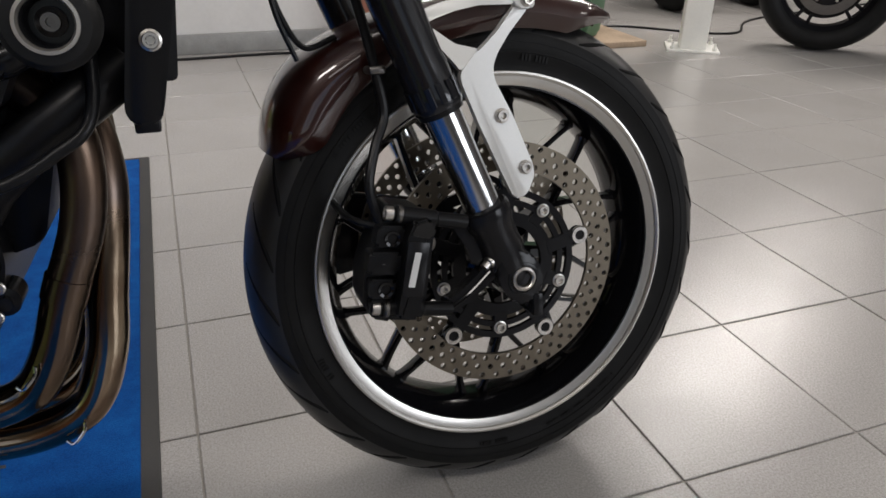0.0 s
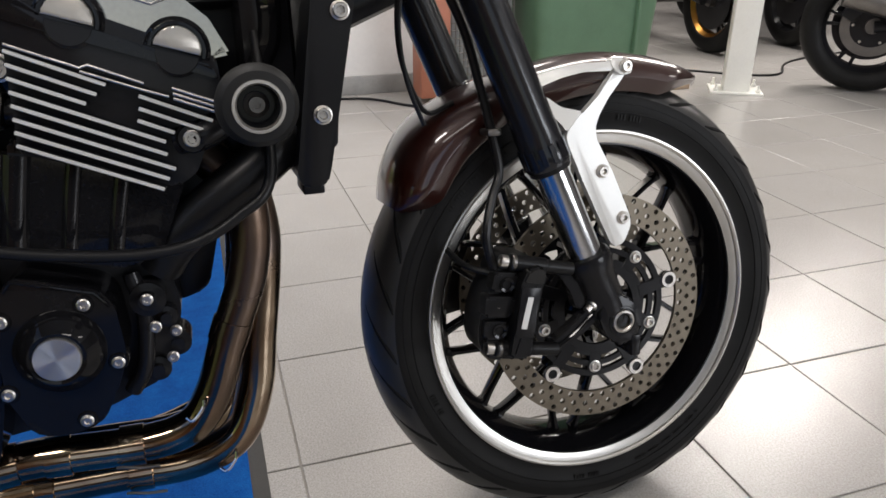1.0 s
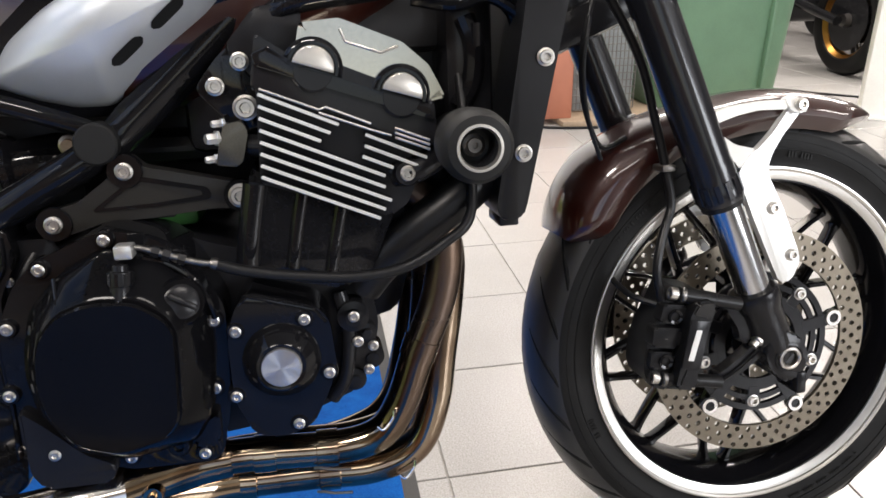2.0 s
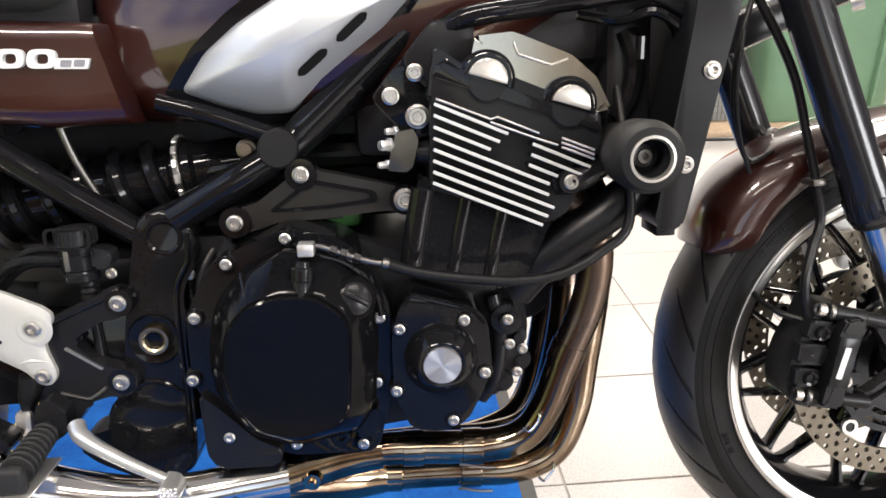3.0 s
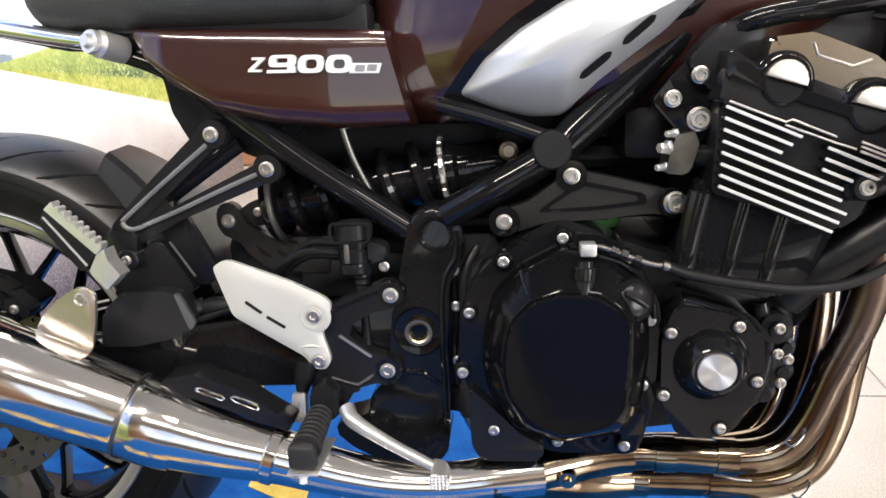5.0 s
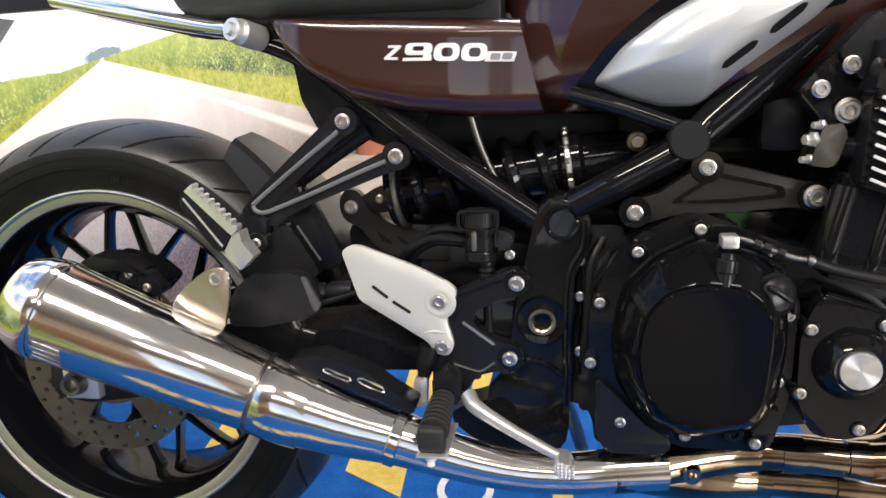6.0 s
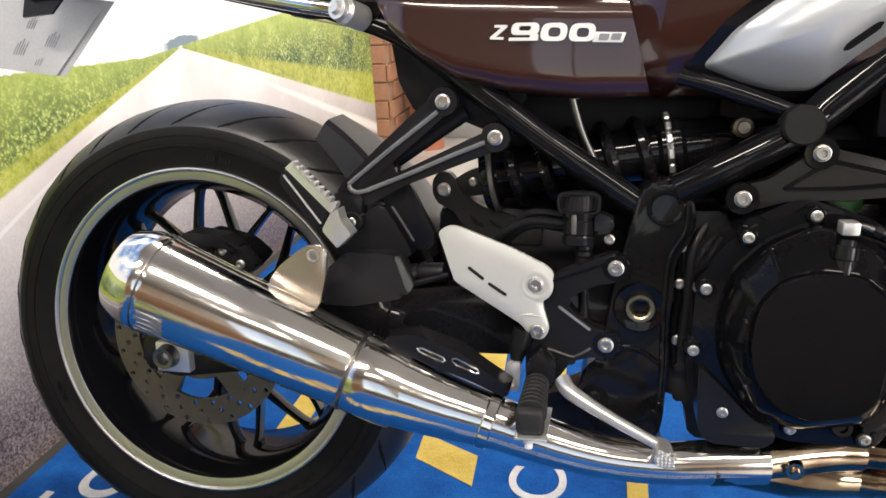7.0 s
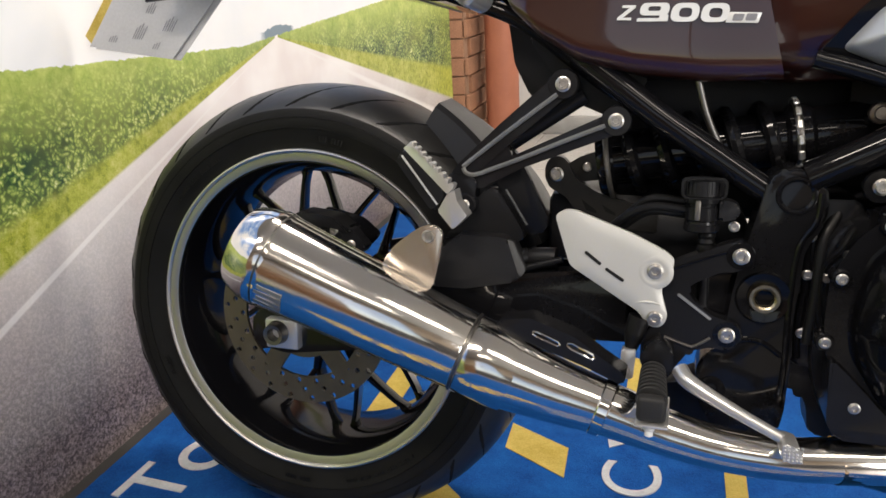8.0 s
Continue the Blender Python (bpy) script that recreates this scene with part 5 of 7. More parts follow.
part("shield", plate([(0.3044, 0.3967), (0.3381, 0.4023), (0.3865, 0.3858), (0.4139, 0.3663), (0.4417, 0.3487), (0.4375, 0.3372), (0.4004, 0.3532), (0.3343, 0.3760), (0.2957, 0.3792)], -0.1965, -0.165, 0.004, 0.004), black_satin, silencer, "black heat shield")
for pts in ([(0.3421, -0.198, 0.3879), (0.3470, -0.198, 0.3885), (0.3696, -0.198, 0.3792), (0.3715, -0.198, 0.3760), (0.3690, -0.198, 0.3748), (0.3463, -0.198, 0.3834), (0.3424, -0.198, 0.3854)], [(0.3796, -0.198, 0.3784), (0.3844, -0.198, 0.3790), (0.4064, -0.198, 0.3685), (0.4083, -0.198, 0.3646), (0.4052, -0.198, 0.3641), (0.3836, -0.198, 0.3727), (0.3799, -0.198, 0.3759)]):
    loop = [Vector(p) for p in pts]
    part("shield_slot", tube(loop + [loop[0]], 0.0013, 8, smooth=False), chrome, silencer, "bright slot edge")
# faint etched emblem near the tail end, as plain bars
for k in range(4):
    turn = radians(322 + 8 * k)
    c, sn = math.cos(turn), math.sin(turn)
    part("emblem_bar", box(-0.0005, 0.0005, -0.0024, 0.0024, 0.202, 0.236 - 0.004 * (k % 2), m=along(S0, SD) @ Matrix.Translation((0.0558 * c, 0.0558 * sn, 0)) @ Matrix.Rotation(turn, 4, "Z")), etched, silencer)
part("silencer_bracket", plate([(0.164, 0.447), (0.1794, 0.4684), (0.2047, 0.4882), (0.2174, 0.4945), (0.2277, 0.4954), (0.2379, 0.4874), (0.2345, 0.4607), (0.2265, 0.4277), (0.2198, 0.4197), (0.2, 0.4212), (0.175, 0.43)], -0.184, -0.179, 0.0012, 0.007), bracket_steel, silencer, "bare steel hanger plate")
part("bracket_bush", lathe([(0, 0.001), (0.0035, 0.001), (0.004, 0.0), (0.006, 0.0025), (0.0075, 0.0)], 24, out_at(0.221, -0.184, 0.482)), bolt_steel, silencer)

# frame
frame_main = part("frame_spar", tube([(0.605, -0.125, 0.552), (0.66, -0.13, 0.582), (0.714, -0.124, 0.612), (0.745, -0.115, 0.637), (0.81, -0.114, 0.695), (0.876, -0.112, 0.7545), (0.96, -0.09, 0.825), (1.1, -0.05, 0.93)], [0.0165, 0.0165, 0.017, 0.0195, 0.02, 0.02, 0.02, 0.02], 20), black_gloss, BIKE, "gloss black tubular steel frame")
part("frame_spar", tube([(0.605, 0.125, 0.552), (0.716, 0.13, 0.623), (0.79, 0.13, 0.704), (0.85, 0.125, 0.755), (1.1, 0.05, 0.92)], 0.0165, 16), black_gloss, frame_main)
part("seat_rail", tube([(0.335, -0.1, 0.703), (0.38, -0.108, 0.669), (0.416, -0.112, 0.642), (0.455, -0.114, 0.6125), (0.497, -0.117, 0.5835), (0.555, -0.119, 0.544), (0.59, -0.12, 0.522)], 0.0145, 24), black_gloss, frame_main)
part("seat_rail", tube([(0.22, -0.1, 0.745), (0.3, -0.098, 0.715), (0.36, -0.095, 0.672), (0.41, -0.1, 0.635)], 0.0085, 16), black_gloss, frame_main)
part("seat_rail", tube([(0.345, 0.115, 0.69), (0.585, 0.122, 0.546)], 0.0105, 12), black_gloss, frame_main)
part("upper_rail", tube([(0.6, -0.12, 0.668), (0.65, -0.121, 0.653), (0.715, -0.122, 0.629)], 0.0092, 16), black_gloss, frame_main)
part("frame_cap", lathe([(0, 0.008), (0.0175, 0.008), (0.0195, 0.006), (0.0195, -0.02)], 40, out_at(0.7165, -0.142, 0.62)), cap_black, frame_main, "flat black frame plug")
part("brace", tube([(0.715, -0.1, 0.6), (0.62, -0.1, 0.555), (0.56, -0.1, 0.54)], 0.008), black_gloss, frame_main)
pivot = part("pivot_plate", plate([(0.568, 0.556), (0.592, 0.566), (0.62, 0.552), (0.627, 0.515), (0.606, 0.478), (0.606, 0.45), (0.602, 0.41), (0.604, 0.36), (0.602, 0.3), (0.596, 0.272), (0.562, 0.262), (0.53, 0.278), (0.512, 0.31), (0.51, 0.345), (0.535, 0.375), (0.543, 0.44), (0.556, 0.5)], -0.135, -0.085, 0.006, 0.012, 3), lid_black, frame_main, "black swingarm pivot plate")
part("pivot_rib", tube([(0.617, -0.134, 0.538), (0.6145, -0.135, 0.51), (0.6, -0.135, 0.478), (0.597, -0.135, 0.41), (0.598, -0.135, 0.36), (0.596, -0.135, 0.31)], 0.0032, 10), black_gloss, pivot)
part("pivot_rib", tube([(0.545, -0.134, 0.372), (0.556, -0.135, 0.38), (0.575, -0.135, 0.378), (0.594, -0.135, 0.365)], 0.003, 10), black_gloss, pivot)
part("lug_boss", lathe([(0, -0.001), (0.006, -0.001), (0.0075, 0.002), (0.0145, 0.003), (0.0165, 0.0), (0.017, -0.02)], 36, out_at(0.527, -0.134, 0.319)), black_gloss, pivot)
part("engine_lug", plate([(0.59, 0.36), (0.588, 0.324), (0.604, 0.319), (0.62, 0.316), (0.628, 0.3), (0.632, 0.268), (0.66, 0.265), (0.66, 0.36)], -0.105, -0.06, 0.005, 0.008), black_cast, pivot)
part("lower_link", plate([(0.516, 0.324), (0.497, 0.312), (0.474, 0.308), (0.46, 0.294), (0.483, 0.272), (0.528, 0.249), (0.56, 0.255), (0.56, 0.3)], -0.105, -0.06, 0.006, 0.01), black_cast, pivot)
part("pivot_ring", lathe([(0.014, 0.001), (0.0165, 0.003), (0.0185, 0.003), (0.02, -0.002)], 40, out_at(0.594, -0.135, 0.535)), black_gloss, pivot)
part("pivot_boss", lathe([(0.0, 0.002), (0.018, 0.002), (0.026, 0.004), (0.0285, 0.0), (0.029, -0.02)], 48, out_at(0.572, -0.134, 0.427)), black_gloss, pivot)
part("pivot_nut", lathe([(0, -0.008), (0.0088, -0.008), (0.0098, 0.005)], 6, out_at(0.5727, -0.137, 0.4275)), collar_brass, pivot)
part("pivot_collar", lathe([(0.0095, 0.0045), (0.0118, 0.0062), (0.0148, 0.0062), (0.016, 0.003), (0.0165, -0.004)], 36, out_at(0.5727, -0.137, 0.4275)), collar_brass, pivot, "bare steel pivot collar")
mount = part("engine_mount", plate([(0.66, 0.534), (0.652, 0.548), (0.662, 0.559), (0.69, 0.566), (0.724, 0.59), (0.727, 0.605), (0.742, 0.607), (0.752, 0.596), (0.77, 0.592), (0.83, 0.577), (0.846, 0.574), (0.853, 0.562), (0.843, 0.55), (0.815, 0.552), (0.76, 0.547), (0.71, 0.545), (0.68, 0.536)], -0.138, -0.118, 0.003, 0.005), bracket_grey, BIKE, "satin dark grey engine mounting bracket")
part("mount_recess", frame_plate([(0.7, 0.556), (0.745, 0.588), (0.81, 0.573), (0.812, 0.562), (0.76, 0.557)], [(0.71, 0.559), (0.746, 0.583), (0.803, 0.5705), (0.804, 0.5655), (0.76, 0.561)], -0.1395, -0.137), black_gloss, mount)
for x, z, sz in ((0.667, 0.547, BOLT_M), (0.736, 0.593, BOLT_M), (0.839, 0.563, BOLT_L)):
    part("mount_washer", lathe([(0, 0.0005), (0.0155, 0.0005), (0.0165, -0.002), (0.0165, -0.006)], 32, out_at(x, -0.14, z)), black_gloss, mount)
    bolt(mount, x, -0.142, z, sz)
part("frame_gusset", plate([(0.81, 0.665), (0.83, 0.69), (0.852, 0.71), (0.872, 0.7), (0.87, 0.63), (0.845, 0.625)], -0.158, -0.13, 0.002, 0.006), black_gloss, frame_main)
for x, y, z, sz in ((0.853, -0.166, 0.688, BOLT_M), (0.829, -0.163, 0.667, BOLT_M), (0.854, -0.163, 0.647, BOLT_L)):
    bolt(frame_main, x, y, z, sz)
part("air_box", box(0.42, 0.83, -0.075, 0.085, 0.648, 0.76, bevel=0.02), black_plastic, BIKE)
part("throttle_body", box(0.79, 0.87, -0.105, 0.14, 0.6, 0.69, bevel=0.015), black_cast, BIKE)
# dark plate added to fill the gap behind the clutch cover
part("rear_filler", plate([(0.6, 0.53), (0.66, 0.53), (0.66, 0.35), (0.604, 0.35), (0.598, 0.42)], -0.118, 0.1, 0.006, 0.01), black_cast, BIKE)
for z0, z1, x in ((0.515, 0.43, 0.613), (0.43, 0.36, 0.611)):
    part("case_rib", tube([(x, -0.12, z0), (x - 0.002, -0.122, (z0 + z1) / 2), (x, -0.12, z1)], 0.004, 10), black_gloss, engine)
for z in (0.492, 0.452, 0.389):
    bolt(engine, 0.6125, -0.126, z, BOLT_S)
# Green block added to give a green patch here; no known part.
part("green_block", box(0.728, 0.792, -0.1, -0.02, 0.528, 0.572, bevel=0.008), patch_green, BIKE, "plain green block behind the bracket")
part("case_top_plate", box(0.7, 0.775, -0.134, -0.11, 0.545, 0.5565, bevel=0.0015), black_satin, engine)
part("loom", tube([(0.64, -0.11, 0.52), (0.625, -0.125, 0.49), (0.622, -0.13, 0.44), (0.618, -0.13, 0.38)], 0.006), black_hose, BIKE)
part("loom", tube([(0.86, -0.14, 0.71), (0.9, -0.16, 0.735), (0.97, -0.17, 0.745), (1.08, -0.16, 0.76), (1.15, -0.13, 0.79)], 0.0105), black_gloss, BIKE)
part("loom", tube([(1.0, -0.16, 0.76), (1.07, -0.165, 0.755), (1.12, -0.16, 0.73), (1.13, -0.14, 0.7)], 0.007), black_hose, BIKE)
part("fan_shroud", box(1.045, 1.097, -0.13, 0.155, 0.57, 0.84, bevel=0.015), black_satin, BIKE)
# next three: plain dark boxes added to stop the view through the machine
part("head_filler", box(0.89, 1.06, -0.1, 0.1, 0.69, 0.82, bevel=0.02), black_plastic, BIKE)
part("shock_filler", box(0.4, 0.67, 0.02, 0.1, 0.48, 0.675, bevel=0.015), black_plastic, BIKE)
part("core_filler", box(0.655, 0.86, 0.0, 0.12, 0.52, 0.66, bevel=0.012), black_plastic, BIKE)
part("linkage_cover", box(0.42, 0.56, -0.06, 0.1, 0.44, 0.5, bevel=0.015), black_plastic, BIKE)
part("inlet_rubber", box(0.68, 0.83, -0.06, 0.1, 0.585, 0.62, bevel=0.02), black_hose, BIKE)
for pts, r in (([(1.0664, -0.130, 0.7210), (1.0744, -0.135, 0.6934), (1.0723, -0.130, 0.6600), (1.0589, -0.130, 0.6350)], 0.011), ([(1.0937, -0.150, 0.7402), (1.1118, -0.150, 0.7187), (1.1159, -0.140, 0.6810), (1.1025, -0.130, 0.6420)], 0.007), ([(1.0143, -0.140, 0.7381), (1.0528, -0.150, 0.7311), (1.0842, -0.160, 0.7372), (1.1183, -0.160, 0.7180)], 0.006), ([(1.0718, -0.160, 0.7143), (1.0713, -0.160, 0.6933)], 0.005)):
    part("loom", tube(pts, r, 10), black_gloss, BIKE)
# Small bright block, added as a glint among the dark hoses.
part("bright_spot", box(1.055, 1.068, -0.1, -0.08, 0.66, 0.73, bevel=0.003), bright_alu, BIKE)

# tank, side cover, scoop, seat
tank = bmesh.new()
bands = [(0.645, 0.56, 0.84, 0.09, 0.09), (0.65, 0.548, 0.87, 0.106, 0.1), (0.664, 0.54, 0.9, 0.122, 0.112), (0.685, 0.535, 0.94, 0.134, 0.122), (0.71, 0.531, 0.97, 0.1385, 0.127), (0.74, 0.528, 1.02, 0.139, 0.135), (0.768, 0.526, 1.05, 0.1365, 0.14), (0.8, 0.526, 1.06, 0.132, 0.142), (0.83, 0.53, 1.07, 0.126, 0.14), (0.86, 0.54, 1.07, 0.117, 0.135), (0.89, 0.56, 1.07, 0.112, 0.125), (0.935, 0.6, 1.03, 0.08, 0.09), (0.95, 0.68, 0.96, 0.04, 0.045)]
rings = []
for z, xa, xb, wa, wb in bands:
    ring = []
    for k in range(96):
        a = 2 * math.pi * k / 96
        c, sn = math.cos(a), math.sin(a)
        w = wa + (wb - wa) * (c + 1) / 2
        x = (xa + xb) / 2 + (xb - xa) / 2 * math.copysign(abs(c) ** 0.55, c)
        knee = max(0.0, min(1.0, (0.76 - x) / 0.2))
        w *= 1 - 0.22 * knee * knee * (3 - 2 * knee)
        ring.append(tank.verts.new((x, w * math.copysign(abs(sn) ** 0.42, sn), z)))
    rings.append(ring)
for a, b in zip(rings, rings[1:]):
    for k in range(96):
        tank.faces.new((a[k], a[(k + 1) % 96], b[(k + 1) % 96], b[k]))
tank.faces.new(rings[0])
tank.faces.new(rings[-1])
part("fuel_tank", tank, brown_paint, BIKE, "glossy dark brown fuel tank", angle=60)
HI = [(0.281, 0.757), (0.42, 0.752), (0.535, 0.746), (0.58, 0.742)]
LO = [(0.281, 0.755), (0.3, 0.722), (0.33, 0.694), (0.372, 0.668), (0.43, 0.654), (0.5, 0.646), (0.58, 0.648)]


def cover_depth(x, v):
    """How far out the side cover lies, v running from its lower to its upper edge: nearly upright, rolled in at both edges."""
    tall = min(1.0, (np.interp(x, *zip(*HI)) - np.interp(x, *zip(*LO))) / 0.05) ** 0.6
    front = max(0.0, min(1.0, (x - 0.47) / 0.1))
    full = max(0.0, 1 - abs(2 * v - 1) ** (6 if v < 0.5 else 9)) ** 0.5 + 0.12 * (0.5 - v)
    return -0.115 - 0.0235 * tall * full * (1 - 0.25 * front * front * (3 - 2 * front))


def on_cover(bm):
    """Bends a flat badge shape to the side cover's skin."""
    for v in bm.verts:
        x, z = v.co.x, v.co.z
        hi, lo = np.interp(x, *zip(*HI)), np.interp(x, *zip(*LO))
        v.co.y += cover_depth(x, (z - lo) / (hi - lo)) + 0.1385
    return bm


def side_panel():
    """A pressed cover, round from its lower to its upper edge, thinning out to the rear and cut off at a slanting front edge."""
    bm = bmesh.new()
    rows = []
    for i in range(74):
        row = []
        for k in range(21):
            v = 0.5 - 0.5 * math.cos(math.pi * min(18, max(0, k - 1)) / 18)
            x = 0.281 + (0.293 - 0.025 * v) * (0.5 - 0.5 * math.cos(math.pi * min(i, 72) / 72))
            hi, lo = np.interp(x, *zip(*HI)), np.interp(x, *zip(*LO))
            row.append(bm.verts.new((x + (0.002 if i == 73 else 0), -0.085 if k in (0, 20) or i == 73 else cover_depth(x, v), lo + (hi - lo) * v)))
        rows.append(row)
    for p, q in zip(rows, rows[1:]):
        for k in range(20):
            bm.faces.new((p[k], p[k + 1], q[k + 1], q[k]))
    bmesh.ops.remove_doubles(bm, verts=bm.verts, dist=1e-5)
    return bm


part("side_cover", side_panel(), brown_paint, BIKE, "glossy dark brown side cover with a pale badge", angle=60)
SCOOP = [(0.623, 0.677), (0.651, 0.712), (0.687, 0.739), (0.73, 0.763), (0.78, 0.779), (0.868, 0.774), (0.823, 0.729), (0.777, 0.692), (0.729, 0.652), (0.694, 0.652), (0.661, 0.661)]
SCOOP_EDGE, SCOOP_BULGE, SCOOP_POWER, SCOOP_TILT = -0.112, 0.042, 2.4, 0.34


def scoop_depth(x, z):
    """How far out the scoop's skin lies at a place within its outline."""
    pts = rounded(SCOOP, 0.008)
    c = sum(pts, Vector((0, 0))) / len(pts)
    d, best = Vector((x, z)) - c, 0.0
    for p, r in zip(pts, pts[1:] + pts[:1]):
        e = r - p
        den = d.x * e.y - d.y * e.x
        if abs(den) > 1e-12:
            w = p - c
            s, u = (w.x * e.y - w.y * e.x) / den, (w.x * d.y - w.y * d.x) / den
            if s > 0 and -1e-6 <= u <= 1 + 1e-6:
                best = 1 / s
    return SCOOP_EDGE - SCOOP_BULGE * (1 - min(1.0, best) ** SCOOP_POWER) - SCOOP_TILT * (z - 0.664)


def tilted(bm):
    """Leans a panel outward with height, as the tank's side does."""
    for v in bm.verts:
        v.co.y -= SCOOP_TILT * (v.co.z - 0.664)
    return bm


scoop = part("tank_scoop", tilted(bulged(SCOOP, SCOOP_EDGE, SCOOP_BULGE, 0.02, 0.008, 12, SCOOP_POWER)), scoop_silver, BIKE, "satin silver side scoop with two slots", angle=70)
part("scoop_frame", tilted(bulged([(0.604, 0.674), (0.64, 0.719), (0.68, 0.751), (0.725, 0.777), (0.78, 0.794), (0.89, 0.79), (0.833, 0.722), (0.786, 0.684), (0.734, 0.643), (0.693, 0.641), (0.65, 0.65)], -0.1095, 0.006, 0.035, 0.008, 4)), black_gloss, scoop)
for a, b in (((0.743, 0.689), (0.772, 0.712)), ((0.782, 0.719), (0.811, 0.743))):
    A, Bq = Vector(a), Vector(b)
    n = Vector((-(Bq - A).y, (Bq - A).x)).normalized()
    sm = bmesh.new()
    rows = []
    for i in range(11):
        p = A.lerp(Bq, i / 10)
        w = 0.004 * math.sqrt(max(0.05, 1 - (abs(i - 5) / 5) ** 6))
        rows.append([sm.verts.new((q.x, scoop_depth(q.x, q.y) + dy, q.y)) for q, dy in ((p - n * w, -0.0009), (p + n * w, -0.0009), (p + n * w, 0.003), (p - n * w, 0.003))])
    for p, q in zip(rows, rows[1:]):
        for k in range(4):
            sm.faces.new((p[k], p[(k + 1) % 4], q[(k + 1) % 4], q[k]))
    sm.faces.new(rows[0])
    sm.faces.new(rows[-1])
    part("scoop_slot", sm, cap_black, scoop, "dark slot")
seat = part("seat", box(0.16, 0.53, -0.135, 0.135, 0.757, 0.86, bevel=0.04, seg=5), seat_vinyl, BIKE, "black grained vinyl seat")
part("seat_base", box(0.17, 0.53, -0.1, 0.1, 0.742, 0.775, bevel=0.006), black_plastic, BIKE)
part("tail_panel", plate([(0.05, 0.79), (0.16, 0.765), (0.29, 0.752), (0.285, 0.735), (0.2, 0.738), (0.06, 0.77)], -0.1, 0.1, 0.006, 0.006), black_gloss, BIKE)
part("grab_tube", tube([(0.245, -0.118, 0.745), (0.2, -0.118, 0.752), (0.12, -0.116, 0.768), (0.02, -0.11, 0.79)], 0.0095, 16), chrome, BIKE, "chromed grab rail")
part("rail_fixing", lathe([(0, 0.018), (0.006, 0.018), (0.008, 0.012), (0.012, 0.012), (0.013, 0.008), (0.011, 0.004), (0.0145, 0.0), (0.0145, -0.03)], 28, along((0.25, -0.13, 0.743), (-0.35, -0.9, 0.2))), bright_alu, BIKE, "bright turned rail fixing")
part("tail_inner_panel", plate([(0.276, 0.738), (0.284, 0.7), (0.289, 0.668), (0.309, 0.63), (0.345, 0.622), (0.44, 0.64), (0.44, 0.72), (0.31, 0.74)], -0.062, -0.05, 0.003, 0.006), trim_black, BIKE)
part("under_tray", plate([(0.3, 0.74), (0.36, 0.68), (0.42, 0.66), (0.42, 0.6), (0.36, 0.625), (0.31, 0.69)], -0.07, 0.07, 0.006, 0.01), black_plastic, BIKE)

# the badge, as plain shapes
badge = part("badge_plate", on_cover(plate([(0.5182, 0.7126), (0.5476, 0.7114), (0.5445, 0.7018), (0.5145, 0.7029)], -0.1432, -0.139, 0.0004, 0.0008)), badge_white, BIKE, "raised white badge shapes")
for x0, x1, dz in ((0.4315, 0.4612, 0.0), (0.4619, 0.4896, -0.0011), (0.4903, 0.5175, -0.0022)):
    lean = 0.0034
    o = [(x0 + lean, 0.7236 + dz), (x1 + lean * 0.4, 0.7231 + dz), (x1 - lean * 0.2, 0.7055 + dz), (x0, 0.706 + dz)]
    c = Vector(((x0 + x1 + lean * 0.8) / 2, 0.71455 + dz))
    if x0 < 0.44:
        c = Vector((c.x, c.y + 0.0035))
        part("badge_ring", on_cover(frame_plate([o[0], o[1], (x1, 0.7112 + dz), (x0 + lean * 0.35, 0.7117 + dz)], [(c.x - 0.0058, c.y + 0.0023), (c.x + 0.0062, c.y + 0.002), (c.x + 0.0055, c.y - 0.0025), (c.x - 0.0066, c.y - 0.0022)], -0.1438, -0.138)), badge_white, badge)
        part("badge_stem", on_cover(plate([(x1 - 0.0085, 0.712 + dz), (x1, 0.712 + dz), (x1 - 0.0005, 0.7055 + dz), (x0 - 0.001, 0.706 + dz), (x0, 0.7092 + dz), (x1 - 0.0088, 0.7087 + dz)], -0.1437, -0.138, 0.0, 0.001)), badge_white, badge)
    else:
        part("badge_ring", on_cover(frame_plate(o, [(c.x - 0.0054, c.y + 0.0046), (c.x + 0.0066, c.y + 0.0042), (c.x + 0.0056, c.y - 0.0049), (c.x - 0.0066, c.y - 0.0044)], -0.1438, -0.138)), badge_white, badge)
part("badge_stroke", on_cover(plate([(0.4165, 0.7222), (0.4295, 0.7217), (0.429, 0.7193), (0.4172, 0.7102), (0.4254, 0.7099), (0.4249, 0.7074), (0.4113, 0.708), (0.4116, 0.7102), (0.4232, 0.7193), (0.416, 0.7197)], -0.1432, -0.138, 0.0, 0.0)), badge_white, badge)
for x0 in (0.5205, 0.5325):
    part("badge_bar", on_cover(plate([(x0 + 0.0015, 0.7108), (x0 + 0.0115, 0.7104), (x0 + 0.0095, 0.704), (x0, 0.7044)], -0.1438, -0.1428, 0.0, 0.0015)), paper_ink, badge)

# swingarm, shock, linkage, hugger
swing = part("swingarm", plate([(0.6, 0.46), (0.45, 0.448), (0.3, 0.43), (0.15, 0.4), (0.02, 0.37), (-0.045, 0.355), (-0.05, 0.31), (0.0, 0.3), (0.2, 0.33), (0.32, 0.357), (0.43, 0.36), (0.6, 0.395)], -0.125, -0.098, 0.006, 0.01), black_gloss, BIKE, "gloss black swingarm")
part("swingarm_arm", plate([(0.6, 0.46), (0.45, 0.448), (0.3, 0.43), (0.15, 0.4), (-0.045, 0.355), (-0.05, 0.31), (0.2, 0.33), (0.43, 0.36), (0.6, 0.395)], 0.098, 0.125, 0.006, 0.01), black_gloss, swing)
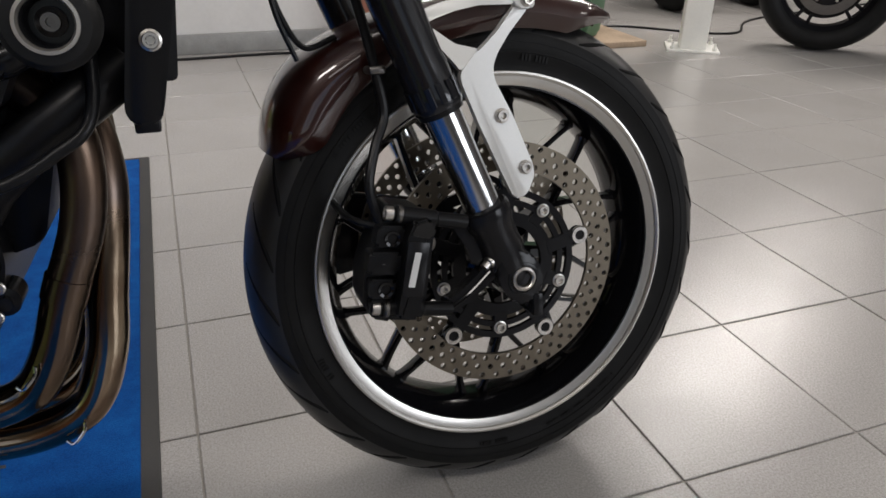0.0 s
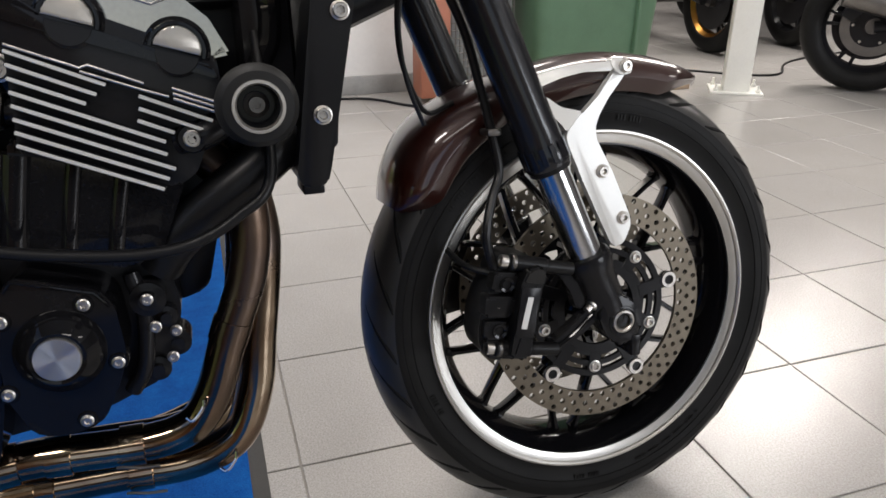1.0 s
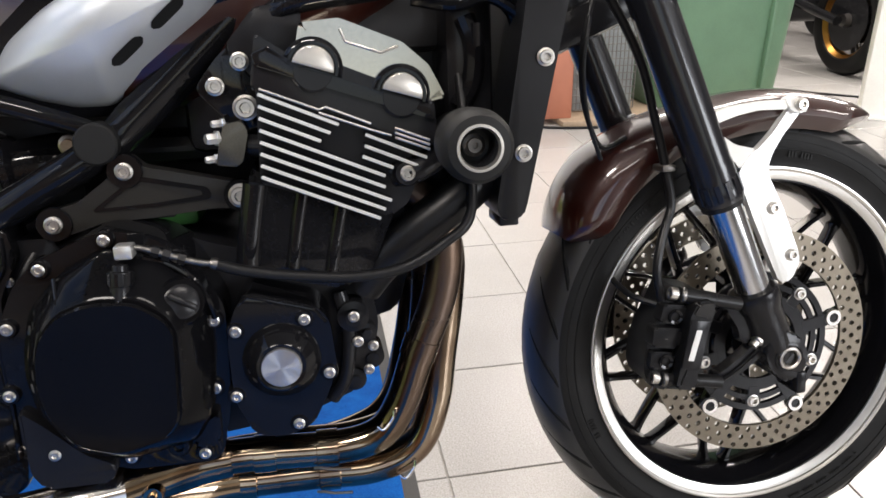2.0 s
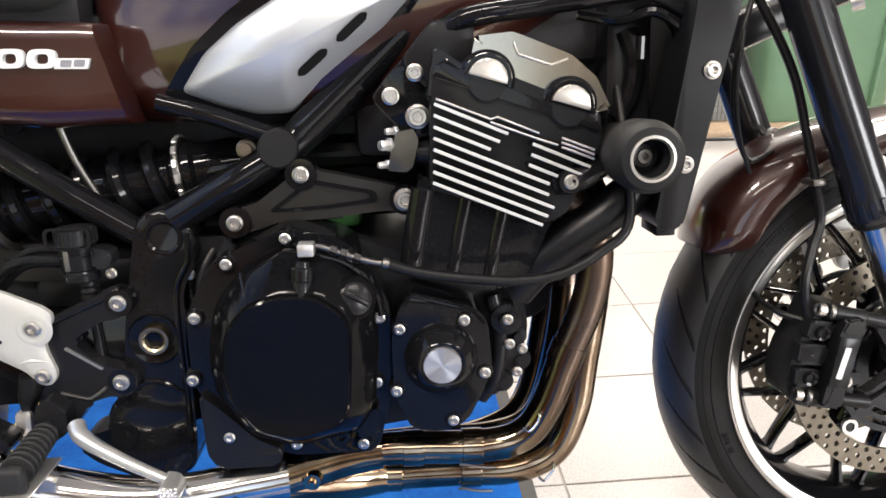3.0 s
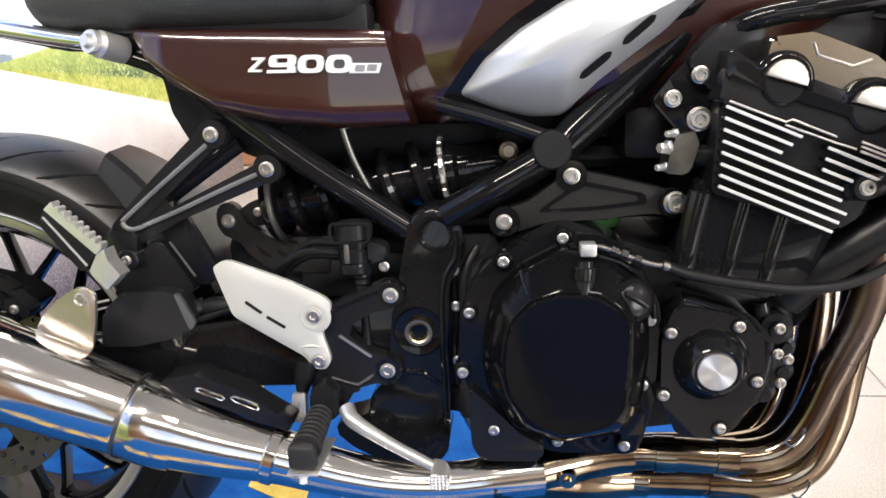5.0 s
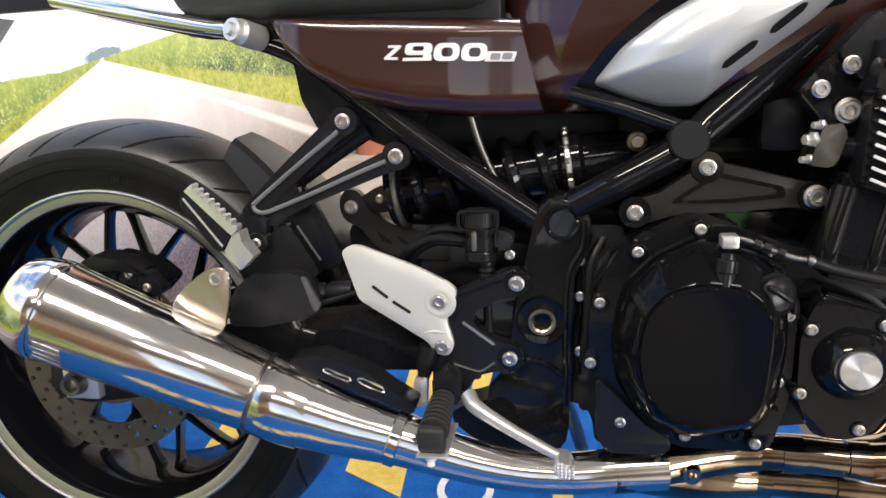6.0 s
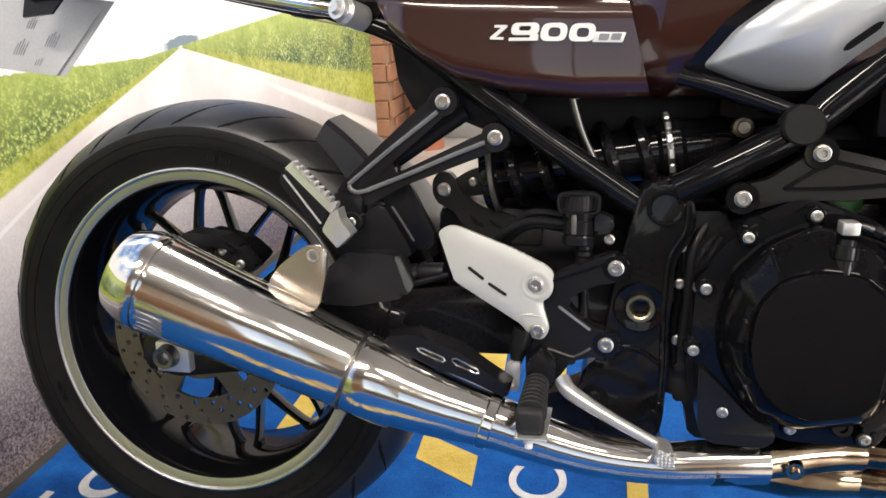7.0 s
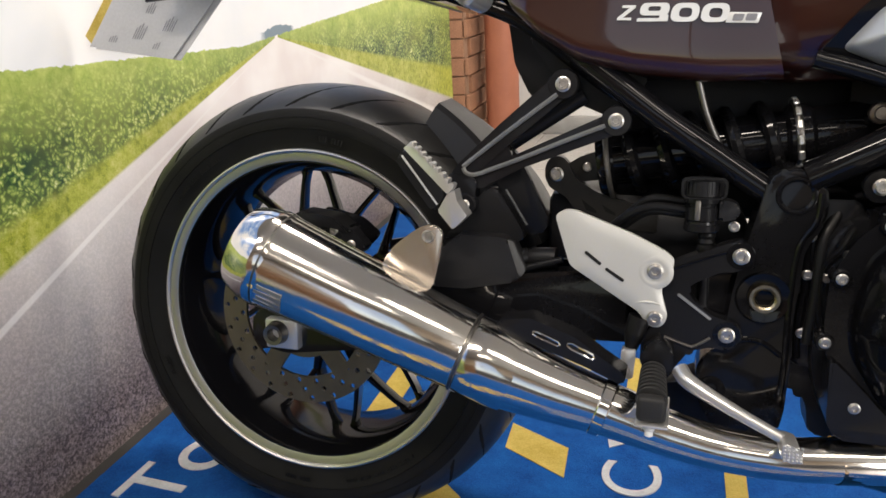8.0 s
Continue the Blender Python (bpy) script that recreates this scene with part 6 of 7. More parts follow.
part("swingarm_bridge", box(0.4, 0.52, -0.11, 0.11, 0.375, 0.43, bevel=0.012), black_gloss, swing)
part("inner_cover", plate([(0.2139, 0.4528), (0.2401, 0.4753), (0.2915, 0.4752), (0.3028, 0.4702), (0.3179, 0.4357), (0.3091, 0.4232), (0.2496, 0.4112), (0.2070, 0.4109)], -0.135, -0.1, 0.005, 0.005), black_plastic, swing)
part("upper_guard", plate([(0.2157, 0.4641), (0.2394, 0.4957), (0.2695, 0.5286), (0.2819, 0.5274), (0.3085, 0.4848), (0.3146, 0.4700), (0.3004, 0.4628)], -0.112, -0.095, 0.003, 0.005), trim_black, swing)
part("hugger_side", plate([(0.2928, 0.5772), (0.3055, 0.5622), (0.342, 0.4887), (0.3322, 0.4743), (0.311, 0.4735), (0.2806, 0.526), (0.2759, 0.5465)], -0.102, -0.092, 0.003, 0.006), trim_black, swing)
part("cover_edge", plate([(0.2992, 0.4730), (0.3058, 0.4705), (0.3210, 0.4388), (0.3158, 0.4299), (0.3120, 0.4338)], -0.1358, -0.13, 0.0006, 0.002), edge_grey, swing)
part("guard_edge", tube([(0.2918, -0.113, 0.5270), (0.3032, -0.113, 0.5092), (0.3171, -0.113, 0.4866)], 0.0016, 8), edge_grey, swing)
part("axle_block", box(-0.022, 0.025, -0.137, -0.12, 0.31, 0.35, bevel=0.003), bright_alu, swing, "bare alloy chain adjuster block")
part("axle_nut", lathe([(0, -0.004), (0.0075, -0.004), (0.0085, 0.012), (0.0135, 0.013), (0.0145, 0.008), (0.016, 0.0)], 30, out_at(-0.003, -0.138, 0.333)), dark_steel, swing)
rcal = part("rear_caliper", plate([(-0.02, 0.45), (0.005, 0.482), (0.04, 0.488), (0.09, 0.476), (0.115, 0.455), (0.09, 0.43), (0.06, 0.425), (0.02, 0.435)], -0.112, -0.06, 0.006, 0.008), lid_black, BIKE, "black rear brake caliper")
part("caliper_lug", plate([(0.06, 0.46), (0.085, 0.452), (0.11, 0.44), (0.118, 0.45), (0.1, 0.47), (0.07, 0.48)], -0.12, -0.1, 0.003, 0.003), black_cast, rcal)
part("piston_cap", lathe([(0, 0.004), (0.009, 0.004), (0.011, 0.006), (0.0135, 0.005), (0.015, -0.004)], 28, out_at(0.03, -0.113, 0.458)), black_cast, rcal)
for x, z in ((0.075, 0.468), (-0.002, 0.455), (0.098, 0.452)):
    bolt(rcal, x, -0.121 if x > 0.05 else -0.113, z, BOLT_S)
part("caliper_hose", tube([(0.06, -0.115, 0.445), (0.1, -0.125, 0.43), (0.16, -0.125, 0.425), (0.25, -0.12, 0.42), (0.36, -0.12, 0.45)], 0.004), black_hose, rcal)
for x, z, r in ((0.012, 0.47, 0.011), (0.052, 0.476, 0.012), (0.082, 0.462, 0.009)):
    part("caliper_boss", lathe([(0, 0.006), (r * 0.5, 0.006), (r * 0.6, 0.003), (r * 0.9, 0.003), (r, 0.0), (r * 1.1, -0.02)], 20, out_at(x, -0.116, z)), caliper_black, rcal)
part("caliper_bridge", plate([(-0.008, 0.462), (0.03, 0.492), (0.075, 0.486), (0.1, 0.468), (0.06, 0.474), (0.02, 0.47)], -0.125, -0.09, 0.004, 0.004), caliper_black, rcal)
part("bleed_nipple", lathe([(0, 0.018), (0.003, 0.018), (0.004, 0.008), (0.006, 0.006), (0.006, 0)], 12, out_at(0.07, -0.115, 0.44)), bolt_steel, rcal)


def hugger():
    bm = bmesh.new()
    rows = []
    for i in range(21):
        a = 20 + 38 * i / 20
        r = 0.341 + 0.008 * (58 - a) / 38
        w = 0.09 - 0.042 * max(0.0, (a - 30) / 28) ** 1.3
        skirt = 0.05 - 0.02 * max(0.0, (a - 30) / 28)
        for off in (0, -0.003):
            rows.append([bm.verts.new((RW.x + (r + off - d) * math.cos(radians(a)), y, RW.z + (r + off - d) * math.sin(radians(a)))) for y, d in ((-w, skirt), (-w, 0.008), (-w + 0.006, 0.002), (0, -0.006), (w - 0.006, 0.002), (w, 0.008), (w, skirt))])
    o, n = rows[0::2], rows[1::2]
    for g in (o, n):
        for p, q in zip(g, g[1:]):
            for k in range(6):
                bm.faces.new((p[k], p[k + 1], q[k + 1], q[k]))
    for p, a in ((o[0], n[0]), (o[-1], n[-1])):
        for k in range(6):
            bm.faces.new((p[k], p[k + 1], a[k + 1], a[k]))
    for k in (0, 6):
        for p, q, a, b in zip(o, o[1:], n, n[1:]):
            bm.faces.new((p[k], q[k], b[k], a[k]))
    return bm


leaned(part("rear_hugger", hugger(), hugger_grey, BIKE, "matt black rear hugger mudguard"))
A, Bq = Vector((0.39, -0.045, 0.556)), Vector((0.68, -0.045, 0.598))
sd = (Bq - A).normalized()
shock = part("shock_absorber", lathe([(0, 0.0), (0.041, 0.0), (0.043, 0.004), (0.043, 0.014), (0.031, 0.018), (0.031, 0.2), (0.036, 0.205), (0.036, 0.225), (0.031, 0.23), (0.031, 0.27), (0.024, 0.29), (0, 0.3)], 40, along(A, sd)), black_gloss, BIKE, "black coil-over rear shock absorber")
q = along(A, sd)
coil = [q @ Vector((0.037 * math.cos(a), 0.037 * math.sin(a), 0.02 + 0.185 * a / (2 * math.pi * 5))) for a in (2 * math.pi * 5 * k / 120 for k in range(121))]
part("spring", tube(coil, 0.0078, 8, smooth=False), lid_black, shock)
ringbm = bmesh.new()
add_lathe(ringbm, [(0.03, 0.209), (0.0405, 0.209), (0.0415, 0.2105), (0.0415, 0.2145), (0.0405, 0.216), (0.03, 0.216)], 40, q, close=True)
part("preload_ring", ringbm, dark_steel, shock, "bare alloy notched preload ring")
for k in range(16):
    part("ring_tooth", box(0.0405, 0.0438, -0.0052, 0.0052, 0.2095, 0.2155, bevel=0.0012, m=q @ Matrix.Rotation(2 * math.pi * k / 16, 4, "Z"), seg=1), bright_alu, shock)
part("shock_flange", lathe([(0.036, 0.0095), (0.0465, 0.0095), (0.048, 0.011), (0.048, 0.0135), (0.0465, 0.015), (0.036, 0.015)], 48, q, close=True), dull_alu, shock, "bare alloy spring seat")
part("shock_bolt", lathe([(0, 0.007), (0.0065, 0.007), (0.0072, 0.005), (0.0072, 0.002), (0.0105, 0.001), (0.0112, -0.001), (0.0112, -0.01)], 12, out_at(0.673, -0.076, 0.614)), cast_bolt, shock)
link = part("shock_link", plate([(0.3278, 0.548), (0.332, 0.5585), (0.3405, 0.562), (0.35, 0.56), (0.3558, 0.553), (0.3645, 0.5355), (0.3889, 0.5207), (0.423, 0.509), (0.46, 0.5), (0.46, 0.475), (0.41, 0.478), (0.3801, 0.4844), (0.3633, 0.4998), (0.3535, 0.5137), (0.334, 0.5235), (0.328, 0.535)], -0.062, -0.048, 0.002, 0.004), bracket_grey, BIKE, "dark shock linkage plate with slots")
for pts in ([(0.372, 0.5115), (0.39, 0.4985), (0.3905, 0.4945), (0.378, 0.4985)], [(0.396, 0.506), (0.412, 0.4965), (0.4125, 0.493), (0.4005, 0.4975)]):
    part("link_slot", plate(pts, -0.0624, -0.06, 0.0, 0.001), slit_black, link)
part("shock_lug", plate([(0.352, 0.5507), (0.3685, 0.5609), (0.3968, 0.5709), (0.412, 0.57), (0.412, 0.537), (0.3704, 0.5313), (0.355, 0.535)], -0.0565, -0.03, 0.002, 0.004), bracket_grey, link)
bolt(link, 0.342, -0.064, 0.54, BOLT_M)
bolt(link, 0.377, -0.058, 0.549, BOLT_S)
# dark box added to fill the gap in front of the hugger
part("hugger_filler", box(0.33, 0.47, -0.05, 0.07, 0.43, 0.52, bevel=0.015), black_plastic, BIKE)
part("rear_stay", tube([(0.493, -0.1, 0.652), (0.505, -0.1, 0.612), (0.523, -0.1, 0.572)], 0.0042), dark_steel, BIKE)

# passenger foot peg hanger
hgr = bmesh.new()
add_plate(hgr, [(0.362, 0.655), (0.345, 0.654), (0.283, 0.6), (0.232, 0.552), (0.224, 0.54), (0.238, 0.53), (0.255, 0.543), (0.3, 0.582), (0.366, 0.638)], -0.116, -0.1, 0.002, 0.006)
add_plate(hgr, [(0.422, 0.617), (0.405, 0.614), (0.3, 0.566), (0.25, 0.545), (0.236, 0.53), (0.262, 0.527), (0.31, 0.552), (0.418, 0.593)], -0.1155, -0.1005, 0.002, 0.006)
add_plate(hgr, [(0.225, 0.545), (0.26, 0.54), (0.256, 0.51), (0.245, 0.495), (0.226, 0.5), (0.215, 0.52)], -0.122, -0.1, 0.004, 0.006)
add_plate(hgr, [(0.228, 0.54), (0.283, 0.589), (0.296, 0.574), (0.302, 0.557), (0.25, 0.53)], -0.1145, -0.101, 0.002, 0.004)
hanger = part("peg_hanger", hgr, black_satin, BIKE, "satin black passenger peg hanger")
# Pale strips paint the reflection along the grooves of the black arms.
for pts in ([(0.3488, -0.117, 0.6342), (0.2956, -0.117, 0.5946), (0.2550, -0.117, 0.5630), (0.2418, -0.117, 0.5524)], [(0.2421, -0.118, 0.5513), (0.2452, -0.118, 0.5460), (0.2534, -0.118, 0.5434), (0.2659, -0.118, 0.5462)], [(0.2656, -0.117, 0.5466), (0.3073, -0.117, 0.5625), (0.3611, -0.117, 0.5849), (0.4015, -0.117, 0.6009)]):
    part("hanger_groove_glint", tube(pts, 0.0027, 6), groove_glint, hanger)
for x, z in ((0.355, 0.645), (0.413, 0.606)):
    part("hanger_boss", lathe([(0, 0.001), (0.0155, 0.001), (0.0165, -0.001), (0.0165, -0.016)], 32, out_at(x, -0.117, z)), black_satin, hanger)
bolt(hanger, 0.355, -0.119, 0.645, BOLT_M)
bolt(hanger, 0.413, -0.119, 0.606, BOLT_M)
bolt(hanger, 0.247, -0.129, 0.51, BOLT_S)
A1, B1 = Vector((0.2485, 0.5345)), Vector((0.1965, 0.5845))
n2 = Vector((0.69, 0.73)) * 0.0032
teeth = []
for k in range(9):
    for f, h in ((0.12, -0.3), (0.4, 0.9), (0.75, 0.9)):
        teeth.append(tuple(A1.lerp(B1, (k + f) / 9) + n2 * h))
part("passenger_peg", plate([(0.1905, 0.5775), (0.2405, 0.5285)] + teeth, -0.176, -0.163, 0.0006, 0.0006), bright_alu, hanger, "silver serrated passenger foot peg, folded up")
part("peg_foot", plate([(0.2396, 0.5284), (0.2479, 0.5334), (0.2508, 0.5205), (0.2627, 0.5048), (0.2457, 0.4886), (0.2284, 0.5087)], -0.173, -0.152, 0.0015, 0.002), bright_alu, hanger)
part("peg_rubber", plate([(0.1915, 0.5765), (0.2385, 0.5295), (0.226, 0.509), (0.219, 0.512), (0.183, 0.56), (0.183, 0.57)], -0.1745, -0.154, 0.003, 0.004), trim_black, hanger)
part("peg_edge", tube([(0.1885, -0.1755, 0.5695), (0.21, -0.1755, 0.5415), (0.229, -0.1755, 0.5166)], 0.0013, 8), bright_alu, hanger, "bright lower edge of the peg")
part("peg_knuckle", lathe([(0, 0.001), (0.0105, 0.001), (0.0125, -0.001), (0.013, -0.02)], 28, out_at(0.247, -0.127, 0.51)), black_satin, hanger)

part("hanger_stay", tube([(0.375, -0.085, 0.632), (0.33, -0.085, 0.603), (0.28, -0.085, 0.57)], 0.009, 12), black_satin, hanger)

# rider's foot controls
heel = part("heel_guard", bulged([(0.356, 0.508), (0.368, 0.5145), (0.378, 0.514), (0.438, 0.4915), (0.474, 0.474), (0.482, 0.466), (0.481, 0.457), (0.4725, 0.447), (0.4705, 0.43), (0.4785, 0.403), (0.472, 0.391), (0.459, 0.392), (0.448, 0.407), (0.3735, 0.453)], -0.156, 0.003, 0.006, 0.006, 6, 6.0), heel_alu, BIKE, "silver alloy heel guard with two slots")
for a, b in (((0.39, 0.47), (0.407, 0.457)), ((0.412, 0.453), (0.4315, 0.4405))):
    d = Vector((b[0] - a[0], b[1] - a[1])).normalized()
    n = Vector((-d.y, d.x)) * 0.0017
    A2, B2 = Vector(a), Vector(b)
    part("heel_slot", plate([tuple(A2 - n), tuple(B2 - n), tuple(B2 + n), tuple(A2 + n)], -0.1598, -0.155, 0.0, 0.0015), cap_black, heel)
part("heel_dish", lathe([(0.019, -0.001), (0.016, 0.0), (0.0135, 0.0003), (0.0115, 0.0), (0.0095, -0.0006), (0.0, -0.0006)], 40, out_at(0.4628, -0.159, 0.4525)), heel_alu, heel)
part("heel_crease", tube([(0.444, -0.1578, 0.4172), (0.457, -0.1588, 0.4195), (0.471, -0.1578, 0.4172)], [0.0006, 0.0018, 0.0006], 10), heel_alu, heel)
bolt(heel, 0.463, -0.159, 0.4535, BOLT_M)
bolt(heel, 0.465, -0.158, 0.402, BOLT_M)
rear_set = part("rear_set", plate([(0.5585, 0.474), (0.556, 0.484), (0.545, 0.4888), (0.5317, 0.4849), (0.5134, 0.4765), (0.4763, 0.4601), (0.469, 0.448), (0.468, 0.4), (0.452, 0.374), (0.452, 0.345), (0.468, 0.336), (0.486, 0.342), (0.502, 0.366), (0.524, 0.3725), (0.5382, 0.37), (0.551, 0.377), (0.555, 0.388), (0.55, 0.399), (0.5386, 0.4025), (0.5233, 0.4066), (0.5062, 0.4191), (0.4954, 0.4337), (0.5036, 0.4415), (0.5282, 0.4548), (0.5403, 0.455), (0.554, 0.462)], -0.15, -0.13, 0.003, 0.005), black_satin, BIKE, "satin black rear-set plate")
for x, z in ((0.546, 0.473), (0.538, 0.388)):
    part("rear_set_washer", lathe([(0, 0.001), (0.0135, 0.001), (0.0145, -0.002), (0.0145, -0.02)], 32, out_at(x, -0.15, z)), black_gloss, rear_set)
    bolt(rear_set, x, -0.1525, z, BOLT_M)
part("rear_set_rib", plate([(0.486, 0.4275), (0.4885, 0.4295), (0.5225, 0.4045), (0.5205, 0.4025)], -0.1522, -0.149, 0.001, 0.001), etched, rear_set, "bright strip along the lower arm")
part("rear_set_rib", tube([(0.478, -0.1505, 0.4545), (0.5134, -0.1505, 0.4695), (0.5317, -0.1505, 0.4765)], 0.0016, 8), black_gloss, rear_set)
part("rear_set_rib", tube([(0.476, -0.151, 0.38), (0.5, -0.151, 0.3725), (0.508, -0.151, 0.3735), (0.522, -0.151, 0.383)], 0.0018, 8), dark_steel, rear_set)
PR, PT = Vector((0.467, -0.16, 0.3505)), Vector((0.469, -0.262, 0.342))
pd = (PT - PR).normalized()
pq = along(PR, pd)
peg = part("foot_peg", lathe([(0, -0.014), (0.01, -0.014), (0.012, 0.0), (0.0105, 0.016), (0.008, 0.09), (0, 0.09)], 24, pq), black_satin, BIKE, "ribbed black rubber rider's foot peg")
part("peg_rubber", tube([PR + pd * u for u in (0.012, 0.035, 0.06, 0.092)], [0.0085, 0.0085, 0.009, 0.0095], 24, smooth=False), peg_rubber, peg)
for k in range(8):
    u = 0.02 + k * 0.0086
    r = 0.0132 + 0.0022 * k / 7
    part("peg_rib", lathe([(r - 0.007, -0.0022), (r - 0.0008, -0.0019), (r, -0.001), (r, 0.001), (r - 0.0008, 0.0019), (r - 0.007, 0.0022)], 24, along(PR + pd * u, pd)), peg_rubber, peg)
part("peg_end", box(0.455, 0.483, -0.262, -0.248, 0.3295, 0.3555, bevel=0.005, seg=3), peg_rubber, peg)
part("peg_plate", box(0.4545, 0.4855, -0.2655, -0.19, 0.3262, 0.3288, bevel=0.0009), bright_alu, peg, "bare alloy plate under the peg")
part("peg_feeler", lathe([(0.003, 0.0), (0.0055, 0.001), (0.0055, 0.006), (0.004, 0.007), (0.004, 0.012), (0, 0.014)], 16, along((0.468, -0.256, 0.327), (0, -0.15, -1))), badge_white, peg)
part("peg_mount", plate([(0.455, 0.372), (0.47, 0.385), (0.487, 0.372), (0.487, 0.345), (0.47, 0.335), (0.455, 0.345)], -0.172, -0.148, 0.005, 0.005), black_satin, peg)
pedal = part("brake_pedal", tube([(0.494, -0.168, 0.351), (0.505, -0.182, 0.343), (0.545, -0.2, 0.327), (0.592, -0.214, 0.309)], [0.009, 0.0085, 0.0065, 0.0055], 14), bright_alu, BIKE, "silver brake pedal")
tp = bmesh.new()
add_plate(tp, [(0.59, 0.314), (0.603, 0.311), (0.609, 0.298), (0.602, 0.293), (0.588, 0.298)], -0.235, -0.205, 0.002, 0.004)
part("pedal_tip", tp, bright_alu, pedal)
for i in range(5):
    for j in range(5):
        part("tip_knurl", box(0.5905 + i * 0.0037, 0.5928 + i * 0.0037, -0.2375, -0.234, 0.2965 + j * 0.0034, 0.2985 + j * 0.0034, bevel=0.0006, seg=1), bright_alu, pedal)
master = part("rear_reservoir", lathe([(0, 0.0), (0.0165, 0.0), (0.018, 0.0015), (0.018, 0.0075), (0.0165, 0.009), (0.0162, 0.0115), (0.0178, 0.013), (0.0178, 0.026), (0.0165, 0.0275), (0.0165, 0.03), (0.0185, 0.031), (0.0185, 0.0365), (0.0, 0.0365)], 40, Matrix.Translation((0.506, -0.13, 0.4935))), black_satin, BIKE, "black brake fluid reservoir with a ribbed cap")
part("reservoir_cap", lathe([(0, 0.018), (0.0175, 0.018), (0.0192, 0.0165), (0.0195, 0.001), (0.0185, 0.0), (0, 0.0)], 40, Matrix.Translation((0.506, -0.13, 0.531))), black_plastic, master, "ribbed black cap")
for k in range(28):
    part("cap_rib", box(-0.0009, 0.0009, -0.0203, -0.0186, 0.5335, 0.5465, m=Matrix.Translation((0.506, -0.13, 0.0)) @ Matrix.Rotation(2 * math.pi * k / 28, 4, "Z")), black_plastic, master)
part("cap_bracket", frame_plate([(0.4835, 0.5525), (0.529, 0.5525), (0.5285, 0.53), (0.484, 0.53)], [(0.4865, 0.5498), (0.526, 0.5498), (0.5256, 0.5315), (0.487, 0.5315)], -0.1515, -0.149), black_satin, master, "thin wire bracket round the cap")
part("level_window", box(0.4985, 0.504, -0.1492, -0.146, 0.507, 0.5285, bevel=0.0015), dull_alu, master, "pale level window")
part("reservoir_lug", plate([(0.5225, 0.529), (0.534, 0.5275), (0.5425, 0.523), (0.5425, 0.5115), (0.535, 0.5075), (0.5225, 0.506)], -0.142, -0.12, 0.004, 0.004), black_plastic, master)
bolt(master, 0.5381, -0.137, 0.5005, BOLT_S)
part("reservoir_boot", lathe([(0.0085, 0.026), (0.0095, 0.022), (0.0082, 0.019), (0.0095, 0.015), (0.0082, 0.012), (0.0092, 0.008), (0.007, 0.0)], 24, Matrix.Translation((0.512, -0.13, 0.467))), black_hose, master)
cyl = part("rear_master_cylinder", tube([(0.512, -0.13, 0.475), (0.5128, -0.13, 0.44), (0.5135, -0.13, 0.41)], [0.0062, 0.0048, 0.0055], 16), black_satin, BIKE)
part("push_rod", tube([(0.45, -0.15, 0.4), (0.445, -0.152, 0.38), (0.442, -0.154, 0.362)], [0.012, 0.011, 0.006], 14), black_hose, cyl)
part("clevis", plate([(0.433, 0.366), (0.448, 0.366), (0.446, 0.332), (0.431, 0.332)], -0.163, -0.15, 0.002, 0.003), bright_alu, cyl)
bolt(cyl, 0.438, -0.164, 0.34, BOLT_S)
for k, (z, y) in enumerate(((0.505, -0.13), (0.498, -0.12), (0.51, -0.11))):
    part("reservoir_hose", tube([(0.495, y, z + 0.01), (0.45, y - 0.004, z + 0.012), (0.415, y + 0.004, z - 0.012 - 0.006 * k), (0.4, y + 0.02, z - 0.045)], 0.0045, 10), black_hose, BIKE)
part("sensor_plug", lathe([(0, 0), (0.011, 0), (0.012, 0.004), (0.009, 0.008), (0.012, 0.014), (0.012, 0.04), (0, 0.042)], 20, along((0.31, -0.1, 0.445), (1, 0, 0.05))), black_plastic, BIKE)
part("side_stand", tube([(0.55, 0.09, 0.3), (0.6, 0.2, 0.17), (0.63, 0.27, 0.045)], [0.013, 0.012, 0.011], 14), dark_steel, BIKE, "steel side stand, folded out")
part("stand_foot", box(0.595, 0.66, 0.245, 0.3, 0.036, 0.05, bevel=0.004), dark_steel, BIKE)
part("chain_guard", plate([(0.55, 0.47), (0.3, 0.46), (0.05, 0.41), (0.05, 0.395), (0.3, 0.44), (0.55, 0.45)], 0.085, 0.095, 0.002, 0.004), black_plastic, BIKE)

# ---- paper sleeve at the tail ----
sleeve = thing("document_sleeve", "clear sleeve with printed white papers hung at the motorcycle's tail", "papers", BIKE.matrix_world)


def sheet(name, corners, thick, material, label=""):
    bm = bmesh.new()
    n = (corners[1] - corners[0]).cross(corners[3] - corners[0]).normalized() * thick
    a = [bm.verts.new(c) for c in corners]
    b = [bm.verts.new(c + n) for c in corners]
    bm.faces.new(a)
    bm.faces.new(list(reversed(b)))
    for i in range(4):
        bm.faces.new((a[i], b[i], b[(i + 1) % 4], a[(i + 1) % 4]))
    return part(name, bm, material, sleeve, label)


Q = lambda x, y, z: Vector((x, y, z))
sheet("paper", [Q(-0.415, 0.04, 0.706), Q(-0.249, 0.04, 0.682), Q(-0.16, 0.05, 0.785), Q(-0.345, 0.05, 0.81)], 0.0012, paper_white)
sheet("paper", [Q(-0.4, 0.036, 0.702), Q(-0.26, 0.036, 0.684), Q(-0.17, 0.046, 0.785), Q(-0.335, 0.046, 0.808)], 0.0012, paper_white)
sheet("paper_edge", [Q(-0.424, 0.043, 0.722), Q(-0.412, 0.043, 0.708), Q(-0.35, 0.051, 0.8), Q(-0.36, 0.051, 0.812)], 0.0016, carpet_yellow, "yellow edge of a folder")
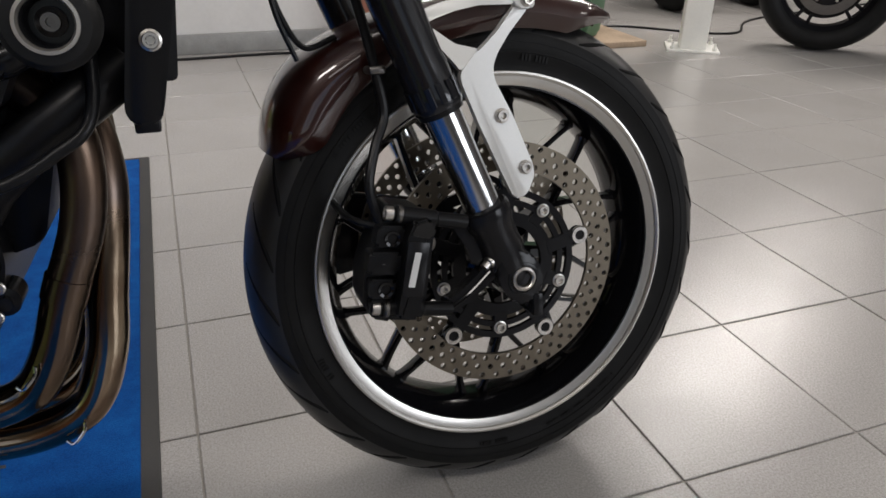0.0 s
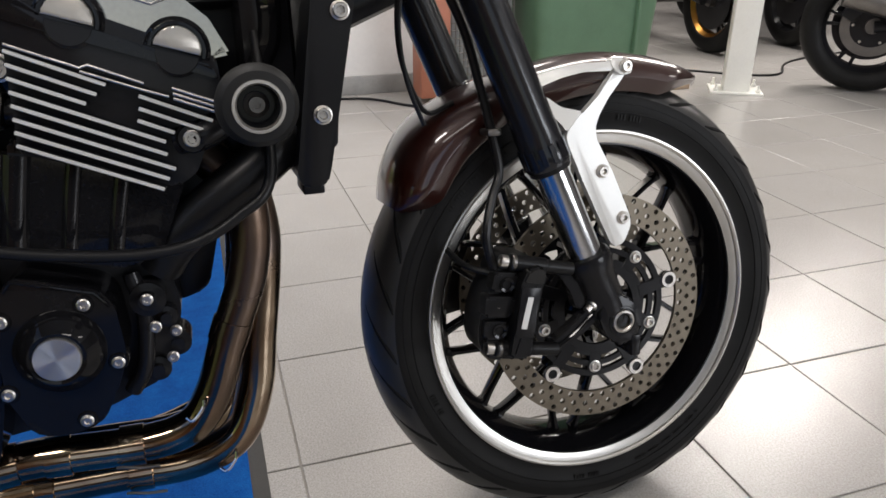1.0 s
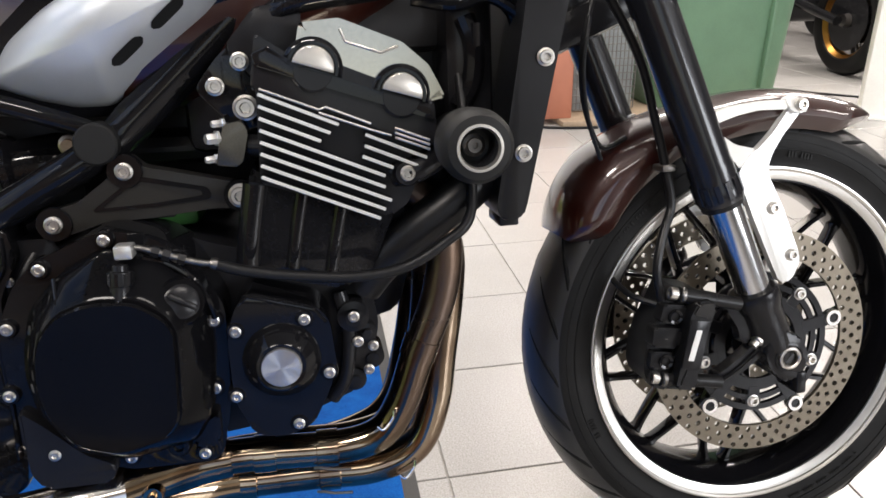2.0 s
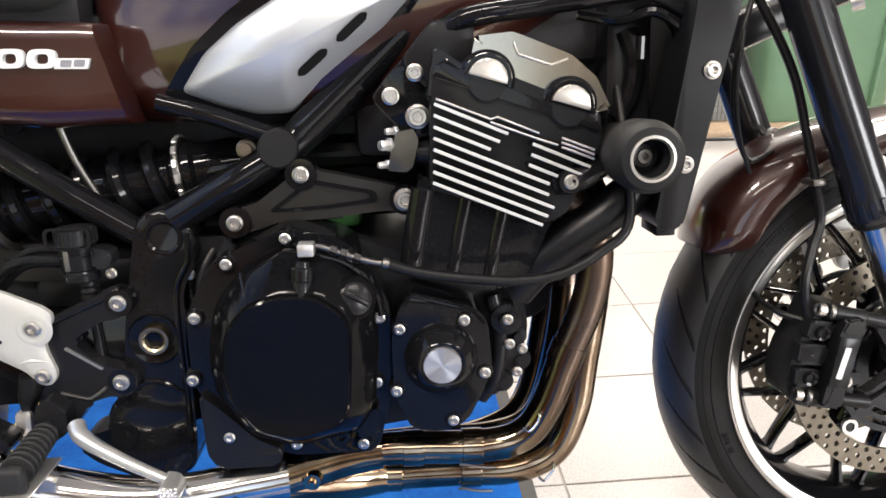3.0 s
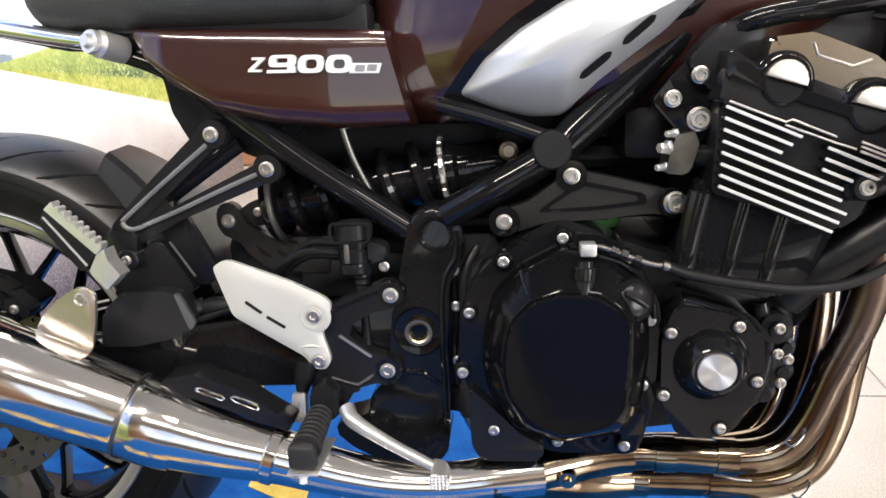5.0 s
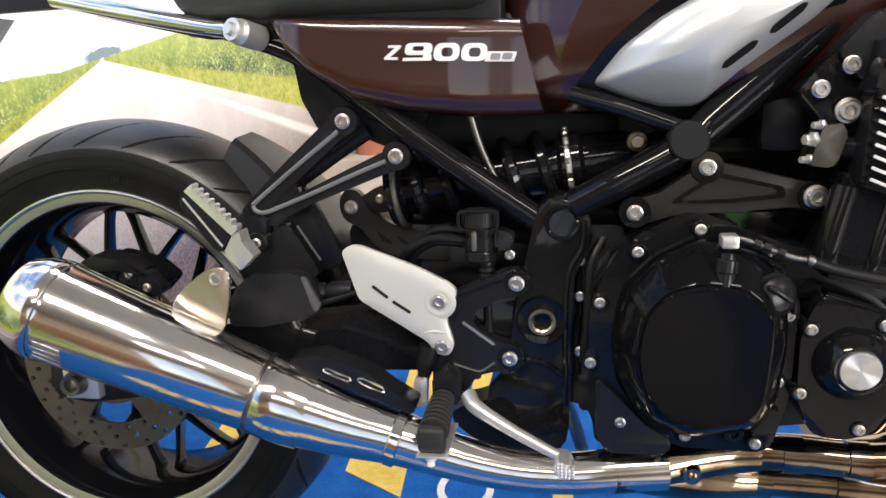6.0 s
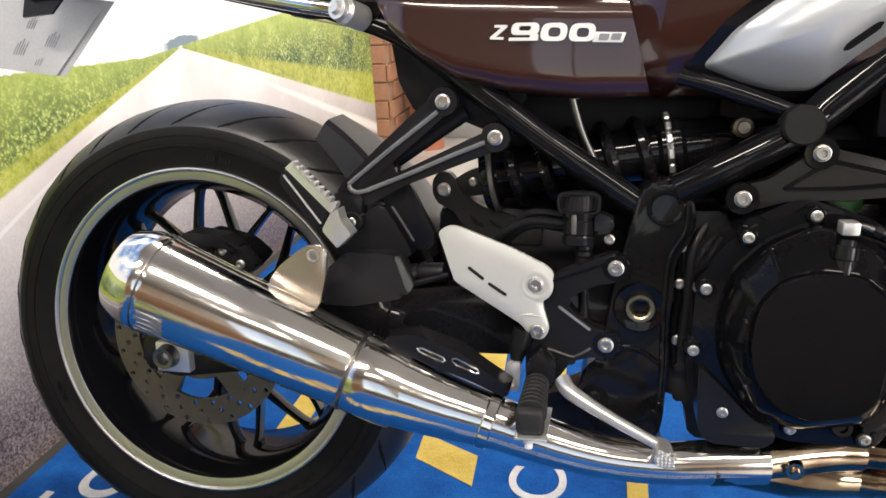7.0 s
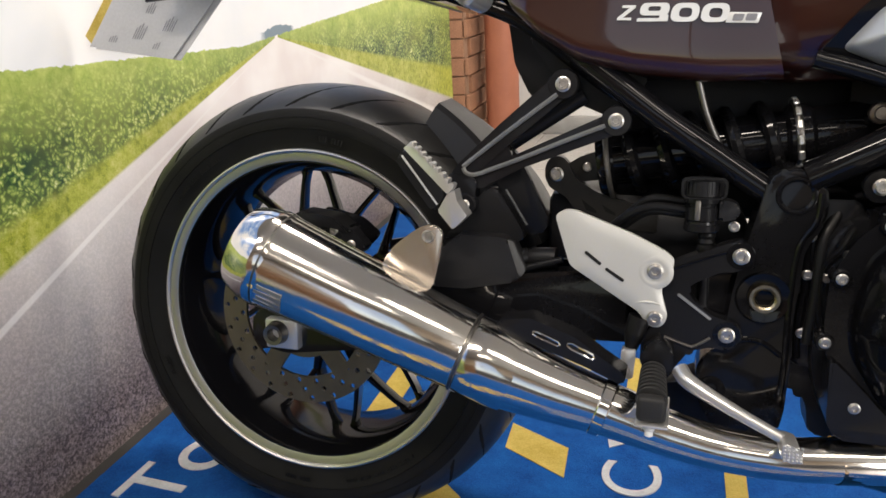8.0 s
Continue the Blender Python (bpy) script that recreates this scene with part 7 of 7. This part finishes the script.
EU, EV = Vector((0.14, 0.0, -0.018)), Vector((0.065, 0.01, 0.106))
for u0, v0, n, long in ((0.12, 0.12, 4, 0.1), (0.4, 0.2, 5, 0.22), (0.42, 0.55, 4, 0.16), (0.72, 0.35, 5, 0.2), (0.7, 0.1, 3, 0.1)):
    for k in range(n):
        c = Vector((-0.4, 0.0345, 0.702)) + EU * (u0 + 0.028 * k) + EV * v0
        d = EV * long * (0.7 + 0.3 * ((k * 7) % 3) / 2)
        sheet("print_bar", [c, c + EU * 0.009, c + EU * 0.009 + d, c + d], 0.0003, paper_ink)
sheet("strap", [Q(-0.262, -0.009, 0.762), Q(-0.215, -0.009, 0.765), Q(-0.2, -0.003, 0.785), Q(-0.26, -0.003, 0.79)], 0.004, black_hose)
sheet("strap", [Q(-0.25, -0.008, 0.785), Q(-0.02, -0.004, 0.79), Q(-0.02, 0.004, 0.83), Q(-0.25, 0.0, 0.84)], 0.006, black_hose)

# ---- poster board ----
board = thing("road_poster", "tall printed poster board showing a country road between green fields", "poster")
part("board", box(-1.875, -1.838, -1.4, 2.29, 0.0, 2.1, bevel=0.003), white_plastic, board)
bm = bmesh.new()
vs = [bm.verts.new(p) for p in ((-1.835, -1.39, 0.002), (-1.835, 2.285, 0.002), (-1.835, 2.285, 2.09), (-1.835, -1.39, 2.09))]
bm.faces.new(vs)
vs2 = [bm.verts.new(v.co + Vector((-0.002, 0, 0))) for v in vs]
bm.faces.new(list(reversed(vs2)))
part("print", bm, road_print, board, "printed road picture")

# ---- mat under the motorcycle ----
mat = thing("floor_mat", "blue carpet mat with yellow blocks and white letters", "mat")
part("border", box(-1.85, -0.36, -2.6, 1.525, 0.0, 0.007, bevel=0.002), rubber_border, mat, "black rubber edge")
part("carpet", box(-1.808, -0.385, -2.575, 1.5, 0.004, 0.0115, bevel=0.002), carpet_blue, mat, "blue pile")


def mat_block(name, pts, material, h=0.0128):
    bm = bmesh.new()
    a = [bm.verts.new((x, y, h)) for x, y in pts]
    b = [bm.verts.new((x, y, 0.009)) for x, y in pts]
    bm.faces.new(a)
    n = len(pts)
    for i in range(n):
        bm.faces.new((a[i], b[i], b[(i + 1) % n], a[(i + 1) % n]))
    return part(name, bm, material, mat)


mat_block("yellow_block", [(-1.165, 0.395), (-1.059, 0.344), (-1.055, 0.266), (-1.163, 0.323)], carpet_yellow)
mat_block("yellow_block", [(-1.125, 0.77), (-1.062, 0.77), (-1.05, 0.55), (-1.085, 0.526), (-1.115, 0.575)], carpet_yellow)
mat_block("yellow_block", [(-0.813, 0.345), (-0.781, 0.345), (-0.779, 0.2), (-0.811, 0.2)], carpet_yellow)
mat_block("yellow_block", [(-1.244, 0.218), (-1.2, 0.18), (-1.24, 0.06), (-1.32, 0.1)], carpet_yellow)
mat_block("yellow_block", [(-1.44, 0.54), (-1.39, 0.54), (-1.39, 0.34), (-1.44, 0.34)], carpet_yellow)
mat_block("yellow_block", [(-0.98, 0.68), (-0.93, 0.66), (-0.93, 0.5), (-0.98, 0.52)], carpet_yellow)
mat_block("yellow_block", [(-1.283, 0.66), (-1.238, 0.656), (-1.224, 0.572), (-1.262, 0.545), (-1.284, 0.555)], carpet_yellow)
mat_block("yellow_block", [(-0.8, 0.9), (-0.74, 0.9), (-0.74, 0.6), (-0.8, 0.6)], carpet_yellow)

for k in range(7):
    u = radians(25 + 22 * k)
    p, q, n = Vector((math.cos(u), math.sin(u))) * 0.16, Vector((math.cos(u), math.sin(u))) * 0.3, Vector((-math.sin(u), math.cos(u)))
    o2 = Vector((-1.32, -0.62))
    mat_block("yellow_ray", [tuple(o2 + p - n * 0.02), tuple(o2 + q - n * 0.04), tuple(o2 + q + n * 0.04), tuple(o2 + p + n * 0.02)], carpet_yellow)
for k in range(4):
    mat_block("white_bar", [(-1.05, -0.5 + 0.07 * k), (-0.5, -0.5 + 0.07 * k), (-0.5, -0.485 + 0.07 * k), (-1.05, -0.485 + 0.07 * k)], carpet_white if k % 2 else carpet_yellow)


def letters(body, x, y, size, turn):
    cu = bpy.data.curves.new("mat_letter", "FONT")
    cu.body, cu.size, cu.extrude, cu.align_x, cu.align_y = body, size, 0.0012, "CENTER", "CENTER"
    tmp = new("mat_letter", cu)
    me = bpy.data.meshes.new_from_object(tmp.evaluated_get(bpy.context.evaluated_depsgraph_get()))
    bpy.data.objects.remove(tmp)
    me.materials.clear()
    me.materials.append(carpet_white)
    ob = new("mat_letter", me)
    ob.parent = mat
    ob.matrix_basis = pose(x, y, 0.0125, 0, 0, turn)
    return tagged(ob, "white pile letter " + body)


letters("T", -1.69, 0.094, 0.158, 88)
letters("o", -1.679, 0.184, 0.185, 88)
letters("C", -0.947, 0.287, 0.132, 90)
mat_block("white_wedge", [(-0.998, 0.385), (-0.97, 0.378), (-0.993, 0.362)], carpet_white)

# ---- posts, bin, brick pier ----
post = thing("steel_post", "white painted square steel post bolted to the floor", "post", pose(2.085, 2.36, 0, 0, 0, -32))
part("shaft", box(-0.06, 0.06, -0.06, 0.06, 0.006, TOP - 0.02, bevel=0.008), post_white, post)
part("foot_plate", box(-0.12, 0.12, -0.1, 0.1, 0.0, 0.01, bevel=0.002), post_white, post)
for sx in (-1, 1):
    for sy in (-1, 1):
        part("anchor_bolt", lathe([(0.0, 0.034), (0.006, 0.034), (0.006, 0.014), (0.011, 0.014), (0.011, 0.0)], 6, Matrix.Translation((sx * 0.095, sy * 0.078, 0.009))), post_white, post)

bin_ob = thing("waste_bin", "green plastic wheeled waste bin", "bin", pose(1.42, 2.82, 0.03, 0, 0, 4))
bm = bmesh.new()
prof = [(0.24, 0.0), (0.25, 0.03), (0.29, 0.85), (0.31, 0.9)]
rings = []
for w, z in prof:
    pts = rounded([(-w, -w * 0.95), (w, -w * 0.95), (w, w), (-w, w)], 0.06, 5)
    rings.append([bm.verts.new((p.x * 1.25, p.y, z)) for p in pts])
for a, b in zip(rings, rings[1:]):
    for k in range(len(a)):
        bm.faces.new((a[k], a[(k + 1) % len(a)], b[(k + 1) % len(a)], b[k]))
bm.faces.new(rings[0])
bm.faces.new(rings[-1])
part("body", bm, bin_green, bin_ob)
part("lid", box(-0.4, 0.4, -0.32, 0.33, 0.9, 0.95, bevel=0.02), bin_green, bin_ob)
for x in (0.2,):
    part("rib", box(x - 0.008, x + 0.008, -0.262, -0.22, 0.03, 0.85, bevel=0.005, m=Matrix.Rotation(radians(2.4), 4, "X")), bin_green, bin_ob)
tagged(part("wooden_board", box(0.62, 1.9, 2.46, 2.9, 0.0, 0.028, bevel=0.004), wood_board), "worn plywood board lying under the bin", "board")
crate = thing("wire_crate", "grey wire mesh crate beside the bin", "crate", pose(0.87, 2.75, 0.028))
for i in range(16):
    for axis in (0, 1):
        t = -0.15 + 0.3 * i / 15
        pts = [(t, -0.12, 0.01), (t, -0.12, 0.5)] if axis == 0 else [(-0.15, -0.12, 0.01 + 0.49 * i / 15), (0.15, -0.12, 0.01 + 0.49 * i / 15)]
        part("wire", tube(pts, 0.0025, 6), dark_steel, crate)
part("crate_back", box(-0.15, 0.15, -0.1, 0.1, 0.0, 0.5, bevel=0.005), simple("crate_grey", (0.25, 0.27, 0.27), 0.7), crate)
tagged(part("red_carton", box(0.545, 0.68, 2.52, 2.66, 0.028, 0.62, bevel=0.006), pipe_red), "tall narrow red-brown carton on the board", "carton")

pier = thing("brick_pier", "brown brick pier behind the poster", "pier", kind="structure")
part("core", box(-2.45, -1.83, 2.47, 2.82, 0.0, 2.4), mortar, pier)
bm = bmesh.new()
add_box(bm, -0.105, 0.105, -0.0, 0.05, -0.0365, 0.0365, 0.002, None, 1)
brick_me = mesh_of("brick", bm, brick_brown)
for row in range(14):
    z = 0.045 + row * 0.08
    for k in range(3):
        x = -2.36 + k * 0.225 + (0.11 if row % 2 else 0.0)
        placed("brick", brick_me, pose(min(x, -1.94), 2.462 - 0.004 * (k % 2), z), pier)
    for k in range(2):
        placed("brick", brick_me, pose(-1.815, 2.575 + 0.16 * k + (0.05 if row % 2 else 0), z, 0, 0, 90), pier)
down = thing("down_pipe", "red-brown painted vertical pipe beside the brick pier", "pipe")
part("shaft", tube([(-1.7, 2.62, 0.0), (-1.7, 2.62, TOP - 0.02)], 0.075, 28, smooth=False), pipe_red, down)
part("collar", lathe([(0.076, -0.03), (0.083, -0.028), (0.083, 0.028), (0.076, 0.03)], 28, Matrix.Translation((-1.7, 2.62, 0.9))), pipe_red, down)


# ---- motorcycles in the background ----
def parked_bike(m, rim, label, wide, spoke=None):
    b = thing("motorcycle", label, "motorcycle", m, "parked motorcycles")
    flat = Matrix(((1, 0, 0, 0), (0, 0, -1, 0), (0, 1, 0, 0), (0, 0, 0, 1)))
    for x in (0.0, 1.42):
        c = Matrix.Translation((x, 0, 0.31)) @ flat
        t = part("tyre", lathe(tyre_profile(0.31, wide, 0.215, wide * 0.75), 72, c), tyre_rubber, b, "black tyre")
        part("rim", lathe([(0.222, wide * 0.7), (0.215, wide * 0.72), (0.195, wide * 0.4), (0.195, -wide * 0.4), (0.215, -wide * 0.72), (0.222, -wide * 0.7)], 64, c, close=True), rim, t)
        for k in range(10):
            sm = box(0.03, 0.2, -0.008, 0.008, -0.012, 0.012, bevel=0.004, m=c @ Matrix.Rotation(radians(72 * (k // 2) + 20 + 17 * (k % 2)), 4, "Z"))
            part("spoke", sm, spoke or rim, t)
        part("disc", lathe([(0.098, wide * 0.62), (0.14, wide * 0.62), (0.14, wide * 0.68), (0.098, wide * 0.68)], 48, c, close=True), dark_steel, t)
        part("disc_carrier", lathe([(0.03, wide * 0.5), (0.1, wide * 0.6), (0.1, wide * 0.66), (0.03, wide * 0.66)], 36, c, close=True), black_satin, t)
        # Plain black disc, added so that the wheel looks dark between its spokes.
        part("wheel_backing", lathe([(0, -wide * 0.5), (0.17, -wide * 0.5), (0.17, -wide * 0.6), (0, -wide * 0.6)], 48, c), black_satin, t, "black disc added to darken the inside of the wheel")
        for k in range(6):
            bolt_at = c @ Matrix.Rotation(radians(60 * k), 4, "Z") @ Matrix.Translation((0.085, 0, wide * 0.66))
            part("disc_bolt", lathe([(0, 0.004), (0.006, 0.004), (0.007, 0.0)], 10, bolt_at), bolt_steel, t)
        cal = box(0.08, 0.15, -0.035, 0.035, wide * 0.45, wide * 0.95, bevel=0.008, m=c @ Matrix.Rotation(radians(60 if x else 150), 4, "Z"))
        part("caliper", cal, black_cast, t)
        part("hub", lathe([(0, -0.07), (0.035, -0.07), (0.045, 0), (0.035, 0.07), (0, 0.07)], 24, c), dark_steel, t)
    for s in (1, -1):
        part("fork_leg", tube([(1.42, 0.085 * s, 0.31), (1.33, 0.085 * s, 0.55), (1.17, 0.085 * s, 0.98)], 0.024, 16), black_satin, b)
        part("swingarm", tube([(0.0, 0.1 * s, 0.31), (0.3, 0.1 * s, 0.36), (0.55, 0.09 * s, 0.4)], 0.028, 14), black_satin, b)
    part("engine", plate([(0.5, 0.25), (0.48, 0.5), (0.62, 0.68), (0.9, 0.72), (1.02, 0.55), (0.98, 0.3), (0.85, 0.22)], -0.16, 0.16, 0.02, 0.05), black_cast, b)
    part("tank", plate([(0.5, 0.72), (0.6, 0.92), (0.85, 0.98), (1.1, 0.88), (1.05, 0.74)], -0.14, 0.14, 0.05, 0.05, 4), black_gloss, b)
    part("seat", plate([(-0.1, 0.82), (0.1, 0.78), (0.5, 0.76), (0.5, 0.82), (0.2, 0.86), (-0.1, 0.92)], -0.12, 0.12, 0.03, 0.03, 4), seat_vinyl, b)
    part("silencer", tube([(0.55, -0.16, 0.3), (0.25, -0.18, 0.36), (-0.15, -0.2, 0.46)], [0.025, 0.05, 0.055], 20), dark_steel, b)
    part("handlebar", tube([(1.1, -0.36, 1.05), (1.17, -0.15, 1.03), (1.17, 0.15, 1.03), (1.1, 0.36, 1.05)], 0.012, 12), black_satin, b)
    part("mudguard", lathe([(0.325, -0.06), (0.335, 0.0), (0.325, 0.06), (0.32, 0.06), (0.33, 0.0), (0.32, -0.06)], 24, Matrix.Translation((1.42, 0, 0.31)) @ flat, start=40, end=140, close=True), black_gloss, b)
    return b


parked_bike(pose(2.67, 2.19, 0, 0, 0, -42), black_satin, "black motorcycle with wide tyres parked by the post", 0.085)
parked_bike(pose(2.66, 3.33, 0, 0, 0, 88), gold_alu, "dark motorcycle with gold wheel rims parked further back", 0.06, black_satin)
parked_bike(pose(3.32, 3.4, 0, 0, 0, 80), black_satin, "black motorcycle standing between others in the row", 0.07)
parked_bike(pose(3.9, 3.9, 0, 0, 0, 60), black_satin, "black motorcycle parked at the back of the showroom", 0.06)
tagged(part("floor_cable", tube([(-0.9, 2.78, 0.006), (-0.25, 2.72, 0.006), (0.3, 2.71, 0.006), (0.62, 2.44, 0.006), (1.5, 2.44, 0.006), (1.95, 2.95, 0.006), (2.5, 2.6, 0.006), (3.0, 2.95, 0.006), (4.5, 3.3, 0.006)], 0.006, 8), black_hose), "thin black cable lying along the floor", "cable")

# ---- lamps on the ceiling and the window frame ----
for lx, ly in LAMPS:
    lt = thing("ceiling_light", "white ceiling light with a long diffuser", "ceiling light", pose(lx, ly, 0), "ceiling lights")
    part("housing", box(-0.64, 0.64, -0.18, 0.18, 2.93, TOP, bevel=0.01), white_plastic, lt)
for k, (wa, wb) in enumerate(WINDOWS):
    win = thing("window_%d" % (k + 1), "wide shop window with a grey metal frame", "window", kind="structure")
    mid = (wa + wb) / 2
    for a in ((wa, wb, 0.7, 0.76), (wa, wb, 2.54, 2.6), (wa, wa + 0.06, 0.76, 2.54), (wb - 0.06, wb, 0.76, 2.54), (mid - 0.03, mid + 0.03, 0.76, 2.54)):
        part("window_frame", box(a[0], a[1], Y0 - 0.1, Y0 - 0.04, a[2], a[3], bevel=0.004), glass_blue, win)

# ---- floor tiles, last ----
bm = bmesh.new()
h = TILE / 2 - 0.0014
add_box(bm, -h, h, -h, h, -0.012, 0.0, 0.0012, None, 1)
tile_me = mesh_of("tile", bm, floor_tile)
rest = []
for i in range(-16, 24):
    for j in range(-16, 26):
        x, y = (i + 0.5) * TILE, (j + 0.5) * TILE
        if not (X0 < x < X1 and Y0 < y < Y1):
            continue
        if -6 <= i <= 9 and -2 <= j <= 12 and not (x < -0.5 and -1.5 < y < 1.4):
            placed("tile", tile_me, pose(x, y, random.uniform(-0.0005, 0.0005), 0, 0, random.choice((0, 90, 180, 270))), floor)
        else:
            rest.append((x, y))
bm = bmesh.new()
for x, y in rest:
    v = [bm.verts.new((x + a * h, y + b * h, 0.0)) for a, b in ((-1, -1), (1, -1), (1, 1), (-1, 1))]
    w = [bm.verts.new((p.co.x, p.co.y, -0.01)) for p in v]
    bm.faces.new(v)
    for k in range(4):
        bm.faces.new((v[k], w[k], w[(k + 1) % 4], v[(k + 1) % 4]))
tagged(part("tile_field", bm, floor_tile, floor), "far tiles", kind="stuff")
